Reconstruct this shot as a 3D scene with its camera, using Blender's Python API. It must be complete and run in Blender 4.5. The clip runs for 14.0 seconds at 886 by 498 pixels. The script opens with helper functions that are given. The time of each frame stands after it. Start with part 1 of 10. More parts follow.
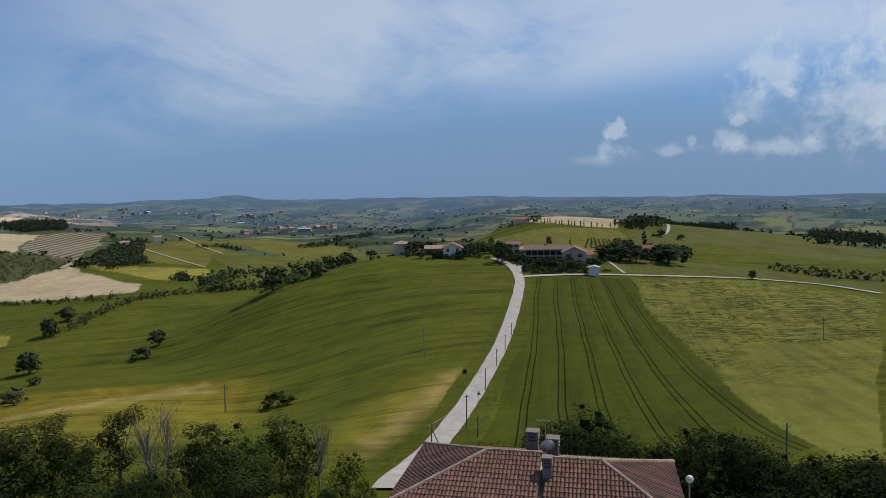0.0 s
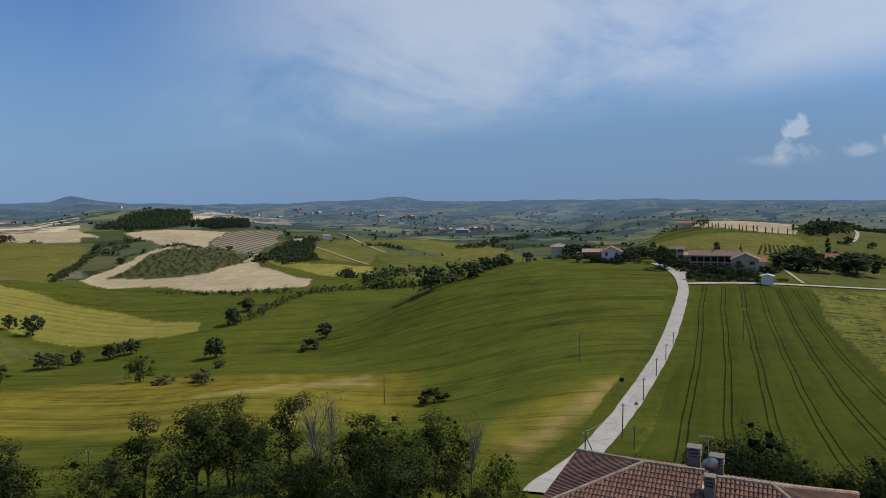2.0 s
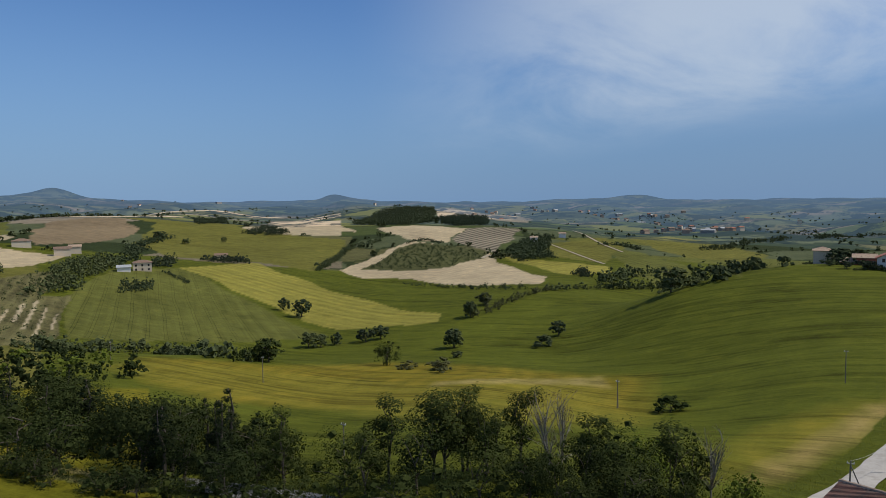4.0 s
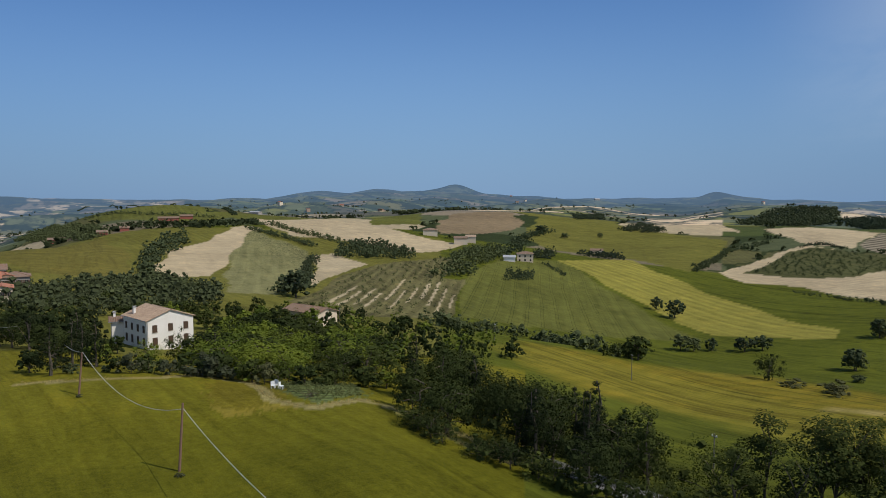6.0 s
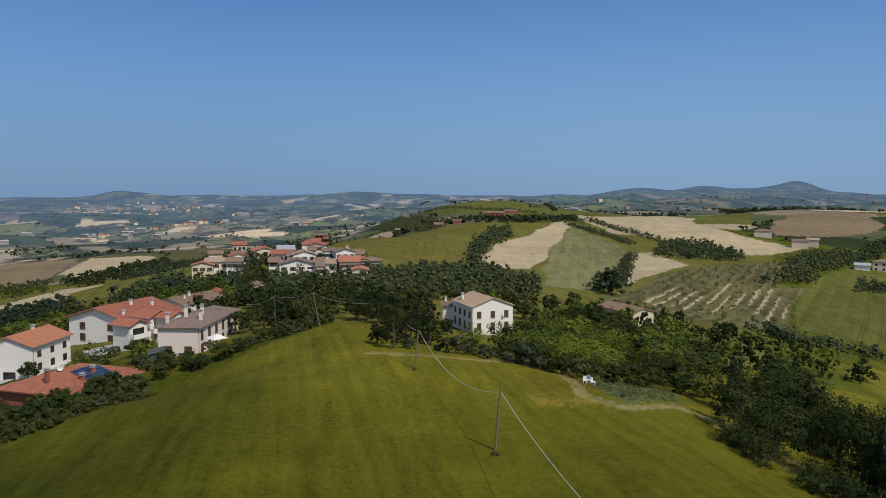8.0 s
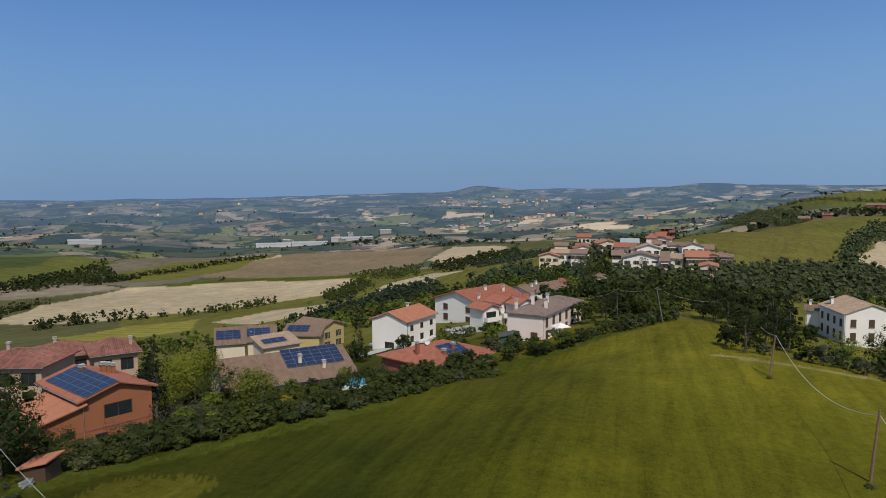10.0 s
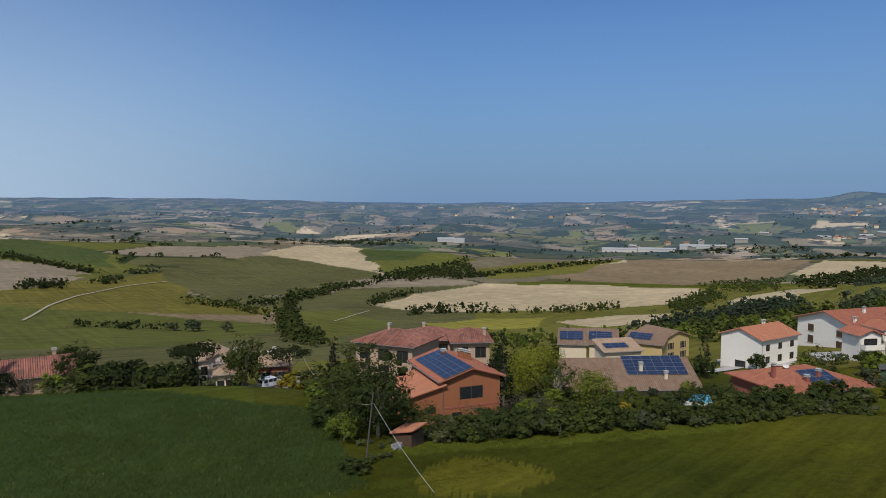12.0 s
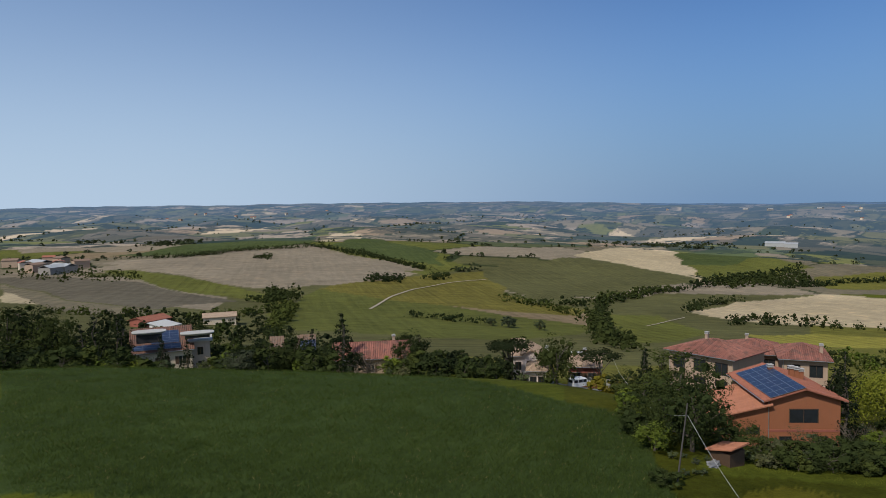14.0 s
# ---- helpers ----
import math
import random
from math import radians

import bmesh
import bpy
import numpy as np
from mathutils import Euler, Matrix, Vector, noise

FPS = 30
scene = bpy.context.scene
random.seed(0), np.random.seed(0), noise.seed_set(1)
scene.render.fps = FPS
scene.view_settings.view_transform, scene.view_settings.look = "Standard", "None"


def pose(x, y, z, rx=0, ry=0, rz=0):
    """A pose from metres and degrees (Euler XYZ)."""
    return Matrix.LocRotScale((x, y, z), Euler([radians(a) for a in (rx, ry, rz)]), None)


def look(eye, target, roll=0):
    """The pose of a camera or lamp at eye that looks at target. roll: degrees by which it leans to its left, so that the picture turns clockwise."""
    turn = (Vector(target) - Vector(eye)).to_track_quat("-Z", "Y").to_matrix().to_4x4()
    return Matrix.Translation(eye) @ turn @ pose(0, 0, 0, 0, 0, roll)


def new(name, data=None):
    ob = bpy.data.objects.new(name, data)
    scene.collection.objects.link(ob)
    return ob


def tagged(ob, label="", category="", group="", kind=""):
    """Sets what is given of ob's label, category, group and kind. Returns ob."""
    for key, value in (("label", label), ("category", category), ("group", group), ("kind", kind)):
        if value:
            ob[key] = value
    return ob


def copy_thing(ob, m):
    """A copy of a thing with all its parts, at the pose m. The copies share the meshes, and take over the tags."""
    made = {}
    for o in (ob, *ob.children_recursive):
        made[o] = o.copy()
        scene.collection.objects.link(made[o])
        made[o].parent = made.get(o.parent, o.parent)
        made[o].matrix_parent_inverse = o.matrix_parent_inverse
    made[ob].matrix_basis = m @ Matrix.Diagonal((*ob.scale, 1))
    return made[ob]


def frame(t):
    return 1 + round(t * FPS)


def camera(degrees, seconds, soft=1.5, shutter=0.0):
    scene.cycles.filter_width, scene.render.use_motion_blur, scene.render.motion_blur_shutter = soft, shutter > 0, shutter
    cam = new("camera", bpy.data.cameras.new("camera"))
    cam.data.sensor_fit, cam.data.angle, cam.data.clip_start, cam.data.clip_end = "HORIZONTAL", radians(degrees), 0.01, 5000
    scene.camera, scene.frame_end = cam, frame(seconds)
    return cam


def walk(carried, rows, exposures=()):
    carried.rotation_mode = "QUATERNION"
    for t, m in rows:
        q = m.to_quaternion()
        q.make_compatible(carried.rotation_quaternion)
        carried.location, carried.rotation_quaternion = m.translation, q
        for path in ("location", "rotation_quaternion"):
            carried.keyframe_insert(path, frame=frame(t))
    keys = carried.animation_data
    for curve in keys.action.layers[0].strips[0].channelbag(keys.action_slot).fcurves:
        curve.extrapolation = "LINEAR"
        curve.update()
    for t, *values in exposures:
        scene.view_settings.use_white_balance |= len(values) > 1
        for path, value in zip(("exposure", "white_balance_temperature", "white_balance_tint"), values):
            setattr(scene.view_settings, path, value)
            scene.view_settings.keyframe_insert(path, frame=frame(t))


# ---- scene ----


# ---- camera: hovers over the ridge and turns on the spot ----
EYE = 22.0


def aim(bearing, tilt, roll):
    b, e = radians(bearing), radians(tilt)
    way = Vector((-math.sin(b) * math.cos(e), math.cos(b) * math.cos(e), math.sin(e)))
    return look((0, 0, EYE), Vector((0, 0, EYE)) + 100 * way, roll)


cam = camera(64.5, 14.0, soft=0.85)
walk(cam, [
    (0, aim(0.00, -4.57, -1.11)),
    (0.5, aim(2.18, -4.51, -1.18)),
    (1, aim(5.29, -4.39, -1.17)),
    (1.5, aim(8.92, -4.30, -1.11)),
    (2, aim(12.75, -4.19, -0.85)),
    (2.2, aim(14.48, -4.18, -0.75)),
    (4.3, aim(35.91, -4.05, -0.79)),
    (4.5, aim(38.93, -4.04, -0.74)),
    (5, aim(46.77, -4.05, -0.43)),
    (5.5, aim(54.49, -4.00, -0.34)),
    (6, aim(61.80, -4.07, -0.15)),
    (6.5, aim(68.27, -4.17, -0.02)),
    (7, aim(73.65, -4.25, 0.15)),
    (7.5, aim(80.36, -4.33, 0.23)),
    (8, aim(87.35, -4.37, 0.31)),
    (8.2, aim(90.12, -4.41, 0.35)),
    (10.3, aim(119.15, -4.73, -0.10)),
    (10.5, aim(121.97, -4.60, 0.29)),
    (11, aim(128.90, -4.57, 0.14)),
    (11.5, aim(135.80, -4.47, -0.07)),
    (12, aim(142.68, -4.34, -0.18)),
    (12.5, aim(149.46, -4.22, -0.33)),
    (13, aim(155.59, -4.11, -0.34)),
    (13.5, aim(161.78, -4.01, -0.79)),
    (14, aim(167.81, -3.90, -1.01)),
])


# ---- daylight ----
SUN_BEARING, SUN_HEIGHT = -52.0, 50.0


def toward(bearing, height):
    b, e = radians(bearing), radians(height)
    return Vector((-math.sin(b) * math.cos(e), math.cos(b) * math.cos(e), math.sin(e)))


sun = new("sun", bpy.data.lights.new("sun", "SUN"))
sun.data.energy, sun.data.angle, sun.data.color = 3.2, radians(0.55), (1.0, 0.95, 0.86)
sun.matrix_world = look(toward(SUN_BEARING, SUN_HEIGHT) * 300, (0, 0, 0))


class Nodes:
    """Short hand for node trees."""

    def __init__(self, tree):
        self.tree = tree
        tree.nodes.clear()

    def add(self, kind, inputs=None):
        n = self.tree.nodes.new(kind)
        for key, value in (inputs or {}).items():
            self.put(n.inputs[key], value)
        return n

    def put(self, socket, value):
        if isinstance(value, bpy.types.Node):
            value = value.outputs[0]
        if isinstance(value, bpy.types.NodeSocket):
            self.tree.links.new(value, socket)
        else:
            socket.default_value = value

    def math(self, op, a, b=0.0, c=0.0, clamp=False):
        n = self.add("ShaderNodeMath", {0: a, 1: b})
        n.operation, n.use_clamp = op, clamp
        if op in ("MULTIPLY_ADD", "COMPARE", "SMOOTH_MIN"):
            self.put(n.inputs[2], c)
        return n.outputs[0]

    def mix(self, f, a, b, blend="MIX"):
        n = self.add("ShaderNodeMix")
        n.data_type, n.blend_type = "RGBA", blend
        self.put(n.inputs[0], f), self.put(n.inputs[6], a), self.put(n.inputs[7], b)
        return n.outputs[2]

    def ramp(self, f, lo, hi):
        n = self.add("ShaderNodeMapRange", {0: f, 1: lo, 2: hi})
        n.interpolation_type = "SMOOTHSTEP"
        return n.outputs[0]

    def noise(self, scale, detail=3.0, vector=None, rough=0.55, warp=0.0):
        n = self.add("ShaderNodeTexNoise", {"Scale": scale, "Detail": detail, "Roughness": rough, "Distortion": warp})
        if vector is not None:
            self.put(n.inputs["Vector"], vector)
        return n.outputs[0]


world = bpy.data.worlds.new("sky")
scene.world = world
world.use_nodes = True
n = Nodes(world.node_tree)
sky = n.add("ShaderNodeTexSky")
sky.sky_type, sky.sun_disc = "NISHITA", False
sky.sun_elevation, sky.sun_rotation = radians(SUN_HEIGHT), radians(-SUN_BEARING)
sky.altitude, sky.air_density, sky.dust_density, sky.ozone_density = 200.0, 1.0, 0.4, 4.0
way = n.add("ShaderNodeTexCoord").outputs["Generated"]
xyz = n.add("ShaderNodeSeparateXYZ", {0: way})
azim = n.math("MULTIPLY", n.math("ARCTAN2", n.math("MULTIPLY", xyz.outputs[0], -1.0), xyz.outputs[1]), 180 / math.pi)
elev = n.math("MULTIPLY", n.math("ARCSINE", xyz.outputs[2]), 180 / math.pi)
tint = n.mix(1.0, sky.outputs[0], (0.62, 0.86, 1.16, 1), "MULTIPLY")
# bluish haze over the horizon, paler away from the sun
away = n.add("ShaderNodeVectorMath", {0: way, 1: (0.60, -0.80, 0.0)})
away.operation = "DOT_PRODUCT"
pale = n.ramp(away.outputs["Value"], 0.25, 1.05)
haze = n.mix(pale, (1.95, 3.35, 5.7, 1), (5.9, 7.5, 9.4, 1))
upper = n.mix(n.math("MULTIPLY", pale, 0.55), tint, (3.4, 5.0, 7.6, 1))
hazy = n.mix(n.math("MULTIPLY", n.ramp(elev, 19.0, -2.0), 0.92), upper, haze)
# the air is a little brighter over the western hills
light_air = n.math("MULTIPLY", n.ramp(n.math("ABSOLUTE", n.math("SUBTRACT", azim, 62.0)), 48.0, 0.0), 0.9)
hazy = n.mix(light_air, hazy, n.mix(1.0, hazy, (1.26, 1.22, 1.17, 1), "MULTIPLY"))
# high thin cloud over the south, drawn out in streaks
sheet = n.add("ShaderNodeCombineXYZ", {0: n.math("MULTIPLY_ADD", elev, -0.9, azim), 1: n.math("MULTIPLY_ADD", azim, 0.25, n.math("MULTIPLY", elev, 2.1)), 2: 0.0})
streaks = n.noise(0.062, 7.0, sheet, 0.60, 0.5)
broad = n.noise(0.022, 3.0, sheet, 0.5, 0.3)
south = n.math("MULTIPLY", n.ramp(azim, 40, 14), n.ramp(azim, -130, -70))
band = n.math("SUBTRACT", elev, n.math("MULTIPLY_ADD", azim, -0.10, 4.6))
veil = n.ramp(n.math("ADD", n.math("ADD", n.math("MULTIPLY", streaks, 0.75), n.math("MULTIPLY", broad, 0.45)), n.math("MULTIPLY", n.ramp(elev, 8.0, 15.0), 0.10)), 0.38, 0.72)
veil = n.math("MULTIPLY", n.math("MULTIPLY", veil, south), n.ramp(band, 0.0, 5.0))
clouded = n.mix(n.math("MULTIPLY", veil, 0.68), hazy, (7.0, 7.9, 8.9, 1))
# a grey sheet under it, and heaped cloud tops
low_sheet = n.math("MULTIPLY", n.math("MULTIPLY", n.ramp(azim, 26, -14), n.ramp(azim, -130, -70)), n.ramp(elev, 9.5, 3.0))
clouded = n.mix(n.math("MULTIPLY", low_sheet, 0.55), clouded, (2.1, 3.3, 5.2, 1))
lump_place = n.add("ShaderNodeCombineXYZ", {0: azim, 1: elev, 2: 3.0})
lumps = n.noise(0.75, 6.0, lump_place, 0.58, 0.15)
wisps = n.noise(0.16, 5.0, lump_place, 0.55, 0.4)
# heaps: bearing, height, half width, half height, crispness of the edge, unevenness, density
for a0, e0, ra, re, edge, rough, strength in ((-31.5, 6.0, 6.4, 4.6, 1.0, 1.2, 0.55), (-25.6, 8.3, 3.2, 2.4, 0.85, 1.4, 0.50), (-23.6, 6.2, 2.8, 2.0, 1.1, 1.4, 0.36), (-33.0, 10.5, 8.0, 3.6, 1.2, 1.0, 0.62), (-38.0, 6.5, 8.0, 6.0, 1.0, 1.2, 0.55),
                                              (-13.95, 4.5, 0.95, 1.15, 0.5, 1.5, 0.46), (-13.4, 3.2, 1.7, 0.9, 0.8, 1.5, 0.34), (-12.6, 2.4, 3.4, 0.6, 1.2, 1.2, 0.22),
                                              (-22.7, 4.9, 0.75, 0.75, 0.6, 1.2, 0.36), (-22.4, 3.6, 1.7, 1.2, 0.8, 1.5, 0.40), (-19.5, 3.7, 0.5, 0.5, 0.7, 1.3, 0.26), (-18.0, 2.9, 1.6, 0.7, 0.9, 1.3, 0.30), (-25.0, 2.9, 6.0, 0.9, 1.0, 1.2, 0.40)):
    dx, dy = n.math("DIVIDE", n.math("SUBTRACT", azim, a0), ra), n.math("DIVIDE", n.math("SUBTRACT", elev, e0), re)
    apart = n.math("SQRT", n.math("ADD", n.math("MULTIPLY", dx, dx), n.math("MULTIPLY", dy, dy)))
    uneven = n.math("MULTIPLY", n.math("SUBTRACT", n.math("ADD", n.math("MULTIPLY", lumps, 0.75), n.math("MULTIPLY", wisps, 0.25)), 0.5), rough * 2.1)
    heap = n.ramp(n.math("ADD", n.math("SUBTRACT", 1.0, apart), uneven), 0.0, edge)
    clouded = n.mix(n.math("MULTIPLY", heap, strength), clouded, (7.4, 8.3, 9.2, 1))
back = n.add("ShaderNodeBackground", {0: clouded, 1: 0.082})
n.add("ShaderNodeOutputWorld", {0: back})


# ---- materials ----
def material(name, base, rough=0.8, scale=6.0, vary=0.25, bump=0.2, metal=0.0, second=None, spread=(0.45, 0.65), spec=0.3, stain=0.0, each=0.0):
    """A surface with grain at two scales; second: a colour that shows through in patches; each: how much pieces differ."""
    m = bpy.data.materials.new(name)
    m.use_nodes = True
    n = Nodes(m.node_tree)
    where = n.add("ShaderNodeTexCoord").outputs["Object"]
    coarse, fine = n.noise(scale * 0.13, 4.0, where, 0.6, 0.3), n.noise(scale, 4.0, where, 0.65)
    v = n.math("MULTIPLY_ADD", n.math("SUBTRACT", coarse, 0.5), vary * 1.6, 1.0)
    v = n.math("ADD", v, n.math("MULTIPLY", n.math("SUBTRACT", fine, 0.5), vary))
    if each:
        v = n.math("ADD", v, n.math("MULTIPLY", n.math("SUBTRACT", n.add("ShaderNodeObjectInfo").outputs["Random"], 0.5), each))
        v = n.math("ADD", v, n.math("MULTIPLY", n.math("SUBTRACT", n.add("ShaderNodeNewGeometry").outputs["Random Per Island"], 0.5), each))
    col = (*base, 1)
    if second:
        col = n.mix(n.ramp(n.noise(scale * 0.3, 5.0, where, 0.65, 0.4), *spread), (*base, 1), (*second, 1))
    if stain:
        run = n.add("ShaderNodeMapping", {0: where, "Scale": (2.5, 2.5, 0.25)})
        col = n.mix(n.math("MULTIPLY", n.ramp(n.noise(1.3, 5.0, run, 0.65), 0.5, 0.8), stain), col, (0.10, 0.09, 0.075, 1))
    col = n.mix(1.0, col, n.add("ShaderNodeCombineColor", {0: v, 1: v, 2: v}), "MULTIPLY")
    skin = n.add("ShaderNodeBsdfPrincipled", {"Base Color": col, "Roughness": rough, "Metallic": metal})
    skin.inputs["Specular IOR Level"].default_value = spec
    if bump:
        skin_bump = n.add("ShaderNodeBump", {"Strength": bump, "Distance": 0.03, "Height": fine})
        n.put(skin.inputs["Normal"], skin_bump)
    n.add("ShaderNodeOutputMaterial", {0: skin})
    return m


def leaf_material(name, base, vary=0.38, warm=(1.35, 1.15, 0.8), lift=0.22):
    """Leaves: some light comes through them; sprays and whole plants differ a little."""
    m = bpy.data.materials.new(name)
    m.use_nodes = True
    n = Nodes(m.node_tree)
    island = n.add("ShaderNodeNewGeometry").outputs["Random Per Island"]
    whole = n.add("ShaderNodeObjectInfo").outputs["Random"]
    v = n.math("MULTIPLY_ADD", n.math("SUBTRACT", island, 0.5), vary, 1.0)
    v = n.math("ADD", v, n.math("MULTIPLY", n.math("SUBTRACT", whole, 0.5), 0.4))
    hue = n.mix(n.math("MULTIPLY", whole, 0.8), (*base, 1), (base[0] * warm[0], base[1] * warm[1], base[2] * warm[2], 1))
    col = n.mix(1.0, hue, n.add("ShaderNodeCombineColor", {0: v, 1: v, 2: v}), "MULTIPLY")
    front = n.add("ShaderNodeBsdfDiffuse", {0: col})
    through_leaf = n.add("ShaderNodeBsdfTranslucent", {0: n.mix(1.0, col, (1.1, 1.12, 0.75, 1), "MULTIPLY")})
    n.add("ShaderNodeOutputMaterial", {0: n.add("ShaderNodeMixShader", {0: lift, 1: front, 2: through_leaf})})
    return m


def glass_material():
    m = bpy.data.materials.new("window_glass")
    m.use_nodes = True
    n = Nodes(m.node_tree)
    where = n.add("ShaderNodeTexCoord").outputs["Object"]
    col = n.mix(n.noise(0.8, 2.0, where), (0.010, 0.012, 0.014, 1), (0.035, 0.040, 0.045, 1))
    skin = n.add("ShaderNodeBsdfPrincipled", {"Base Color": col, "Roughness": 0.08})
    n.add("ShaderNodeOutputMaterial", {0: skin})
    return m


def panel_material():
    """Solar cells: dark blue squares between thin pale lines."""
    m = bpy.data.materials.new("solar_cells")
    m.use_nodes = True
    n = Nodes(m.node_tree)
    where = n.add("ShaderNodeTexCoord").outputs["Object"]
    s = n.add("ShaderNodeSeparateXYZ", {0: where})

    def line(v):
        f = n.math("FRACT", n.math("MULTIPLY", v, 6.2))
        return n.math("GREATER_THAN", n.math("ABSOLUTE", n.math("SUBTRACT", f, 0.5)), 0.455)

    grid = n.math("MAXIMUM", line(s.outputs[0]), line(s.outputs[1]))
    col = n.mix(grid, (0.010, 0.020, 0.055, 1), (0.09, 0.12, 0.18, 1))
    skin = n.add("ShaderNodeBsdfPrincipled", {"Base Color": col, "Roughness": 0.30})
    n.add("ShaderNodeOutputMaterial", {0: skin})
    return m


LEAF = dict(
    oak=leaf_material("oak_leaves", (0.043, 0.058, 0.020)), dark=leaf_material("dark_leaves", (0.031, 0.043, 0.017)),
    light=leaf_material("light_leaves", (0.096, 0.130, 0.025)), olive=leaf_material("olive_leaves", (0.068, 0.078, 0.045)),
    needle=leaf_material("conifer_needles", (0.018, 0.026, 0.014)), bloom=leaf_material("broom_flowers", (0.15, 0.13, 0.020)),
    # laurel: no species of its own, a leaf colour darkened for shaded trees
    laurel=leaf_material("shade_dark_leaves", (0.022, 0.031, 0.014)), garden=leaf_material("garden_greens", (0.105, 0.130, 0.062)),
    # far_oak, far_dark: paler, bluer copies with haze put into the leaf colour
    far_oak=leaf_material("haze_tinted_oak_leaves", (0.066, 0.086, 0.046), 0.3), far_dark=leaf_material("haze_tinted_dark_leaves", (0.048, 0.064, 0.040), 0.3),
    # far: bluish leaf colour in place of haze over distant hedges and woods
    willow=leaf_material("willow_leaves", (0.118, 0.142, 0.026)), dry=leaf_material("dry_twigs", (0.105, 0.082, 0.056)), far=leaf_material("haze_tinted_far_leaves", (0.036, 0.048, 0.027), 0.25))
BARK = material("bark", (0.105, 0.085, 0.065), 0.95, 9.0, 0.5, 0.6)
PALE_BARK = material("pale_bark", (0.26, 0.235, 0.20), 0.95, 9.0, 0.4, 0.5)
GLASS, CELLS = glass_material(), panel_material()
WHITE = material("white_stucco", (0.78, 0.73, 0.665), 0.9, 3.0, 0.08, 0.15, stain=0.10)
PINK = material("pale_pink_stucco", (0.77, 0.64, 0.585), 0.9, 3.0, 0.10, 0.15, stain=0.10)
CREAM = material("cream_stucco", (0.64, 0.53, 0.40), 0.9, 3.0, 0.10, 0.15, stain=0.10)
YELLOW = material("yellow_stucco", (0.48, 0.36, 0.165), 0.9, 3.0, 0.10, 0.15, stain=0.2)
ORANGE = material("orange_stucco", (0.30, 0.112, 0.054), 0.9, 3.0, 0.12, 0.15, stain=0.2)
TAWNY = material("tawny_stucco", (0.42, 0.30, 0.215), 0.9, 3.0, 0.15, 0.15, stain=0.3)
ROSE = material("brick_red_stucco", (0.30, 0.10, 0.070), 0.9, 4.0, 0.2, 0.2, stain=0.2)
BUFF = material("weathered_buff_stucco", (0.46, 0.375, 0.31), 0.9, 3.0, 0.14, 0.15, stain=0.25)
GREY = material("grey_stucco", (0.30, 0.275, 0.245), 0.9, 4.0, 0.18, 0.2, stain=0.3)
STONE = material("stone", (0.38, 0.33, 0.26), 0.95, 5.0, 0.4, 0.4)
TILE_RED = material("red_roof_tile", (0.31, 0.115, 0.072), 0.85, 8.0, 0.5, 0.3, each=0.12)
TILE_ORANGE = material("orange_roof_tile", (0.40, 0.165, 0.095), 0.85, 8.0, 0.3, 0.3, each=0.12)
TILE_BRICK = material("brick_red_roof_tile", (0.27, 0.110, 0.080), 0.88, 2.6, 0.6, 0.4, second=(0.155, 0.082, 0.064), each=0.4)
GLASS_DARK = material("dark_glazing", (0.045, 0.043, 0.045), 0.25, 6.0, 0.2, 0.0, spec=0.5)
FLUE = material("chimney_stucco", (0.21, 0.17, 0.145), 0.9, 6.0, 0.25, 0.2, stain=0.4)
TILE_BROWN = material("weathered_roof_tile", (0.225, 0.135, 0.090), 0.9, 8.0, 0.45, 0.3, second=(0.20, 0.17, 0.13), each=0.12)
TILE_GREY = material("greyish_roof_tile", (0.215, 0.150, 0.125), 0.9, 8.0, 0.4, 0.3, second=(0.155, 0.120, 0.105), each=0.12)
TILE_OLD = material("old_roof_tile", (0.205, 0.102, 0.070), 0.9, 5.0, 0.45, 0.3, second=(0.12, 0.085, 0.065), each=0.5)
TILE_PALE = material("pale_roof_tile", (0.40, 0.29, 0.20), 0.9, 8.0, 0.4, 0.3, second=(0.30, 0.20, 0.14), each=0.12)
WOOD = material("brown_wood", (0.085, 0.050, 0.030), 0.75, 9.0, 0.3, 0.25)
POLE_WOOD = material("weathered_pole", (0.20, 0.115, 0.080), 0.9, 12.0, 0.3, 0.3)
POLE_GREY = material("grey_pole", (0.17, 0.155, 0.14), 0.9, 12.0, 0.3, 0.3)
POLE_DARK = material("dark_pole", (0.085, 0.075, 0.068), 0.9, 12.0, 0.3, 0.3)
METAL = material("grey_metal", (0.42, 0.42, 0.42), 0.4, 12.0, 0.15, 0.05, metal=0.7)
WIRE = material("pale_wire", (0.52, 0.50, 0.47), 0.5, 12.0, 0.1, 0.0)
CONCRETE = material("concrete", (0.42, 0.40, 0.37), 0.9, 4.0, 0.2, 0.3, stain=0.3)
GRAVEL = material("white_gravel", (0.40, 0.365, 0.32), 0.95, 2.2, 0.35, 0.5, second=(0.33, 0.30, 0.255), spread=(0.48, 0.66))
DIRT = material("pale_dirt", (0.34, 0.285, 0.20), 0.95, 2.0, 0.35, 0.4)
ASPHALT = material("worn_asphalt", (0.19, 0.185, 0.18), 0.9, 3.0, 0.3, 0.3)
CARPAINT = material("white_car_paint", (0.72, 0.72, 0.72), 0.25, 2.0, 0.03, 0.0, spec=0.5)
RUBBER = material("black_rubber", (0.02, 0.02, 0.02), 0.8, 9.0, 0.2, 0.1)
PLASTIC = material("white_plastic", (0.72, 0.72, 0.70), 0.5, 5.0, 0.06, 0.0)
SHEET = material("white_sheet_metal", (0.40, 0.40, 0.39), 0.5, 1.0, 0.1, 0.05)
POOL = material("pool_water", (0.10, 0.42, 0.50), 0.05, 2.0, 0.15, 0.1, spec=0.5)


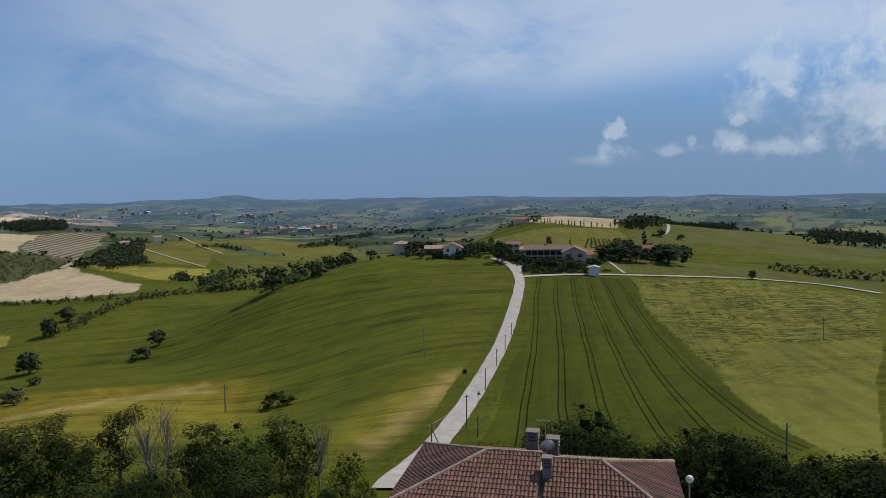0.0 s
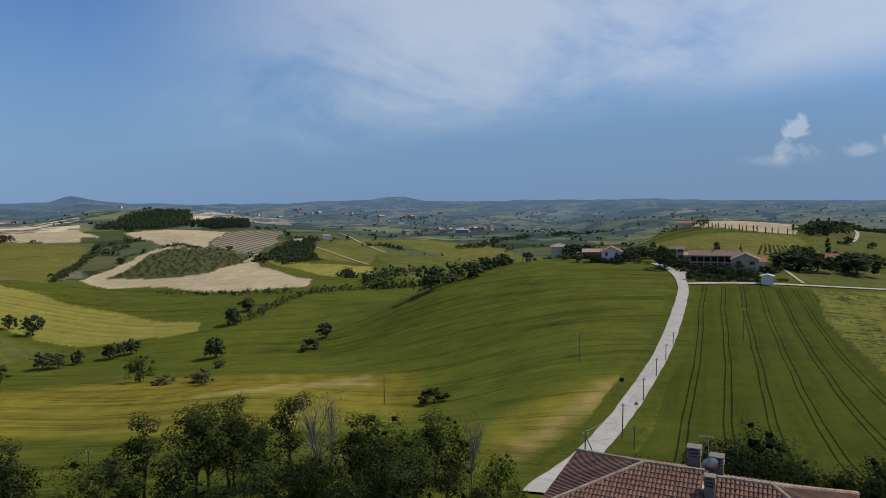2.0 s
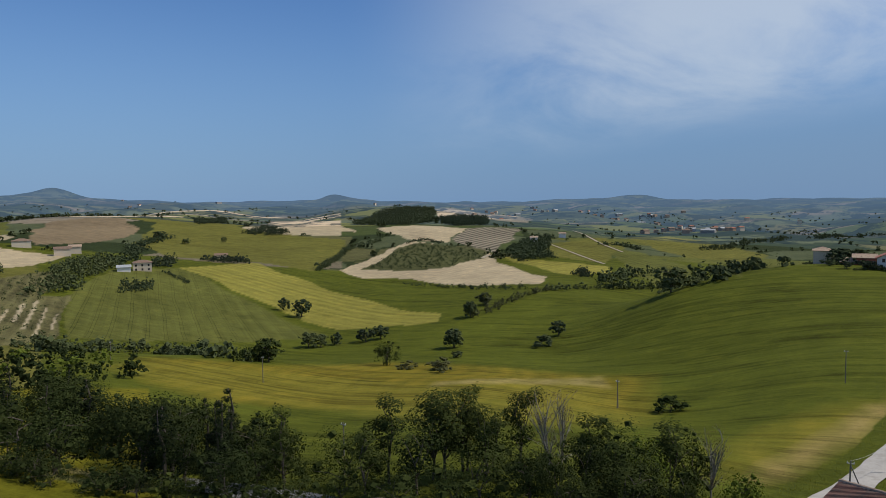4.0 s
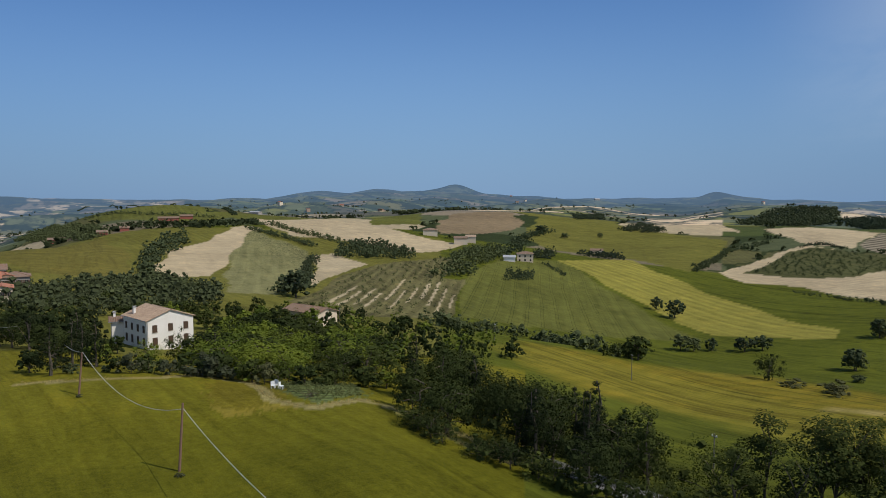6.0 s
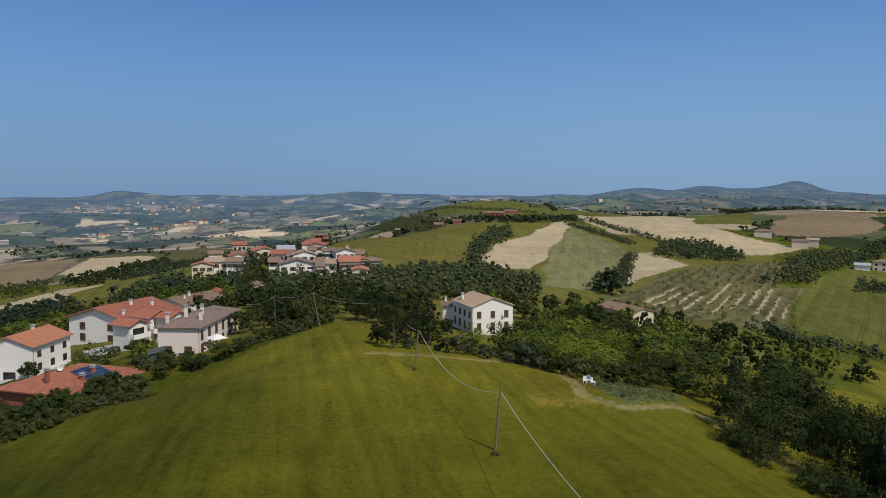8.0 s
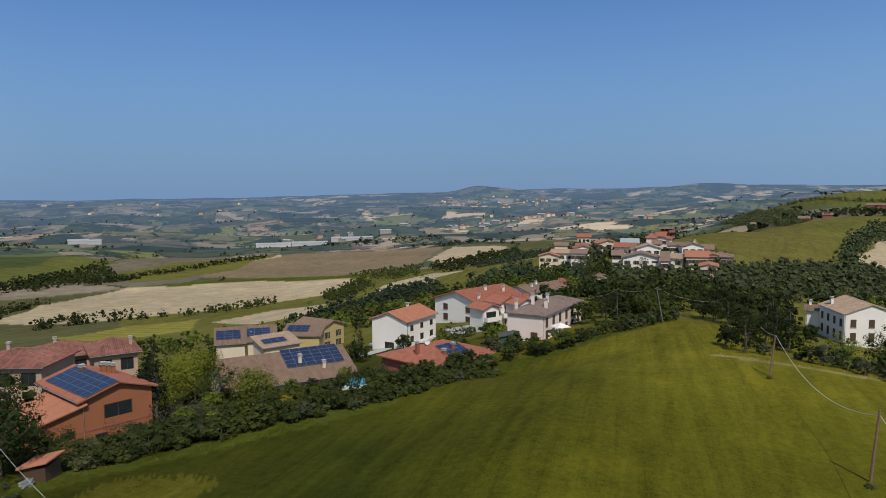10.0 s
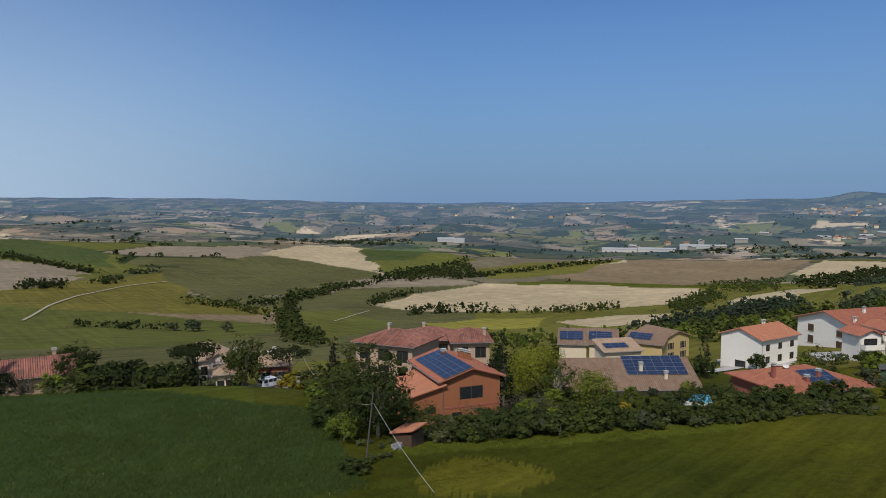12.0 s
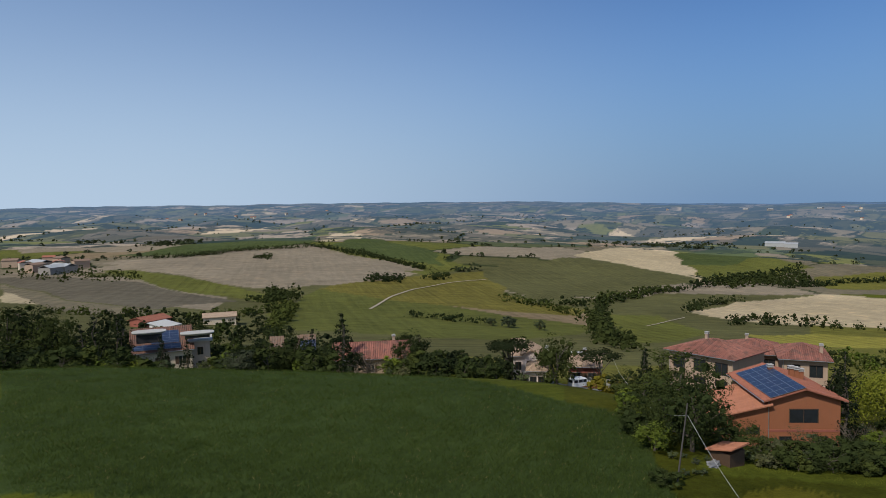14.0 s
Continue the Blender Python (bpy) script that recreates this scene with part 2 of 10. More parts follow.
# ---- small builders ----
def mesh_of(name, verts, faces, mat=None, smooth=False):
    me = bpy.data.meshes.new(name)
    me.from_pydata([tuple(v) for v in verts], [], [tuple(f) for f in faces])
    if smooth:
        me.polygons.foreach_set("use_smooth", np.ones(len(me.polygons), bool))
    if mat:
        me.materials.append(mat)
    me.update()
    return me


def part(name, bm, mat, parent, label=""):
    """Links a bmesh, or a mesh, as one object under a thing or a part."""
    if isinstance(bm, bmesh.types.BMesh):
        me = bpy.data.meshes.new(name)
        bm.to_mesh(me), bm.free()
    else:
        me = bm
    if mat and not me.materials:
        me.materials.append(mat)
    ob = new(name, me)
    ob.parent = parent
    if label:
        tagged(ob, label)
    return ob


def box(bm, x0, y0, z0, x1, y1, z1, bevel=0.0):
    r = bmesh.ops.create_cube(bm, size=1.0, matrix=Matrix.LocRotScale(((x0 + x1) / 2, (y0 + y1) / 2, (z0 + z1) / 2), None, (abs(x1 - x0), abs(y1 - y0), abs(z1 - z0))))
    if bevel:
        bmesh.ops.bevel(bm, geom=list(dict.fromkeys(e for v in r["verts"] for e in v.link_edges)), offset=bevel, segments=1, affect="EDGES")
    return bm


def boxes(*sizes, bevel=0.0):
    bm = bmesh.new()
    for s in sizes:
        box(bm, *s, bevel=bevel)
    return bm


def rod(bm, a, b, r0, r1=None, sides=7):
    a, b = Vector(a), Vector(b)
    way = b - a
    m = Matrix.Translation((a + b) / 2) @ way.to_track_quat("Z", "Y").to_matrix().to_4x4()
    bmesh.ops.create_cone(bm, cap_ends=True, segments=sides, radius1=r0, radius2=r0 if r1 is None else r1, depth=way.length, matrix=m)
    return bm


def holder(name, m, label="", category="", group=""):
    e = new(name)
    e.empty_display_size = 0.5
    e.matrix_world = m
    return tagged(e, label, category, group)


# ---- the land: heights along bearings from the middle of the ridge ----
bearings, lines = [], []


def profile(bearing, *steps):
    """The land's height along one bearing, as (distance, height) in metres."""
    d, z = np.array([(4.0, 0.0), (30.0, 0.0), *steps, (4950.0, steps[-1][1])]).T
    bearings.append(bearing), lines.append((np.log(d), z))


profile(-31.2, (60, -0.6), (90, -5.3), (140, -9.5), (260, -16.4), (300, -18.5), (380, -18.1), (520, -23.9), (800, -34.7), (1600, -47.1), (2400, -48.6), (3800, -37.5), (4600, -27.9))
profile(-24.6, (58, -1.5), (90, -6.8), (140, -11.1), (220, -15.2), (320, -16.4), (400, -18.9), (520, -15.8), (650, -14.7), (900, -45.0), (1500, -54.0), (1900, -53.4), (2500, -53.4), (4000, -34.4), (4600, -22.7))
profile(-16.5, (60, -3.0), (90, -8.2), (140, -12.6), (210, -14.8), (290, -12.9), (360, -11.5), (480, -9.6), (620, -4.5), (850, -40.0), (1300, -45.0), (2100, -43.4), (3000, -36.7), (4600, -18.5))
profile(-9.9, (80, -8.0), (112, -10.7), (160, -11.7), (262, -9.8), (275, -9.2), (360, -7.3), (560, -1.3), (800, -40.0), (1500, -28.4), (2200, -38.1), (3200, -30.0), (4600, -9.1))
profile(-5.5, (85, -10.1), (120, -13.3), (165, -12.8), (255, -8.9), (290, -6.5), (380, -5.6), (520, -3.2), (600, -3.3), (850, -40.0), (1500, -26.8), (2600, -31.4), (4600, -6.4))
profile(0.3, (58, -3.4), (88, -9.7), (135, -11.9), (190, -11.6), (265, -7.6), (300, -5.9), (450, -20.0), (700, -45.0), (1500, -60.3), (2100, -67.9), (3200, -50.6), (4600, -1.3))
profile(6.3, (62, -4.8), (95, -11.8), (125, -14.2), (180, -15.2), (240, -11.9), (290, -7.2), (320, -4.6), (420, -25.0), (600, -45.0), (1000, -42.6), (1500, -56.8), (2100, -63.1), (3300, -32.7), (4600, -3.0))
profile(13.0, (62, -4.1), (95, -10.9), (150, -22.3), (190, -23.7), (240, -18.3), (270, -13.7), (290, -12.2), (400, -40.0), (600, -39.7), (900, -43.6), (1300, -47.1), (2000, -53.0), (3200, -35.3), (4600, 4.3))
profile(21.5, (65, -3.8), (110, -14.0), (150, -21.2), (190, -26.9), (250, -34.6), (290, -34.8), (340, -31.6), (390, -27.6), (430, -28.8), (540, -34.4), (650, -36.1), (820, -32.7), (1050, -28.3), (1300, -28.6), (1600, -50.0), (2300, -45.1), (3300, -29.9), (4600, 11.4))
profile(29.1, (68, -3.1), (110, -11.4), (160, -19.6), (210, -28.1), (270, -32.7), (310, -31.9), (370, -31.7), (440, -34.0), (500, -36.3), (620, -32.7), (720, -26.3), (850, -17.0), (920, -12.4), (1150, -10.5), (1350, -6.6), (1700, -45.0), (2600, -24.0), (4000, -6.7), (4600, 1.9))
profile(32.4, (62, -3.7), (100, -10.5), (150, -19.5), (200, -27.7), (250, -35.1), (290, -37.2), (350, -38.3), (430, -40.2), (500, -41.2), (540, -39.0), (620, -35.8), (700, -29.6), (800, -21.3), (900, -16.1), (1150, -8.8), (1300, 10.5), (1700, -20.0), (3000, -20.0), (4500, -11.0))
profile(41.4, (60, -3.5), (85, -8.4), (150, -20.4), (210, -28.7), (290, -39.0), (330, -40.1), (370, -40.1), (440, -37.5), (510, -36.6), (600, -34.8), (720, -28.7), (830, -23.1), (930, -17.4), (1150, -14.7), (1500, -5.4), (2000, -20.0), (3500, 5.5), (4200, 42.3))
profile(50.7, (60, -3.5), (80, -7.3), (120, -11.9), (180, -19.9), (220, -23.7), (270, -36.0), (300, -36.7), (350, -36.4), (420, -34.4), (500, -28.9), (580, -25.3), (700, -26.6), (850, -16.4), (1050, -4.4), (1250, 3.6), (1700, -20.0), (2600, -1.7), (3800, 8.6))
profile(59.8, (58, -2.0), (75, -4.7), (160, -14.1), (230, -22.5), (290, -28.4), (340, -27.6), (410, -24.7), (480, -21.3), (560, -19.7), (640, -15.6), (800, -6.1), (1000, 10.4), (1500, -10.0), (2800, 15.7), (4000, 69.1))
profile(68.2, (52, 1.6), (70, -0.6), (82, -1.6), (110, -5.0), (170, -11.8), (240, -18.4), (290, -22.5), (350, -21.0), (430, -17.8), (490, -16.0), (580, -9.9), (700, -3.3), (800, 0.2), (1000, -10.0), (1200, -3.5), (1700, 5.0), (2600, 15.4), (4000, 56.7))
profile(75.0, (52, -0.8), (68, -0.9), (80, -1.0), (120, -7.5), (170, -12.7), (230, -15.6), (300, -17.3), (350, -18.1), (430, -16.9), (520, -12.4), (640, -4.9), (760, -0.9), (900, -1.5), (1200, -10.0), (2000, -6.2), (3500, 14.5))
profile(83.3, (52, -0.5), (68, -1.0), (80, -1.1), (92, -0.7), (165, -10.8), (200, -12.6), (270, -11.4), (310, -13.8), (380, -17.3), (470, -13.3), (600, -3.7), (660, -0.9), (800, 5.7), (950, 19.4), (1400, -10.0), (2200, -10.0), (3800, 11.7))
profile(88.8, (52, -0.3), (68, -0.8), (78, -0.3), (92, 0.2), (130, -6.0), (200, -10.7), (260, -12.1), (320, -12.2), (420, -9.4), (520, -4.4), (640, 2.3), (800, 13.2), (950, 21.3), (1400, -20.0), (2400, -30.0), (3600, -11.9), (4500, 26.0))
profile(95.1, (52, 0.2), (68, -0.4), (79, -0.1), (95, -0.0), (111, -0.2), (132, -0.2), (160, -5.0), (220, -8.0), (270, -6.3), (330, -3.6), (380, -2.4), (460, 0.0), (570, -25.0), (850, -60.0), (1800, -47.1), (3000, -34.8), (4500, 30.9))
profile(101.8, (52, 1.0), (68, 0.5), (80, 0.4), (97, -0.4), (112, -1.3), (135, -4.9), (175, -8.4), (250, -9.4), (300, -6.2), (340, -6.1), (450, -25.0), (800, -65.0), (1000, -49.3), (1500, -62.3), (2300, -64.1), (3300, -39.8), (4500, 5.0))
profile(109.4, (54, 1.6), (72, 0.6), (82, -0.3), (105, -8.0), (120, -5.7), (150, -8.3), (190, -10.5), (260, -12.6), (330, -12.5), (500, -45.0), (700, -40.2), (1200, -59.1), (1800, -67.8), (2600, -61.8), (3600, -30.8), (4500, 22.4))
profile(116.7, (52, -0.2), (70, -1.5), (84, -2.0), (88, -2.4), (105, -7.0), (125, -9.9), (155, -12.5), (190, -15.1), (240, -18.6), (340, -21.7), (450, -42.0), (560, -49.9), (750, -59.4), (950, -66.0), (1250, -74.0), (1600, -81.9), (2100, -73.0), (3000, -54.7), (4400, -11.2))
profile(125.8, (52, -0.7), (66, -1.8), (75, -2.1), (95, -6.0), (105, -8.3), (125, -11.4), (150, -14.6), (190, -19.4), (260, -27.8), (400, -47.7), (520, -57.1), (650, -60.9), (760, -68.7), (1100, -69.2), (1500, -84.2), (2000, -79.2), (2900, -66.5), (4400, -24.2))
profile(135.1, (54, -1.5), (64, -2.0), (72, -2.6), (90, -6.0), (105, -9.3), (125, -12.6), (165, -17.4), (260, -32.3), (380, -48.7), (450, -53.6), (560, -58.4), (680, -61.9), (760, -65.6), (950, -68.3), (1300, -80.6), (1600, -84.9), (2200, -80.9), (3100, -61.0), (4400, -32.7))
profile(142.7, (55, -1.4), (66, -2.2), (70, -2.8), (85, -5.0), (100, -8.1), (120, -10.3), (170, -15.5), (300, -36.9), (400, -50.2), (470, -55.3), (570, -58.1), (680, -60.1), (800, -65.1), (1000, -59.3), (1250, -63.0), (1700, -76.2), (2400, -79.1), (3400, -54.8), (4400, -32.9))
profile(151.1, (53, 0.6), (62, 0.3), (70, -0.3), (82, -1.2), (100, -7.0), (125, -13.2), (150, -17.6), (230, -29.9), (290, -36.8), (370, -44.6), (470, -51.9), (580, -56.0), (700, -56.2), (850, -53.8), (1000, -52.2), (1500, -72.4), (2200, -75.4), (3200, -60.1), (4400, -22.2))
profile(160.2, (53, -0.4), (64, -0.2), (75, -0.3), (86, -0.7), (115, -8.0), (140, -14.0), (190, -21.9), (260, -31.7), (360, -40.7), (450, -45.4), (560, -48.2), (680, -46.8), (850, -36.7), (950, -37.6), (1300, -47.0), (2000, -52.2), (3000, -41.5), (4400, 5.8))
profile(170.8, (53, -0.3), (65, -0.5), (76, -0.5), (89, -0.5), (120, -8.0), (170, -17.0), (240, -27.2), (310, -33.9), (390, -38.7), (510, -40.8), (620, -39.2), (800, -34.3), (900, -30.5), (1300, -38.1), (2200, -44.3), (3300, -24.5), (4400, 12.9))
profile(180.8, (54, -0.0), (66, -0.0), (77, 0.0), (94, 0.1), (125, -8.0), (175, -15.2), (240, -23.3), (310, -29.1), (400, -34.3), (500, -36.5), (610, -34.9), (760, -30.9), (900, -26.5), (1300, -32.7), (2200, -36.0), (3300, -21.1), (4400, 16.1))
profile(189.3, (54, 1.2), (67, 0.9), (78, 1.0), (96, 1.3), (125, -7.0), (165, -11.0), (230, -18.8), (310, -25.9), (370, -29.6), (480, -34.0), (600, -34.4), (750, -31.5), (900, -28.7), (1400, -35.8), (2300, -38.5), (3400, -24.2), (4400, 18.1))
profile(197.5, (54, 2.8), (67, 2.5), (79, 2.4), (98, 3.3), (125, -7.0), (170, -8.1), (230, -13.8), (310, -20.7), (380, -25.0), (470, -29.5), (600, -33.2), (800, -31.9), (1000, -27.9), (1500, -31.8), (2400, -35.5), (3400, -19.1), (4400, 21.1))


def smooth(x, xs, ys):
    """Monotone cubic through the points."""
    h, s = np.diff(xs), np.diff(ys) / np.diff(xs)
    m = np.zeros(len(xs))
    same = s[:-1] * s[1:] > 0
    w1, w2 = 2 * h[1:] + h[:-1], h[1:] + 2 * h[:-1]
    with np.errstate(divide="ignore", invalid="ignore"):
        m[1:-1] = np.where(same, (w1 + w2) / (w1 / s[:-1] + w2 / s[1:]), 0)
    m[0], m[-1] = s[0], s[-1]
    x = np.clip(x, xs[0], xs[-1])
    i = np.clip(np.searchsorted(xs, x) - 1, 0, len(h) - 1)
    t = (x - xs[i]) / h[i]
    return (ys[i] * (1 + 2 * t) * (1 - t) ** 2 + ys[i + 1] * t * t * (3 - 2 * t)
            + h[i] * (m[i] * t * (1 - t) ** 2 + m[i + 1] * t * t * (t - 1)))


LOGS = np.linspace(np.log(4.0), np.log(4950.0), 900)
table = np.array([smooth(LOGS, *line) for line in lines])
# resample on even bearings and soften across them
STEP = 0.5
even = np.arange(0.0, 360.0, STEP)
b0 = np.array([*bearings, bearings[0] + 360])
table = np.vstack([table, table[:1]])
place = (even - b0[0]) % 360 + b0[0]
j = np.clip(np.searchsorted(b0, place) - 1, 0, len(b0) - 2)
s = ((place - b0[j]) / (b0[j + 1] - b0[j]))[:, None]
TABLE = table[j] * (1 - s) + table[j + 1] * s
for reach in (1, 2, 3, 4, 5):
    for _ in range(2):
        TABLE = 0.5 * TABLE + 0.25 * (np.roll(TABLE, reach, 0) + np.roll(TABLE, -reach, 0))
for _ in range(6):
    TABLE[:, 1:-1] = 0.5 * TABLE[:, 1:-1] + 0.25 * (TABLE[:, 2:] + TABLE[:, :-2])


mounds = []


def mound(bearing, distance, wide, tall):
    """A rounded hill far off."""
    mounds.append((-math.sin(radians(bearing)) * distance, math.cos(radians(bearing)) * distance, wide, tall))


mound(106.6, 141, 9, -1.7)
mound(142.5, 88, 9, -3.4)
mound(194.7, 102, 14, -0.50)
mound(185.7, 101, 14, -0.55)
mound(176.0, 101, 14, -0.60)
mound(167.1, 98, 12, -0.55)
mound(60.5, 4100, 100, 44)
mound(61.6, 4150, 300, 20)
mound(72.6, 4250, 300, 31)
mound(66.7, 4700, 200, 32)
mound(40.6, 4200, 85, 34)
mound(41.0, 4250, 230, 12)
mound(111.7, 3900, 110, 21)
mound(109.4, 3900, 110, 21)
mound(114.7, 3950, 200, 9)
mound(121.8, 4200, 300, 13)
mound(101.1, 4200, 240, 15)
mound(16.2, 4300, 200, 23)
mound(19.5, 4350, 300, 10)
mound(29.6, 4300, 120, 12)
mound(40.2, 3000, 60, 18)
mound(110.5, 4000, 230, 22)
mound(-4.5, 4300, 160, 14)
mound(-21.4, 4300, 180, 16)
mound(94.5, 4000, 200, 28)
mound(90.6, 3600, 150, 17)
mound(112.5, 3950, 90, 17)
mound(50.0, 3900, 650, -27)
mound(45.0, 4300, 260, -16)
mound(56.5, 3900, 140, -12)
mound(64.0, 3950, 90, -14)
mound(76.7, 4230, 170, -26)
mound(105.6, 4230, 330, -29)
mound(100.2, 4350, 160, -12)
mound(-12.0, 4650, 900, -16)
mound(-26.0, 4700, 500, -11)
mound(10.0, 4650, 500, -13)
mound(20.0, 4380, 200, -10)
mound(27.0, 4500, 420, -13)
mound(-6.74, 585, 38, 5.0)
mound(-9.91, 590, 42, 2.2)
mound(-13.22, 590, 42, 2.4)


def land(x, y):
    """The land's height at x, y (numbers or arrays)."""
    x, y = np.asarray(x, float), np.asarray(y, float)
    b = np.degrees(np.arctan2(-x, y)) % 360 / STEP
    j = b.astype(int) % len(even)
    s, k = b - np.floor(b), (j + 1) % len(even)
    q = (np.log(np.clip(np.hypot(x, y), 4.0, 4950.0)) - LOGS[0]) / (LOGS[1] - LOGS[0])
    i = np.clip(q.astype(int), 0, len(LOGS) - 2)
    f = q - i
    za = TABLE[j, i] * (1 - f) + TABLE[j, i + 1] * f
    zb = TABLE[k, i] * (1 - f) + TABLE[k, i + 1] * f
    for mx, my, wide, tall in mounds:
        za = za + tall * np.exp(-((x - mx) ** 2 + (y - my) ** 2) / wide ** 2)
        zb = zb + tall * np.exp(-((x - mx) ** 2 + (y - my) ** 2) / wide ** 2)
    r = np.hypot(x, y)
    roll = np.sin(x / 61 + 1.3) * np.cos(y / 47) + 0.6 * np.sin(x / 23 + y / 31)
    far = (np.sin(x / 118 + 0.8 * np.sin(y / 210)) * np.cos(y / 131 - 0.7 * np.sin(x / 260)) + 0.5 * np.sin(x / 67 + y / 83 + 1.0)) * 0.7
    rise = np.clip((r - 850) / 900, 0, 1)
    fade = 1 - 0.65 * np.clip((r - 3000) / 1400, 0, 1)
    return za * (1 - s) + zb * s + roll * np.clip((r - 60) / 900, 0, 1) * 1.2 + far * rise * rise * (3 - 2 * rise) * fade * 21


# ---- fields: kind, corners in metres, and the way its rows run ----
fields = []


def field(kind, corners, rows=(0, 1)):
    fields.append((kind, np.array(corners, float), rows))


field("tram", [(29, 256), (71, 268), (60, 198), (50.3, 130.2), (37.0, 69.0), (22.5, 53.4), (2.7, 83.0), (7.1, 101.9), (14.1, 141.2)], (-0.15, -0.99))
field("barley", [(71, 266), (125, 282), (154, 246), (62.0, 97.9), (32.2, 50.5), (37.0, 69.0), (50.3, 130.2), (60, 198)], (-0.23, -0.97))
field("clover", [(70, 284), (130, 295), (167, 265), (203, 323), (144, 344), (73, 321)])
field("clover", [(103, 384), (164, 437), (227, 362), (312, 497), (302, 607), (193, 590), (154, 577)])
field("meadow", [(31, 506), (59, 503), (87, 499), (125, 491), (113, 442), (76, 340), (38, 406)])
field("tan", [(66, 560), (64, 592), (140, 600), (139, 556), (126.4, 505.1), (112.1, 503.1), (99.9, 512.9), (88.2, 529.4), (77.5, 544.2)])
field("tan", [(-378, 449), (-419, 567), (-431, 634), (-324, 599), (-314, 585), (-199, 462), (-181, 404), (-215, 402), (-300, 435), (-336, 420)])
field("scrub", [(-368, 464), (-414, 579), (-418, 625), (-339, 621), (-311, 574), (-308, 509), (-323, 476)])
field("furrow", [(-396, 654), (-459, 797), (-417, 878), (-366, 745), (-313, 595), (-337, 623)], (-0.11, 0.99))
field("tan", [(-566, 736), (-512, 803), (-459, 797), (-399, 648), (-437, 642)])
field("tan", [(-929, 911), (-879, 949), (-556, 694), (-599, 678), (-680, 672)])
field("straw", [(-1456, 2297), (-1289, 2316), (-884, 1930), (-533, 1143), (-614, 1133), (-637, 1009)])
field("tan", [(-636, 125), (-658, 144), (-632, 153), (-468, 91)])
field("tan", [(-781, 181), (-756, 247), (-639, 273), (-559, 289), (-538, 310), (-476, 250), (-469, 224), (-540, 192), (-557, 162), (-642, 165)])
field("mottle", [(-619, 142), (-483, 146), (-447, 142), (-336, 97), (-286, 74), (-283, 55), (-458, 89)], (0.97, -0.25))
field("straw", [(-458, 148), (-466, 165), (-406, 166), (-388, 146), (-323, 102)])
field("scrubrow", [(-270, 77), (-368, 136), (-405, 172), (-441, 236), (-412, 241), (-359, 188), (-356, 204), (-258, 142), (-227, 81)], (0.83, -0.56))
field("pasture", [(-359, 206), (-437, 283), (-434, 333), (-282, 271), (-212, 240), (-233, 190), (-258, 145)], (0.81, -0.58))
field("lime", [(-434, 333), (-442, 413), (-191, 301), (-178, 280), (-218, 255), (-279, 277)], (0.98, -0.21))
field("brown", [(-728, 383), (-837, 465), (-864, 562), (-749, 513), (-684, 472), (-619, 389), (-607, 319)])
field("meadow", [(-612, 418), (-802, 587), (-735, 644), (-671, 627), (-524, 624), (-459, 555), (-384, 421), (-446, 416), (-509, 378)])
field("pasture", [(-993, 401), (-886, 442), (-676, 337), (-669, 275)])
field("yellow", [(-85.7, 13.6), (-91.6, 20.8), (-78.0, 21.4), (-75.1, 22.3), (-75.7, 14.0)])
field("garden", [(-87.6, 22.1), (-98.0, 29.0), (-89.4, 35.3), (-81.3, 32.1), (-76.4, 24.7)])
field("tan", [(-392, 40), (-482, 57), (-645, 144), (-634, 148), (-375, 66), (-358, 38)])
field("pasture", [(-981, 13), (-976, 52), (-906, 136), (-799, 166), (-680, 96), (-805, 30)], (1.00, -0.05))
field("olive", [(-463, -54), (-465, -44), (-592, 22), (-467, 32), (-360, 28), (-333, 7), (-338, -14)])
field("meadow", [(-284, -117), (-303, -89), (-301, -72), (-268, -67), (-258, -107)])
field("tan", [(-252, -409), (-321, -464), (-427, -494), (-496, -430), (-540, -339), (-485, -297), (-419, -293), (-328, -324), (-258, -373)])
field("tan", [(-291, -274), (-341, -272), (-355, -243), (-307, -214), (-269, -226)])
field("lime", [(-223, -313), (-273, -316), (-301, -292), (-256, -257), (-203, -259)])
field("brown", [(-541, -526), (-702, -589), (-1031, -648), (-913, -426), (-670, -338), (-556, -368)], (-0.99, 0.16))
field("tan", [(-694, -343), (-900, -403), (-851, -301), (-700, -265), (-650, -303)])
field("tan", [(-445, -265), (-548, -271), (-559, -240), (-279, -135)])
field("pasture", [(-270, -116), (-286, -94), (-287, -79), (-267, -77), (-249, -92)])
field("tan", [(-300, -700), (-455, -879), (-477, -782), (-411, -686), (-371, -572), (-345, -657)])
field("fallow", [(-231, -677), (-290, -701), (-335, -637), (-353, -552), (-233, -483), (-160, -470)])
field("pasture", [(-521, -927), (-620, -814), (-588, -702), (-470, -627), (-376, -579), (-435, -702)])
field("pasture", [(-184, -389), (-216, -387), (-208, -316), (-156, -262), (-128, -253)])
field("brown", [(-131, -386), (-168, -380), (-144, -321), (-110, -327)])
field("meadow", [(-542, -647), (-715, -661), (-794, -624), (-586, -542), (-468, -541)])
field("grass", [(-32.6, -50.5), (-39.9, -49.6), (-44.7, -45.7), (-44.0, -38.2), (-39.7, -33.3), (-31.7, -42.8)])
field("pasture", [(-258, 762), (-217, 739), (-128, 623), (-43, 285), (-184, 593)], (0.64, -0.77))
field("meadow", [(-302, 977), (-293, 1161), (-179, 992), (-99, 847), (-107, 719), (-169, 738)])
field("lime", [(-301, 586), (-254, 587), (-197, 589), (-175, 536), (-188, 479), (-259, 547)])
field("meadow", [(-321, 744), (-309, 905), (-249, 803), (-213, 622), (-275, 625)])
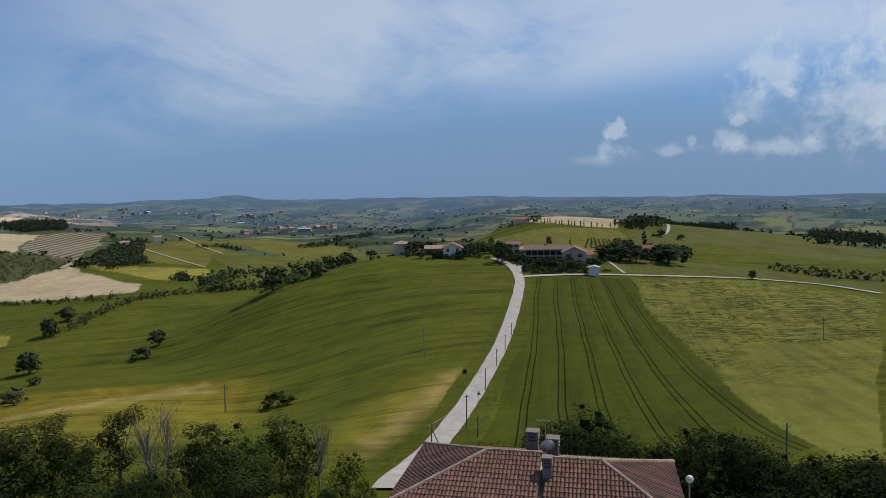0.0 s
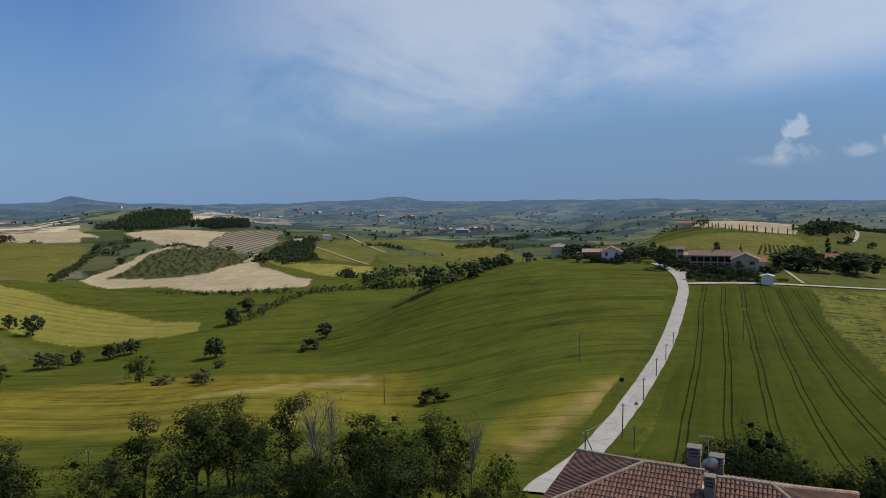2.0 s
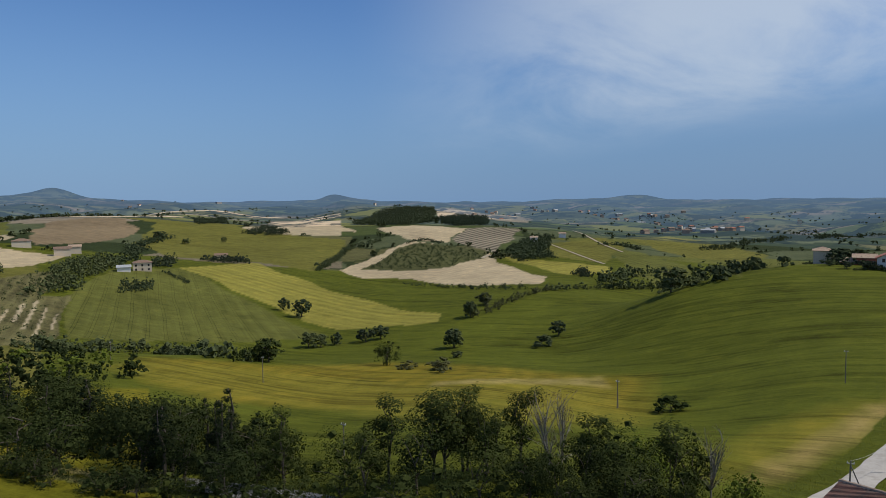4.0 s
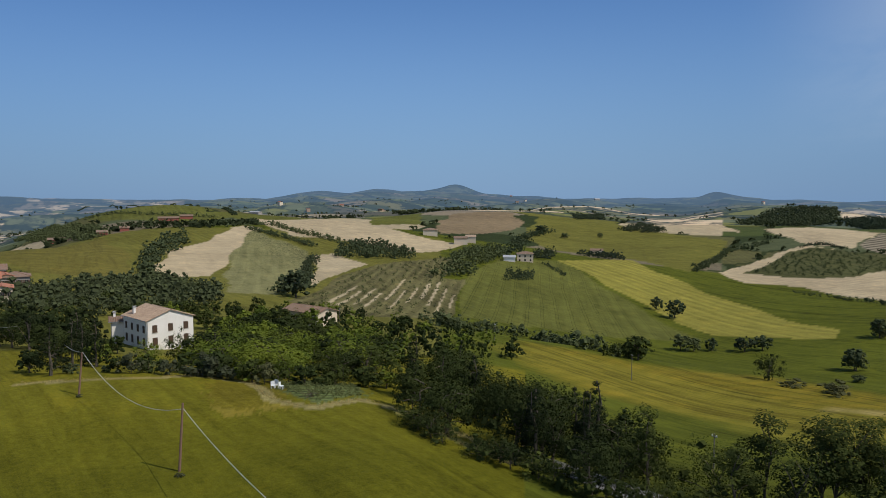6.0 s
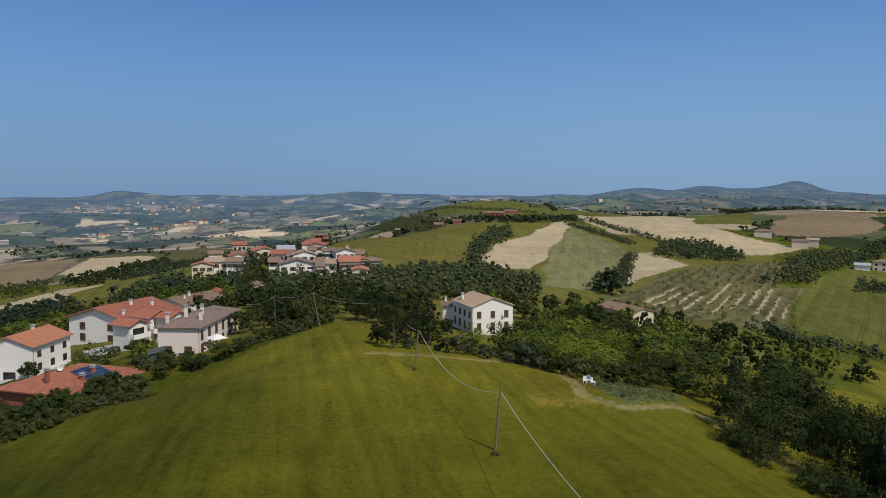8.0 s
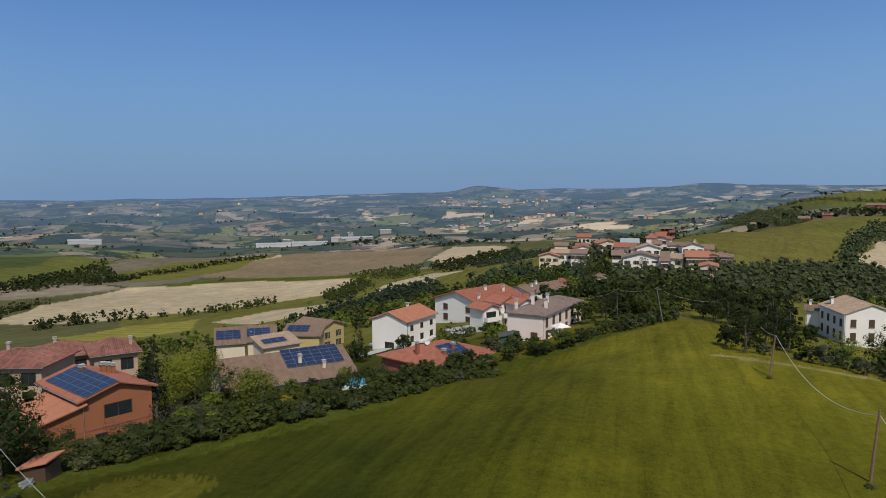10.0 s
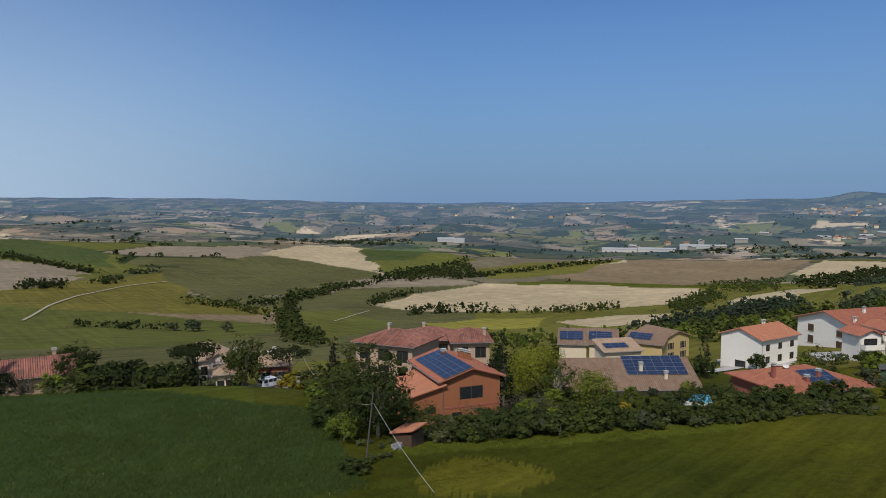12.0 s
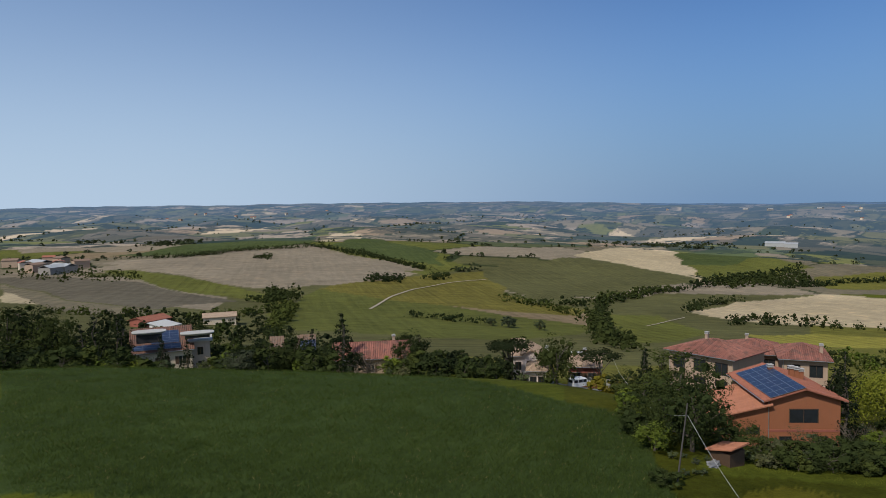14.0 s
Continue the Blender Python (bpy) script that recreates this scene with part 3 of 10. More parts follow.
field("darkcrop", [(19.8, -52.0), (-26.6, -44.5), (-28.9, -52.2), (-32.0, -60.0), (-33.5, -65.0), (-32.0, -69.0), (-29.6, -71.0), (-27.7, -74.5), (-25.4, -80.0), (-22.2, -87.0), (-19.6, -94.0), (1.6, -102.0), (62, -165)], (-0.62, -0.78))
field("clover", [(9, -278), (-16, -494), (-41, -512), (-67, -464), (-116, -370), (-144, -327), (-126, -292), (-76, -257), (-51, -263)], (-0.95, 0.31))
field("brown", [(-21, -510), (-94, -554), (-145, -461), (-173, -384), (-148, -332), (-114, -362), (-67, -464)])
field("fallow", [(-106, -570), (-210, -666), (-280, -607), (-342, -574), (-337, -539), (-210, -464), (-164, -479)])
field("fallow", [(171, -695), (55, -747), (-15, -818), (-107, -601), (-41, -512), (7, -527)])
field("pasture", [(-28, -816), (-81, -835), (-174, -662), (-110, -590)])
field("straw", [(208, -570), (155, -422), (61, -339), (83, -333)])
field("fallow", [(243, -666), (81, -579), (42, -469), (38, -364), (100, -426)])
field("meadow", [(119, -604), (48, -533), (30, -440), (71, -502)])
field("flush", [(-92.0, 15.0), (-100.9, 23.7), (-90.8, 24.5), (-80.9, 22.4), (-76.0, 17.1), (-80.9, 13.5)], (0.985, 0.17))
field("stubble", [(-29.9, -43.8), (-34.4, -47.6), (-39.2, -48.7), (-42.9, -43.9), (-41.9, -39.5), (-36.4, -39.7), (-32.2, -41.4)], (0.985, 0.17))
field("fallow", [(188, -732), (121, -753), (58, -795), (-19, -857), (-51, -785), (-96, -696), (-120, -628), (-89, -613), (-53, -549), (-21, -523), (7, -497), (34, -507), (66, -554), (121, -659)])
field("slate", [(233, -632), (171, -607), (110, -554), (67, -473), (32, -427), (56, -397), (66, -368), (117, -423), (218, -592)])
field("ash", [(213, -579), (114, -415), (63, -361), (62, -335), (90, -334), (114, -360), (145, -438), (191, -517)])
field("pasture", [(127, -654), (66, -554), (34, -501), (18, -475), (6, -441), (9, -386), (26, -440), (68, -480), (112, -564), (162, -659)])
field("olive", [(-25, -516), (-57, -546), (-93, -576), (-130, -606), (-88, -411), (-62, -433), (-30, -476), (-16, -495)])
field("clover", [(-16, -495), (-34, -469), (-85, -398), (-55, -257), (-26, -270), (13, -334), (6, -387)])
field("olive", [(-129, -601), (-172, -634), (-178, -564), (-150, -483), (-157, -425), (-176, -408), (-161, -373), (-121, -383), (-88, -411)])
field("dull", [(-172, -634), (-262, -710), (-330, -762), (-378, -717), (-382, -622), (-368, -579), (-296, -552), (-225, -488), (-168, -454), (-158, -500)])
field("tan", [(-320, -771), (-425, -886), (-541, -956), (-498, -831), (-444, -723), (-405, -633), (-382, -664), (-358, -718), (-331, -748)])
field("moss", [(-740, -1020), (-597, -811), (-501, -731), (-437, -722), (-490, -831)])
field("moss", [(188, -788), (150, -896), (77, -1182), (-44, -1268), (-27, -882), (59, -811), (128, -797)])
field("straw", [(-35, -908), (-71, -1304), (-120, -1228), (-72, -975)])
field("moss", [(-49, -846), (-113, -1154), (-130, -888), (-161, -821), (-144, -668), (-114, -700), (-74, -764)])
field("fallow", [(359, -981), (176, -1343), (190, -967), (238, -897), (302, -888)])
# riper growth that shades into the wheat: colour, how much of it, how softly it ends in metres, its outline
ripe = [
    ((0.195, 0.150, 0.018), 0.95, 10.0, np.array([(-183.2, 120.3), (-150.3, 144.7), (-143.0, 190.9), (-91.4, 187.5), (-66.4, 181.5), (-46.4, 180.6), (-33.1, 130.0), (-59.5, 111.8), (-82.8, 93.8), (-100.2, 81.7), (-129.4, 87.8)])),
    ((0.185, 0.160, 0.022), 0.85, 9.0, np.array([(-90.2, 138.9), (-84.5, 149.3), (-75.3, 161.4), (-68.3, 170.4), (-61.0, 177.9), (-50.0, 156.6), (-41.0, 138.9), (-29.4, 123.5), (-38.0, 92.0), (-54.6, 80.0), (-80.0, 92.0), (-134, 90), (-172, 100), (-165, 122), (-112, 146)])),
    ((0.270, 0.215, 0.070), 1.0, 3.0, np.array([(-90.2, 138.9), (-84.5, 149.3), (-75.3, 161.4), (-68.3, 170.4), (-61.0, 177.9), (-52.0, 160.0), (-62.0, 158.0), (-74.0, 142.0), (-86.0, 130.0)])),
    ((0.175, 0.150, 0.020), 0.95, 9.0, np.array([(6.1, 142.5), (-7.6, 134.9), (-16.6, 118.6), (-20.0, 96.8), (-15.0, 71.3), (-8.7, 76.0), (-4.1, 98.0), (1.0, 115.9), (4.4, 129.2)])),
    ((0.300, 0.220, 0.075), 1.0, 4.5, np.array([(5.5, 140.5), (-1.5, 134.0), (-8.0, 112.0), (-12.5, 92.0), (-12.0, 74.0), (-8.7, 78.0), (-4.1, 100.3), (1.0, 117.0), (4.4, 129.2)])),
]
# green verges along the roads and rough grass along the field edges
strips = []
strips.append(("verge", [(-5.2, 60.8), (-3.5, 76.1), (-0.8, 90.5), (2.9, 108.7), (7.1, 129.2), (12.6, 155.3), (18.5, 189.7), (23.8, 222.7), (27.2, 246.7)], 4.6))
strips.append(("verge", [(28.2, 254.1), (46.0, 264.1), (94.0, 279.6), (126.4, 286.1), (152.9, 279.4), (160.8, 255.7)], 3.2))
strips.append(("verge", [(-142.9, -17.3), (-118.0, -22.3), (-108.1, -28.5), (-103.1, -39.3), (-65.8, -39.7), (-51.4, -47.6), (-40.9, -52.5), (-34.8, -52.6)], 2.2))
strips.append(("bents", [(-99.3, 14.9), (-92.9, 20.6), (-85.9, 20.9), (-80.2, 20.3), (-74.6, 24.1), (-78.9, 31.2), (-74.8, 35.1), (-66.2, 39.4), (-55.6, 40.9)], 0.8))
strip_rng = random.Random(61)
for k in range(11):
    start = strip_rng.uniform(0, 45)
    reach = start, start + strip_rng.uniform(35, 85)
    strips.append(("straw", [(-256 - 0.4 * k - 0.85 * f, 82 + 5.9 * k + 0.53 * f) for f in (reach[0], sum(reach) / 2, reach[1])], strip_rng.uniform(0.35, 0.95)))
strips.append(("bents", [(-99.3, 14.9), (-95.5, 9.5), (-96.5, 1.9), (-97.4, -5.8)], 0.8))
strips.append(("hay", [(-73.5, 33.8), (-67.5, 35.6), (-61.8, 36.8), (-56.8, 37.8), (-54.2, 40.5)], 0.9))


# ---- ground sheet ----
SOIL = dict(
    # kind: base colour, row spacing in metres, row strength, patches, tufts
    wheat=((0.082, 0.092, 0.011), 3.0, 0.03, 0.75, 0.5), tram=((0.054, 0.064, 0.007), 5.8, 0.05, 0.1, 0.5),
    barley=((0.138, 0.140, 0.027), 4.0, 0.04, 1.0, 0.6), meadow=((0.128, 0.120, 0.026), 5.0, 0.03, 0.25, 0.5),
    bents=((0.225, 0.190, 0.072), 3.0, 0.05, 0.3, 0.9), hay=((0.140, 0.142, 0.043), 4.0, 0.05, 0.2, 0.4), tan=((0.400, 0.318, 0.195), 6.0, 0.03, 0.15, 0.3),
    straw=((0.370, 0.300, 0.186), 5.0, 0.04, 0.2, 0.3), yellow=((0.178, 0.142, 0.022), 3.0, 0.05, 0.3, 0.5),
    furrow=((0.178, 0.150, 0.104), 9.0, 0.55, 0.1, 0.2), scrub=((0.075, 0.078, 0.029), 5.0, 0.10, 0.4, 0.8),
    scrubrow=((0.118, 0.106, 0.044), 5.5, 0.16, 0.6, 0.9), mottle=((0.185, 0.175, 0.075), 8.0, 0.06, 0.9, 0.5),
    pasture=((0.106, 0.109, 0.025), 7.0, 0.045, 0.3, 0.4), lime=((0.225, 0.200, 0.040), 8.0, 0.09, 0.2, 0.4),
    brown=((0.200, 0.148, 0.086), 6.0, 0.06, 0.3, 0.3), olive=((0.13, 0.112, 0.026), 5.0, 0.04, 0.4, 0.5),
    slate=((0.118, 0.101, 0.070), 7.0, 0.04, 0.3, 0.3), clover=((0.091, 0.096, 0.024), 6.0, 0.04, 0.3, 0.4), moss=((0.062, 0.078, 0.024), 6.0, 0.04, 0.3, 0.4), garden=((0.100, 0.122, 0.042), 1.6, 0.30, 0.5, 1.0), fallow=((0.225, 0.184, 0.128), 7.0, 0.02, 0.3, 0.3),
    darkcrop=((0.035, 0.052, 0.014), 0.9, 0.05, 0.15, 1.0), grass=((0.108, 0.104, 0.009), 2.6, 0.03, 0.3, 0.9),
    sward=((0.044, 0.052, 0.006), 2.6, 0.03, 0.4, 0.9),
    # dull meadow: its green is greyed to stand in for haze
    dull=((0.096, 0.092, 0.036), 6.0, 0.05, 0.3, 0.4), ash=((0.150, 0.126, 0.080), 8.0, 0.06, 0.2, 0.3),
    stubble=((0.092, 0.084, 0.010), 2.6, 0.03, 0.3, 0.9), flush=((0.128, 0.106, 0.012), 2.6, 0.03, 0.3, 0.9),
    wood=((0.030, 0.040, 0.014), 4.0, 0.0, 0.2, 0.5), verge=((0.070, 0.080, 0.010), 4.0, 0.0, 0.4, 0.9),
    yard=((0.260, 0.235, 0.190), 4.0, 0.0, 0.4, 0.3), plain=((0.080, 0.092, 0.043), 9.0, 0.04, 0.2, 0.3), sea=((0.050, 0.100, 0.190), 9.0, 0.0, 0.0, 0.0),
)
KINDS = list(SOIL)
# how deep the wheel tracks are worn
TRACKS = dict(tram=1.0, pasture=0.35, lime=0.3, wheat=0.0, yellow=0.12, meadow=0.1)


def inside(x, y, poly):
    """Which of the points x, y lie in the polygon."""
    hit = np.zeros(x.shape, bool)
    a, b = poly, np.roll(poly, -1, 0)
    for (x1, y1), (x2, y2) in zip(a, b):
        if y1 != y2:
            hit ^= ((y1 > y) != (y2 > y)) & (x < (x2 - x1) * (y - y1) / (y2 - y1) + x1)
    return hit


def cells(x, y, size, seed):
    """Irregular parcels: for each point its parcel's number and how near it is to the parcel's edge, 0 to 1."""
    u = (x * 0.83 + y * 0.56 + 60 * np.sin(y / 370)) / (size * 1.5)
    v = (-x * 0.56 + y * 0.83 + 60 * np.sin(x / 410)) / size
    iu, iv = np.floor(u).astype(int), np.floor(v).astype(int)
    best, second, name = np.full(x.shape, 9e9), np.full(x.shape, 9e9), np.zeros(x.shape, int)
    for du in (-1, 0, 1):
        for dv in (-1, 0, 1):
            cu, cv = iu + du, iv + dv
            h = (cu * 73856093) ^ (cv * 19349663) ^ (seed * 83492791)
            h = (h ^ (h >> 13)) * 1274126177 & 0x7FFFFFFF
            ju, jv = (h % 1000) / 1000 * 0.8 + 0.1, (h // 1000 % 1000) / 1000 * 0.8 + 0.1
            d = np.maximum(abs(u - cu - ju), abs(v - cv - jv)) + 0.35 * np.hypot(u - cu - ju, v - cv - jv)
            closer = d < best
            second = np.where(closer, best, np.minimum(second, d))
            name = np.where(closer, h, name)
            best = np.where(closer, d, best)
    return name, second - best


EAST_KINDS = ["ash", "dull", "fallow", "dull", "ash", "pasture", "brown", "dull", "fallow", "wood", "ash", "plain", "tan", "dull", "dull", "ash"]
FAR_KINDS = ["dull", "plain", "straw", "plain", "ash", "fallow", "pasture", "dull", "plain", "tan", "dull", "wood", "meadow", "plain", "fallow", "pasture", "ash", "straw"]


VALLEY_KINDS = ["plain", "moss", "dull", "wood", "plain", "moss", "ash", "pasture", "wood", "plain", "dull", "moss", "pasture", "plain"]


def soil_at(x, y):
    """Number of the ground kind and the rows' way at each point."""
    kind = np.full(x.shape, KINDS.index("wheat"))
    rx, ry = np.full(x.shape, 0.985), np.full(x.shape, 0.17)
    r = np.hypot(x, y)
    b = np.degrees(np.arctan2(-x, y)) % 360
    side = (r < 640) & (b > 62) & (b < 240)
    kind[side] = KINDS.index("meadow")
    kind[(r < 150) & (b > 55) & (b < 165)] = KINDS.index("grass")
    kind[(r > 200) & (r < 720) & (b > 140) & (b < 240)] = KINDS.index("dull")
    kind[(r < 140) & (b > 158) & (b < 240)] = KINDS.index("verge")
    far = r > 640 + 60 * np.sin(b / 9)
    name, edge = cells(x[far], y[far], 100.0, 5)
    kind[far] = np.array([KINDS.index(k) for k in FAR_KINDS])[name // 7 % len(FAR_KINDS)]
    east = np.flatnonzero(far)[b[far] > 128]
    kind[east] = np.array([KINDS.index(k) for k in EAST_KINDS])[name[b[far] > 128] // 7 % len(EAST_KINDS)]
    valley = (b[far] < 40) | (b[far] > 320) | ((b[far] < 82) & (r[far] > 1700))
    kind[np.flatnonzero(far)[valley]] = np.array([KINDS.index(k) for k in VALLEY_KINDS])[name[valley] // 7 % len(VALLEY_KINDS)]
    hedged = np.flatnonzero(far)[(edge < 0.075) & (name % 3 != 1)]
    kind[hedged] = KINDS.index("wood")
    kind[(r > 4350) & (b > 119) & (b < 152)] = KINDS.index("sea")
    rx[far], ry[far] = np.cos(name % 628 / 100), np.sin(name % 628 / 100)
    blur = np.random.default_rng(2).uniform(-0.5, 0.5, x.shape)
    # field edges run unevenly
    wx, wy = x.copy(), y.copy()
    slack = np.minimum(r * 0.004, 3.0)
    x = wx + slack * (np.sin(wy / 17.3 + wx / 29) + np.sin(wy / 8.7 - wx / 13.9) * 0.3)
    y = wy + slack * (np.sin(wx / 18.1 - wy / 27) + np.sin(wx / 9.1 + wy / 12.3) * 0.3)
    for k, poly, rows in fields:
        lo, hi = poly.min(0), poly.max(0)
        near = np.flatnonzero((x > lo[0]) & (x < hi[0]) & (y > lo[1]) & (y < hi[1]))
        loose = np.minimum(r[near] * 0.03, 3.0) * blur[near] if k in ("flush", "stubble", "yellow", "olive", "mottle", "garden") else 0.0
        got = near[inside(x[near] + loose, y[near] + loose * 0.6, poly)]
        kind[got] = KINDS.index(k)
        rx[got], ry[got] = rows
    for k, line, wide in strips:
        if k == "straw":
            x, y = wx, wy
        for (x0, y0), (x1, y1) in zip(line, line[1:]):
            near = np.flatnonzero((x > min(x0, x1) - wide) & (x < max(x0, x1) + wide) & (y > min(y0, y1) - wide) & (y < max(y0, y1) + wide))
            if len(near):
                f = np.clip(((x[near] - x0) * (x1 - x0) + (y[near] - y0) * (y1 - y0)) / ((x1 - x0) ** 2 + (y1 - y0) ** 2), 0, 1)
                kind[near[np.hypot(x[near] - x0 - f * (x1 - x0), y[near] - y0 - f * (y1 - y0)) < wide]] = KINDS.index(k)
    return kind, rx, ry


def build_ring(name, first, last, across_step, along_step):
    """One ring of the land, a sheet with its ground kinds as attributes; the innermost is closed in the middle."""
    fine = np.arange(-36.0, 206.0, across_step)
    b = np.radians(np.concatenate([fine, np.arange(206.0, 324.0, 2.0)]))
    d = np.append(np.exp(np.arange(np.log(max(first, 250.0)), np.log(last) - along_step / 2, along_step)), last)
    if first < 25:
        d = np.concatenate([[4.0, 8.0, 14.0, 20.0], np.exp(np.arange(np.log(25.0), np.log(54.9), 0.03)), np.exp(np.arange(np.log(55.0), np.log(129.0), 0.014)), np.exp(np.arange(np.log(130.0), np.log(249.0), 0.024)), d])
    B, R = np.meshgrid(b, d)
    x, y = -np.sin(B) * R, np.cos(B) * R
    rows, cols = R.shape
    i = np.arange(rows - 1)[:, None] * cols + np.arange(cols)[None, :]
    j = np.arange(rows - 1)[:, None] * cols + (np.arange(cols)[None, :] + 1) % cols
    quads = np.stack([i, j, j + cols, i + cols], -1).reshape(-1, 4)[:, ::-1]
    verts = np.stack([x, y, land(x, y)], -1).reshape(-1, 3)
    corners, starts = quads.ravel(), np.arange(len(quads)) * 4
    if first < 25:
        tri = np.stack([np.arange(cols), (np.arange(cols) + 1) % cols, np.full(cols, len(verts))], -1)
        verts = np.vstack([verts, [[0, 0, 0]]])
        corners = np.concatenate([corners, tri.ravel()])
        starts = np.concatenate([starts, len(quads) * 4 + np.arange(cols) * 3])
    me = bpy.data.meshes.new(name)
    me.vertices.add(len(verts))
    me.vertices.foreach_set("co", verts.ravel())
    me.loops.add(len(corners))
    me.loops.foreach_set("vertex_index", corners)
    me.polygons.add(len(starts))
    me.polygons.foreach_set("loop_start", starts)
    me.polygons.foreach_set("use_smooth", np.ones(len(starts), bool))
    kind, rx, ry = soil_at(verts[:, 0], verts[:, 1])
    base = np.array([SOIL[k][0] for k in KINDS])[kind]
    spec = np.array([SOIL[k][1:] for k in KINDS])[kind]
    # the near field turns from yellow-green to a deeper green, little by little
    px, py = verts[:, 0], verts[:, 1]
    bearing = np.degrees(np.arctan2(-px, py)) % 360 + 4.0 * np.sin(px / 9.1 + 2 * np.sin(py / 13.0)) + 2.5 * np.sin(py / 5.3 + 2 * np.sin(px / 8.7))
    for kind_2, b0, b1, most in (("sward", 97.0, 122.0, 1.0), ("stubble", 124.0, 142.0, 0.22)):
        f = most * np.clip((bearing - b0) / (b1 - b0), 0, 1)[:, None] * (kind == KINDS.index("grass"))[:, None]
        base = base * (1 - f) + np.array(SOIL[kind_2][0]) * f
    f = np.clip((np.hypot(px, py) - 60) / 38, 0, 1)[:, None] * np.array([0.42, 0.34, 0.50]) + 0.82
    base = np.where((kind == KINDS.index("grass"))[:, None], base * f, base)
    for colour, most, ends, poly in ripe:
        near = np.flatnonzero((px > poly[:, 0].min()) & (px < poly[:, 0].max()) & (py > poly[:, 1].min()) & (py < poly[:, 1].max()) & np.isin(kind, [KINDS.index("wheat"), KINDS.index("meadow")]))
        near = near[inside(px[near], py[near], poly)]
        if len(near):
            gap = np.full(len(near), 1e9)
            for (x0, y0), (x1, y1) in zip(poly, np.roll(poly, -1, 0)):
                f = np.clip(((px[near] - x0) * (x1 - x0) + (py[near] - y0) * (y1 - y0)) / ((x1 - x0) ** 2 + (y1 - y0) ** 2), 0, 1)
                gap = np.minimum(gap, np.hypot(px[near] - x0 - f * (x1 - x0), py[near] - y0 - f * (y1 - y0)))
            streak = 0.82 + 0.18 * np.sin(px[near] * 0.9 + py[near] * 0.25 + 2 * np.sin(py[near] / 7.0))
            f = (most * streak * np.clip(gap / ends + 0.12, 0, 1))[:, None]
            base[near] = base[near] * (1 - f) + np.array(colour) * f
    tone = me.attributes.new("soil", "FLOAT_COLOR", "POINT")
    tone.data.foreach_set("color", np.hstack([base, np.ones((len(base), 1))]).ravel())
    across = me.attributes.new("across", "FLOAT_VECTOR", "POINT")
    across.data.foreach_set("vector", np.stack([-ry / spec[:, 0], rx / spec[:, 0], spec[:, 1]], -1).ravel())
    wear = me.attributes.new("wear", "FLOAT_VECTOR", "POINT")
    wear.data.foreach_set("vector", np.stack([spec[:, 2], spec[:, 3], np.array([TRACKS.get(k, 0.0) for k in KINDS])[kind]], -1).ravel())
    me.update(), me.validate()
    return new(name, me)


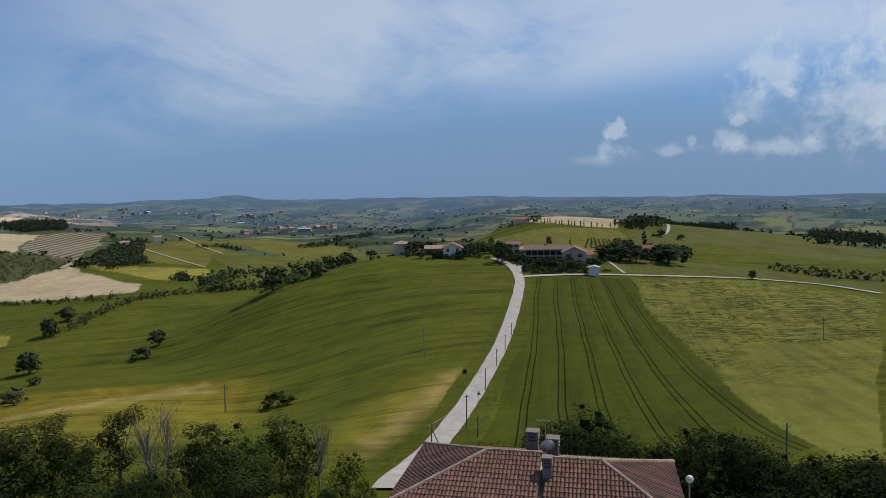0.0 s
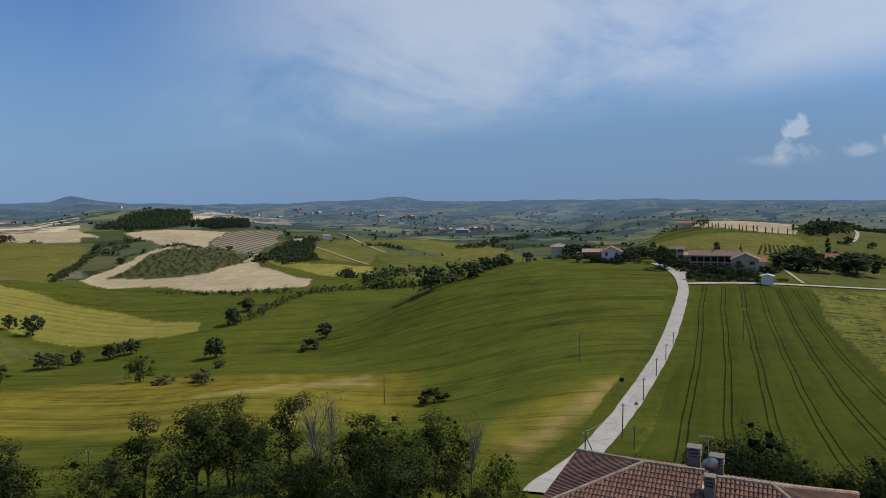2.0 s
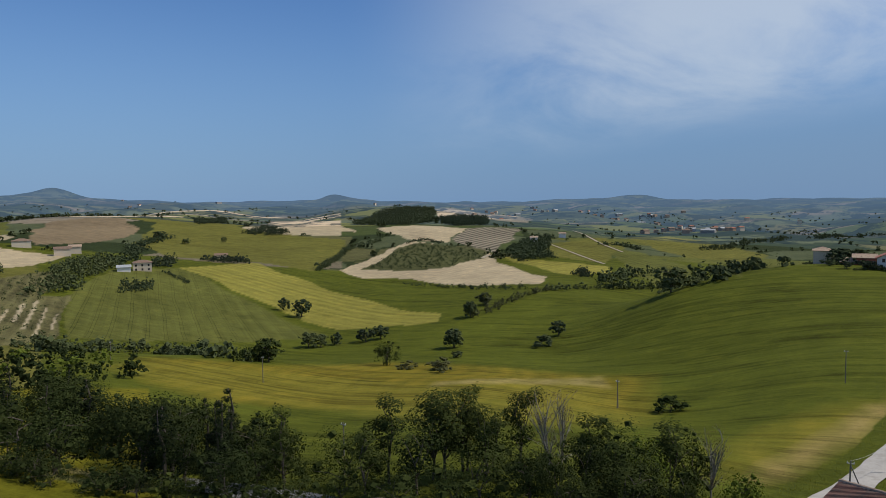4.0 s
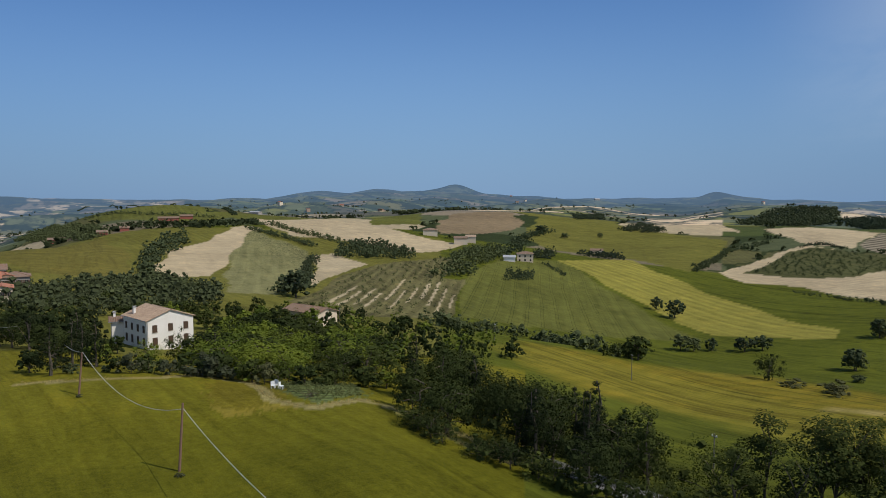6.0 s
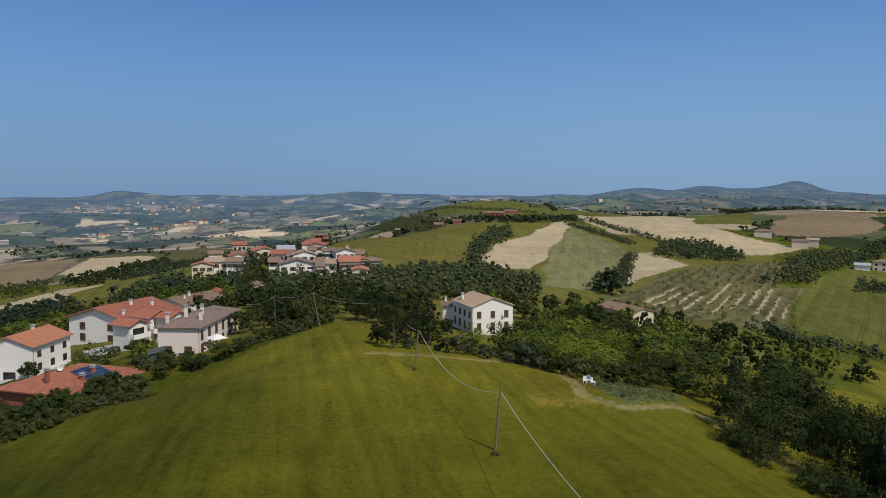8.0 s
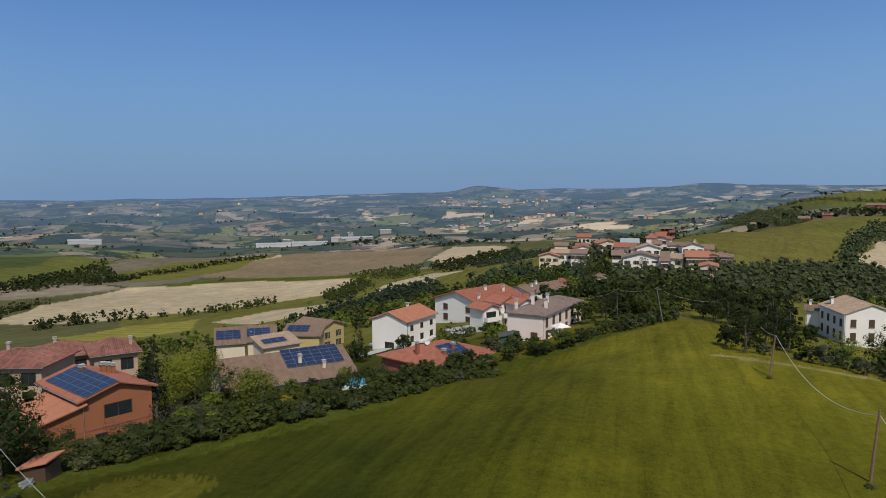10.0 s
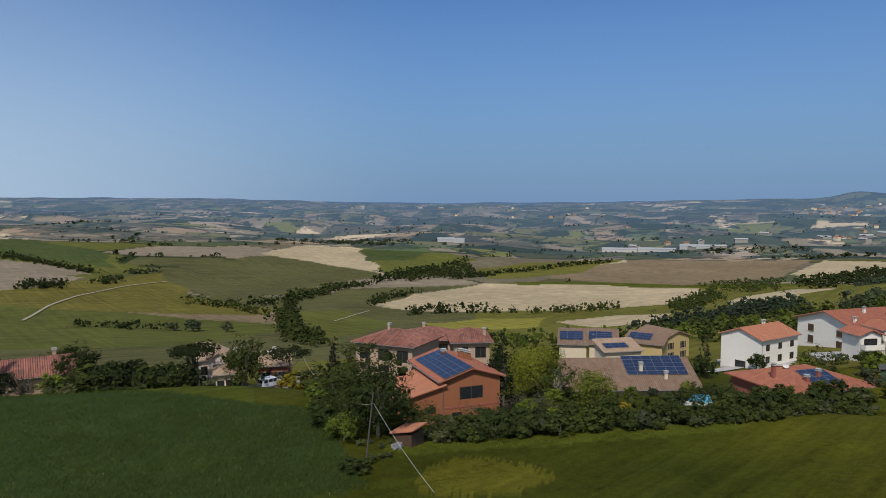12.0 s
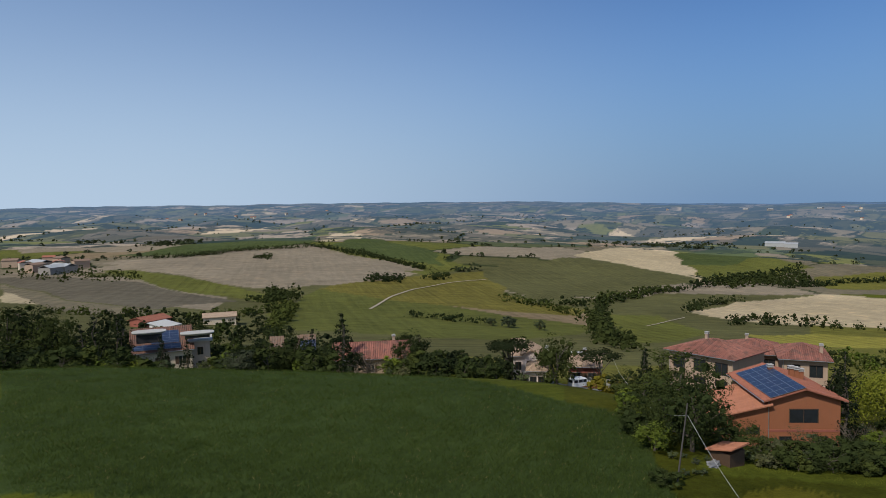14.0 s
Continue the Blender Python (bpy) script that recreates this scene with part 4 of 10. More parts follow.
def ground_material():
    m = bpy.data.materials.new("farmland")
    m.use_nodes = True
    n = Nodes(m.node_tree)

    def attribute(name):
        a = n.add("ShaderNodeAttribute")
        a.attribute_name = name
        return a

    place = n.add("ShaderNodeNewGeometry").outputs["Position"]
    soil, across, wear = attribute("soil").outputs["Color"], attribute("across").outputs["Vector"], attribute("wear").outputs["Vector"]
    a, w = n.add("ShaderNodeSeparateXYZ", {0: across}), n.add("ShaderNodeSeparateXYZ", {0: wear})
    flat = n.add("ShaderNodeVectorMath", {0: place, 1: (1, 1, 0.2)})
    flat.operation = "MULTIPLY"
    flat = flat.outputs[0]
    dot = n.add("ShaderNodeVectorMath", {0: flat, 1: across})
    dot.operation = "DOT_PRODUCT"
    bend = n.math("MULTIPLY_ADD", n.noise(0.02, 2.0, flat), 0.5, dot.outputs["Value"])
    drift = n.math("MULTIPLY_ADD", n.noise(0.013, 2.0, flat), 0.5, dot.outputs["Value"])
    phase = n.math("FRACT", drift)
    pair = n.math("ABSOLUTE", n.math("SUBTRACT", n.math("ABSOLUTE", n.math("SUBTRACT", phase, 0.5)), 0.095))
    track = n.math("MULTIPLY", n.math("MULTIPLY", n.ramp(pair, 0.028, 0.014), w.outputs[2]), n.ramp(n.noise(0.05, 3.0, flat), 0.22, 0.36))
    wave = n.math("SINE", n.math("MULTIPLY", bend, 2 * math.pi))
    row = n.math("MULTIPLY", wave, a.outputs[2])
    broad = n.noise(0.012, 4.0, flat, 0.6, 0.5)
    mid = n.noise(0.11, 7.0, flat, 0.74, 0.4)
    fine = n.noise(1.3, 5.0, flat, 0.7)
    blade = n.noise(7.0, 3.0, flat, 0.7)
    # lodged barley lies in dark curls; elsewhere long swathes of darker growth follow the slope
    laid = n.add("ShaderNodeMapping", {0: flat, "Rotation": (0, 0, 0.25), "Scale": (0.055, 0.17, 0.1)})
    curl = n.math("ABSOLUTE", n.math("SUBTRACT", n.noise(1.0, 4.0, laid, 0.66, 2.2), 0.5))
    high = n.ramp(n.add("ShaderNodeSeparateXYZ", {0: place}).outputs[1], 95.0, 150.0)
    swathe = n.math("MULTIPLY", n.ramp(curl, 0.056, 0.014), high)
    stretch = n.add("ShaderNodeMapping", {0: flat, "Rotation": (0, 0, -0.12), "Scale": (0.012, 0.13, 0.2)})
    drifts = n.math("MULTIPLY", n.ramp(n.noise(1.0, 7.0, stretch, 0.72, 1.2), 0.48, 0.61), 0.62)
    where_lodged = n.ramp(w.outputs[0], 0.8, 0.95)
    patch = n.math("MULTIPLY", n.math("ADD", n.math("MULTIPLY", drifts, n.math("SUBTRACT", 1.0, where_lodged)), n.math("MULTIPLY", n.math("MULTIPLY", swathe, n.ramp(broad, 0.37, 0.47)), where_lodged)), w.outputs[0])
    # growth drawn out along the rows
    a_x, a_y = a.outputs[0], a.outputs[1]
    turned = n.add("ShaderNodeCombineXYZ", {0: n.math("MULTIPLY", a_y, -1.0), 1: a_x, 2: 0.0})
    run = n.add("ShaderNodeVectorMath", {0: flat, 1: turned})
    run.operation = "DOT_PRODUCT"
    grain_at = n.add("ShaderNodeCombineXYZ", {0: n.math("MULTIPLY", dot.outputs["Value"], 1.6), 1: n.math("MULTIPLY", run.outputs["Value"], 0.09), 2: 0.0})
    grain = n.noise(1.0, 6.0, grain_at, 0.68, 0.25)
    lines_at = n.add("ShaderNodeCombineXYZ", {0: n.math("MULTIPLY", dot.outputs["Value"], 2.6), 1: n.math("MULTIPLY", run.outputs["Value"], 0.035), 2: 0.0})
    lines = n.ramp(n.noise(1.0, 4.0, lines_at, 0.7, 0.2), 0.54, 0.66)
    value = n.math("MULTIPLY_ADD", n.math("SUBTRACT", broad, 0.5), 0.75, 1.06)
    value = n.math("ADD", value, n.math("MULTIPLY", n.math("SUBTRACT", mid, 0.5), 0.95))
    value = n.math("ADD", value, n.math("MULTIPLY", n.math("MULTIPLY", n.math("SUBTRACT", fine, 0.5), w.outputs[1]), 1.25))
    value = n.math("ADD", value, n.math("MULTIPLY", n.math("MULTIPLY", n.math("SUBTRACT", blade, 0.5), w.outputs[1]), 1.4))
    value = n.math("ADD", value, row)
    value = n.math("ADD", value, n.math("MULTIPLY", n.math("SUBTRACT", grain, 0.5), n.math("MULTIPLY_ADD", n.ramp(w.outputs[1], 0.25, 0.5), 0.6, 0.4)))
    value = n.math("SUBTRACT", value, n.math("MULTIPLY", lines, n.math("MULTIPLY_ADD", n.ramp(w.outputs[1], 0.25, 0.5), 0.08, 0.05)))
    value = n.math("SUBTRACT", value, n.math("MULTIPLY", patch, 0.82))
    value = n.math("SUBTRACT", value, n.math("MULTIPLY", track, 0.82))
    value = n.math("MAXIMUM", value, 0.25)
    col = n.mix(1.0, soil, n.add("ShaderNodeCombineColor", {0: value, 1: value, 2: value}), "MULTIPLY")
    dry = n.mix(n.math("MULTIPLY", n.ramp(mid, 0.5, 0.75), 0.35), col, n.mix(1.0, col, (1.45, 1.15, 0.9, 1), "MULTIPLY"))
    height = n.math("ADD", n.math("MULTIPLY", fine, 0.5), n.math("MULTIPLY", blade, 0.35))
    bump = n.add("ShaderNodeBump", {"Strength": 0.55, "Distance": 0.35, "Height": height})
    skin = n.add("ShaderNodeBsdfPrincipled", {"Base Color": dry, "Roughness": 0.95, "Normal": bump})
    skin.inputs["Specular IOR Level"].default_value = 0.03
    n.add("ShaderNodeOutputMaterial", {0: skin})
    return m


def distance_material():
    """Far hills: the same fields, muted, with bluish emission as haze, stronger with distance."""
    m = bpy.data.materials.new("far_country_haze_glow")
    m.use_nodes = True
    n = Nodes(m.node_tree)
    a = n.add("ShaderNodeAttribute")
    a.attribute_name = "soil"
    place = n.add("ShaderNodeNewGeometry").outputs["Position"]
    spots = n.ramp(n.noise(0.011, 8.0, place, 0.66, 0.4), 0.50, 0.55)
    bands = n.ramp(n.noise(0.0032, 7.0, place, 0.62, 0.5), 0.50, 0.535)
    spots = n.math("MAXIMUM", spots, n.math("MULTIPLY", bands, 0.7))
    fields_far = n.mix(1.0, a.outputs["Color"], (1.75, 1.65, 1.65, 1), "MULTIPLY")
    woods = n.mix(n.math("MULTIPLY", spots, 0.9), fields_far, (0.022, 0.034, 0.020, 1))
    tone = n.math("MULTIPLY_ADD", n.math("SUBTRACT", n.noise(0.05, 5.0, place, 0.65), 0.5), 0.7, 1.0)
    woods = n.mix(1.0, woods, n.add("ShaderNodeCombineColor", {0: tone, 1: tone, 2: tone}), "MULTIPLY")
    skin = n.add("ShaderNodeBsdfDiffuse", {0: woods})
    # haze put in as emission; the land itself gives no light
    air = n.add("ShaderNodeEmission", {0: HAZE_GLOW, 1: 1.0})
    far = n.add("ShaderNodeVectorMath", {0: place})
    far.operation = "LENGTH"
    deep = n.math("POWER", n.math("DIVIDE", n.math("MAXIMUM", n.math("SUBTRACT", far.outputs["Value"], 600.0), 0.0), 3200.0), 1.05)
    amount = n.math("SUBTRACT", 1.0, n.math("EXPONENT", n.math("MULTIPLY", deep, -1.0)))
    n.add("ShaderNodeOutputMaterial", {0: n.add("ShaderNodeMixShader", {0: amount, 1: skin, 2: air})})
    return m


RING_0, RING_1, RING_2 = 1000.0, 2000.0, 3300.0
HAZE_GLOW = (0.112, 0.188, 0.310, 1)
ground = tagged(build_ring("ground", 0.0, RING_0, 0.17, 0.0120), "rolling farmland with green and tan fields", "ground", kind="structure")
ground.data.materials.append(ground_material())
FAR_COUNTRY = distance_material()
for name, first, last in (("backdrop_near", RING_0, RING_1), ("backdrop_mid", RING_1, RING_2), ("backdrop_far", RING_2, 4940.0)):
    ring = tagged(build_ring(name, first, last, 0.16, 0.014), "distant patchwork of hills with bluish haze put into the surface", "hills", kind="structure")
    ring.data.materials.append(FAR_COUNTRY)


# ---- trees, shrubs and hedges ----
def leaves(rng, centres, radii, count, size, flat=1.0, drop=0.0):
    """Small leaf sprays scattered over lobes, most of them facing outwards: corners of quads."""
    pick = rng.choice(len(centres), count, p=radii ** 2 / (radii ** 2).sum())
    way = rng.normal(size=(count, 3))
    way /= np.linalg.norm(way, axis=1)[:, None]
    depth = rng.uniform(0.62, 1.13, count) ** 0.5
    pos = centres[pick] + way * (radii[pick] * depth)[:, None] * [1, 1, flat]
    pos[:, 2] -= drop * rng.uniform(0, 1, count) ** 2
    out = pos - centres.mean(0)
    out /= np.linalg.norm(out, axis=1)[:, None] + 1e-9
    nor = way * 0.45 + out * 0.45 + rng.normal(size=(count, 3)) * 0.20 + [0, 0, 0.30]
    nor /= np.linalg.norm(nor, axis=1)[:, None]
    side = np.cross(nor, rng.normal(size=(count, 3)))
    side /= np.linalg.norm(side, axis=1)[:, None]
    up = np.cross(nor, side)
    w = size * rng.uniform(0.55, 1.3, count)[:, None]
    quad = np.stack([pos - side * w * 0.5, pos - up * w * 0.33, pos + side * w * 0.55, pos + up * w * 0.30], 1)
    return quad.reshape(-1, 3)


CUBE = np.array([(-1, -1, -1), (1, -1, -1), (1, 1, -1), (-1, 1, -1), (-1, -1, 1), (1, -1, 1), (1, 1, 1), (-1, 1, 1)]) / 1.732
CUBE_SIDES = [0, 3, 2, 1, 4, 5, 6, 7, 0, 1, 5, 4, 1, 2, 6, 5, 2, 3, 7, 6, 3, 0, 4, 7]


def hearts(rng, centres, radii, share=0.7, flat=0.9):
    """The close inside of each lobe: an uneven block that the leaves cover."""
    out = []
    for c, r in zip(centres, radii):
        spin = np.linalg.qr(rng.normal(size=(3, 3)))[0]
        spin *= np.sign(np.linalg.det(spin))
        out.append(((CUBE * rng.uniform(0.75, 1.1, (8, 1))) @ spin * [1, 1, flat] * r * share + c)[CUBE_SIDES])
    return np.vstack(out)


def quads_mesh(name, verts, mat):
    """Loose quads in one mesh."""
    me = bpy.data.meshes.new(name)
    me.vertices.add(len(verts))
    me.vertices.foreach_set("co", np.ascontiguousarray(verts, dtype=np.float32).ravel())
    me.loops.add(len(verts))
    me.loops.foreach_set("vertex_index", np.arange(len(verts)))
    me.polygons.add(len(verts) // 4)
    me.polygons.foreach_set("loop_start", np.arange(len(verts) // 4) * 4)
    me.update()
    me.materials.append(mat)
    return me


def lobes(rng, kind):
    """Where a crown's lobes sit, for a tree one metre high, and how large they are."""
    if kind == "cypress":
        z = rng.uniform(0.06, 0.93, 26)
        r = 0.075 * np.sin(np.pi * np.clip(z * 0.85 + 0.12, 0, 1)) ** 0.7 + 0.012
        a = rng.uniform(0, 6.28, 26)
        return np.stack([np.cos(a) * r * 0.5, np.sin(a) * r * 0.5, z], 1), r
    if kind == "conifer":
        z = np.repeat(np.linspace(0.14, 0.97, 11), 6)[:66]
        a = rng.uniform(0, 6.28, len(z))
        reach = (1.02 - z) * 0.30 * rng.uniform(0.55, 1.1, len(z))
        return np.stack([np.cos(a) * reach, np.sin(a) * reach, z - reach * 0.15], 1), 0.035 + 0.05 * (1 - z)
    if kind == "pine":
        a, q = rng.uniform(0, 6.28, 24), np.sqrt(rng.uniform(0, 1, 24)) * 0.40
        return np.stack([np.cos(a) * q, np.sin(a) * q, 0.80 - q * q * 0.5 + rng.uniform(-0.04, 0.05, 24)], 1), rng.uniform(0.09, 0.15, 24)
    if kind == "shrub":
        a, q = rng.uniform(0, 6.28, 22), np.sqrt(rng.uniform(0, 1, 22)) * 0.48
        return np.stack([np.cos(a) * q, np.sin(a) * q, rng.uniform(0.14, 0.80, 22) * (1.12 - q)], 1), rng.uniform(0.11, 0.22, 22)
    if kind == "willow":
        a, q = rng.uniform(0, 6.28, 20), np.sqrt(rng.uniform(0, 1, 20)) * 0.34
        return np.stack([np.cos(a) * q, np.sin(a) * q, 0.78 - q * 0.6 + rng.uniform(-0.1, 0.08, 20)], 1), rng.uniform(0.09, 0.16, 20)
    if kind == "tall":
        z = rng.uniform(0.20, 0.93, 22)
        a, q = rng.uniform(0, 6.28, 22), rng.uniform(0.02, 0.20, 22)
        return np.stack([np.cos(a) * q, np.sin(a) * q, z], 1), rng.uniform(0.05, 0.11, 22)
    a, q = rng.uniform(0, 6.28, 44), np.sqrt(rng.uniform(0, 1, 44)) * 0.37
    z = 0.13 + (0.77 - q * 0.8) * rng.uniform(0, 1, 44) ** 0.75
    return np.stack([np.cos(a) * q, np.sin(a) * q, z], 1), rng.uniform(0.07, 0.15, 44)


def limbs_mesh(rng, kind, centres, bare):
    """Tapered trunk and limbs that reach into the lobes."""
    bm = bmesh.new()
    top = {"pine": 0.72, "cypress": 0.7, "conifer": 0.96, "shrub": 0.3, "tall": 0.8}.get(kind, 0.55)
    thick = {"shrub": 0.018, "cypress": 0.014, "tall": 0.014}.get(kind, 0.026)
    lean = [Vector((0, 0, -0.04))]
    for s in range(1, 5):
        lean.append(Vector((rng.normal() * 0.012 * s, rng.normal() * 0.012 * s, top * s / 4)))
    for s in range(4):
        rod(bm, lean[s], lean[s + 1], thick * (1 - s * 0.2), thick * (0.8 - s * 0.2), 6)
    for k, c in enumerate(centres[:: max(1, len(centres) // (26 if bare else 7))]):
        c = Vector(c)
        if kind in ("cypress",):
            break
        start = lean[min(4, 1 + k % 4)] if kind != "conifer" else Vector((0, 0, c.z))
        if start.z > c.z:
            start = lean[1]
        mid = (start + c) / 2 + Vector((0, 0, 0.03))
        rod(bm, start, mid, thick * 0.42, thick * 0.28, 5), rod(bm, mid, c, thick * 0.28, thick * 0.08, 4)
        if bare:
            for _ in range(3):
                rod(bm, mid, c + Vector(rng.normal(size=3) * 0.05), thick * 0.16, thick * 0.05, 3)
    me = bpy.data.meshes.new("trunk")
    bm.to_mesh(me), bm.free()
    me.materials.append(PALE_BARK if bare and kind == "tall" else BARK)
    return me


TREE_LABEL = dict(
    laurel="dense round tree, its leaf colour darkened to look shaded",     oak="broad dark green tree with a rounded crown", dark="dense dark green tree at the field's edge", light="fresh light green leafy tree",
    tall="slender tall tree with sparse foliage", bare="half-dead tree with bare pale branches", cypress="narrow dark green cypress tree",
    conifer="dark green conifer with drooping tiers", pine="umbrella pine with a flat dark crown", shrub="rounded dark green shrub in leaf",
    olive="grey-green olive bush on the slope", willow="light green weeping willow tree", bloom="broom bush covered in yellow flowers", dry="leafless brown bush in the garden")
SHAPE = dict(laurel="round", oak="round", dark="round", light="round", tall="tall", bare="tall", cypress="cypress", conifer="conifer", pine="pine", shrub="shrub", olive="shrub", willow="willow", bloom="shrub", dry="shrub")
SKIN = dict(laurel="laurel", oak="oak", dark="dark", light="light", tall="oak", bare="dry", cypress="needle", conifer="needle", pine="needle", shrub="oak", olive="olive", willow="willow", bloom="bloom", dry="dry")
LEAF_COUNT = {"near": 3400, "half": 1400, "mid": 520, "away": 340, "far": 170}
LEAF_SIZE = {"near": 0.027, "half": 0.040, "mid": 0.060, "away": 0.073, "far": 0.105}
tree_library = {}


def tree_meshes(kind, level, variant):
    key = (kind, level, variant)
    if key not in tree_library:
        rng = np.random.default_rng(sum(map(ord, kind + level)) + 31 * variant)
        c, r = lobes(rng, SHAPE[kind])
        count, size = LEAF_COUNT[level], LEAF_SIZE[level]
        if kind in ("bare", "dry"):
            count, size = count // 5, size * 0.6
        if kind in ("cypress", "conifer"):
            size *= 0.75
        if kind == "tall":
            count = count * 2 // 3
        if kind == "willow":
            count = count * 2
        flat = 0.55 if kind == "pine" else 0.9
        verts = leaves(rng, c, r, count, size, flat, 0.42 if kind == "willow" else 0.0)
        if kind not in ("bare", "dry", "tall", "willow"):
            every = 2 if level in ("near", "half") else 1
            verts = np.vstack([verts, hearts(rng, c[::every], r[::every], {"near": 0.42, "half": 0.5}.get(level, 0.72), flat)])
        skin = SKIN[kind]
        # distant crowns take the leaf colours that have haze painted in
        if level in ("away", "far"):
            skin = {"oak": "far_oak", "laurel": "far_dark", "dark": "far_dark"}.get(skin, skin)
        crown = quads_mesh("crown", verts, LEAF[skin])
        tree_library[key] = (limbs_mesh(rng, SHAPE[kind], c, kind in ("bare", "dry")), crown)
    return tree_library[key]


tree_rng = random.Random(7)


def tree(kind, x, y, height, wide=1.0, sink=0.0, group="", level=""):
    """A tree or bush of that height on the land, its crown widened by wide."""
    d = math.hypot(x, y)
    size = height / d
    level = level or ("away" if d > 240 and size > 0.0085 else "near" if size > 0.095 else "half" if size > 0.045 else "mid" if size > 0.020 else "far")
    trunk, crown = tree_meshes(kind, level, tree_rng.randrange(3))
    s = height
    m = Matrix.Translation((x, y, float(land(x, y)) - sink)) @ pose(0, 0, 0, 0, 0, tree_rng.uniform(0, 360)) @ Matrix.Diagonal((s * wide, s * wide, s, 1))
    name = {"shrub": "shrub", "olive": "olive_bush", "bloom": "broom_bush", "dry": "dry_bush", "cypress": "cypress", "conifer": "conifer", "pine": "umbrella_pine", "willow": "willow", "laurel": "evergreen_tree", "oak": "oak_tree", "tall": "slender_tree"}.get(kind, "tree")
    e = holder(name, m, TREE_LABEL[kind], "bush" if SHAPE[kind] == "shrub" else "tree", group)
    part("trunk", trunk, None, e), part("crown", crown, None, e)
    return e


# gardens round single houses, where no wood grows
GARDENS = [np.array(p) for p in (
    [(-118.0, 5.5), (-175.0, 6.0), (-175.0, 27.0), (-150.0, 21.5), (-118.0, 15.0)],
    [(20.9, -95.7), (10.6, -97.4), (16.4, -151.1), (32.4, -148.5)],
    [(-29.7, -93.4), (-41.7, -88.7), (-59.5, -126.7), (-42.5, -133.4)],
    [(-5.2, -97.9), (-15.8, -96.7), (-21.7, -133.2), (-7.2, -134.8)],
    [(-25.2, -43.2), (-31.0, -39.2), (-40.9, -51.8), (-33.3, -57.0)],
)]


def open_ground(x, y):
    """Which of the points lie in a garden."""
    return np.any([inside(x, y, g) for g in GARDENS], axis=0)


def grove(poly, spacing, kinds, heights, group, seed, wide=(0.9, 1.25)):
    """Single trees spread over a polygon."""
    rng, poly = random.Random(seed), np.array(poly, float)
    lo, hi = poly.min(0), poly.max(0)
    y = lo[1]
    while y < hi[1]:
        x = lo[0]
        while x < hi[0]:
            px, py = x + rng.uniform(-0.45, 0.45) * spacing, y + rng.uniform(-0.45, 0.45) * spacing
            here = np.array([px]), np.array([py])
            if inside(*here, poly)[0] and not open_ground(*here)[0]:
                tree(rng.choice(kinds), px, py, rng.uniform(*heights), rng.uniform(*wide), 0.0, group)
            x += spacing
        y += spacing


def tree_line(points, spacing, kinds, heights, group, seed, spread=1.5, wide=(0.9, 1.3)):
    """Single trees along a line."""
    rng = random.Random(seed)
    for (x0, y0), (x1, y1) in zip(points, points[1:]):
        for i in range(max(1, round(math.hypot(x1 - x0, y1 - y0) / spacing))):
            f = (i + rng.uniform(0.1, 0.9)) * spacing / math.hypot(x1 - x0, y1 - y0)
            px, py = x0 + (x1 - x0) * f + rng.uniform(-spread, spread), y0 + (y1 - y0) * f + rng.uniform(-spread, spread)
            low = 0.4 if open_ground(np.array([px]), np.array([py]))[0] else 1.0
            tree(rng.choice(kinds), px, py, rng.uniform(*heights) * low, rng.uniform(*wide), 0.0, group)


def thicket(name, spots, heights, mat, label, category, seed, per=54, size=0.126, shape="shrub"):
    """Far growth that nobody could count: many small crowns in one mesh. spots: an array of x, y."""
    rng = np.random.default_rng(seed)
    spots = np.asarray(spots, float)
    models, away = [], float(np.hypot(spots[:, 0], spots[:, 1]).mean())
    if away > 330:
        per, size = per * 4 // 10, size * 1.45
    every = 3 if away < 330 else 6
    for _ in range(6):
        c, r = lobes(rng, shape)
        models.append(np.vstack([leaves(rng, c, r, per, size), hearts(rng, c[::every], r[::every], 0.84)]))
    zs, all_verts = land(spots[:, 0], spots[:, 1]), []
    # distant growth takes the leaf colours that have haze painted in
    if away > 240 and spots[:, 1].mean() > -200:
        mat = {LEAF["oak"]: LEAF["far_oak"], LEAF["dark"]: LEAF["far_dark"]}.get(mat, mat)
    for k, (x, y) in enumerate(spots):
        h = rng.uniform(*heights)
        a = rng.uniform(0, 6.28)
        turn = np.array([[math.cos(a), math.sin(a), 0], [-math.sin(a), math.cos(a), 0], [0, 0, 1]])
        w = rng.uniform(0.75, 1.2)
        all_verts.append(models[k % 6] @ turn * [h * w, h * w, h] + [x, y, zs[k] - 0.08 * h])
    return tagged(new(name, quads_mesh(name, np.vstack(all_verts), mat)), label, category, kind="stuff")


def along(points, spacing, spread, seed):
    rng, out = random.Random(seed), []
    for (x0, y0), (x1, y1) in zip(points, points[1:]):
        n = max(1, round(math.hypot(x1 - x0, y1 - y0) / spacing))
        for i in range(n):
            f = (i + rng.random()) / n
            out.append((x0 + (x1 - x0) * f + rng.uniform(-spread, spread), y0 + (y1 - y0) * f + rng.uniform(-spread, spread)))
    return out


def within(poly, spacing, seed):
    rng, poly = np.random.default_rng(seed), np.array(poly, float)
    lo, hi = poly.min(0), poly.max(0)
    gx, gy = np.meshgrid(np.arange(lo[0], hi[0], spacing), np.arange(lo[1], hi[1], spacing))
    p = np.stack([gx.ravel(), gy.ravel()], 1) + rng.uniform(-0.5, 0.5, (gx.size, 2)) * spacing
    return np.vstack([p[inside(p[:, 0], p[:, 1], poly) & ~open_ground(p[:, 0], p[:, 1])], poly.mean(0)[None]])


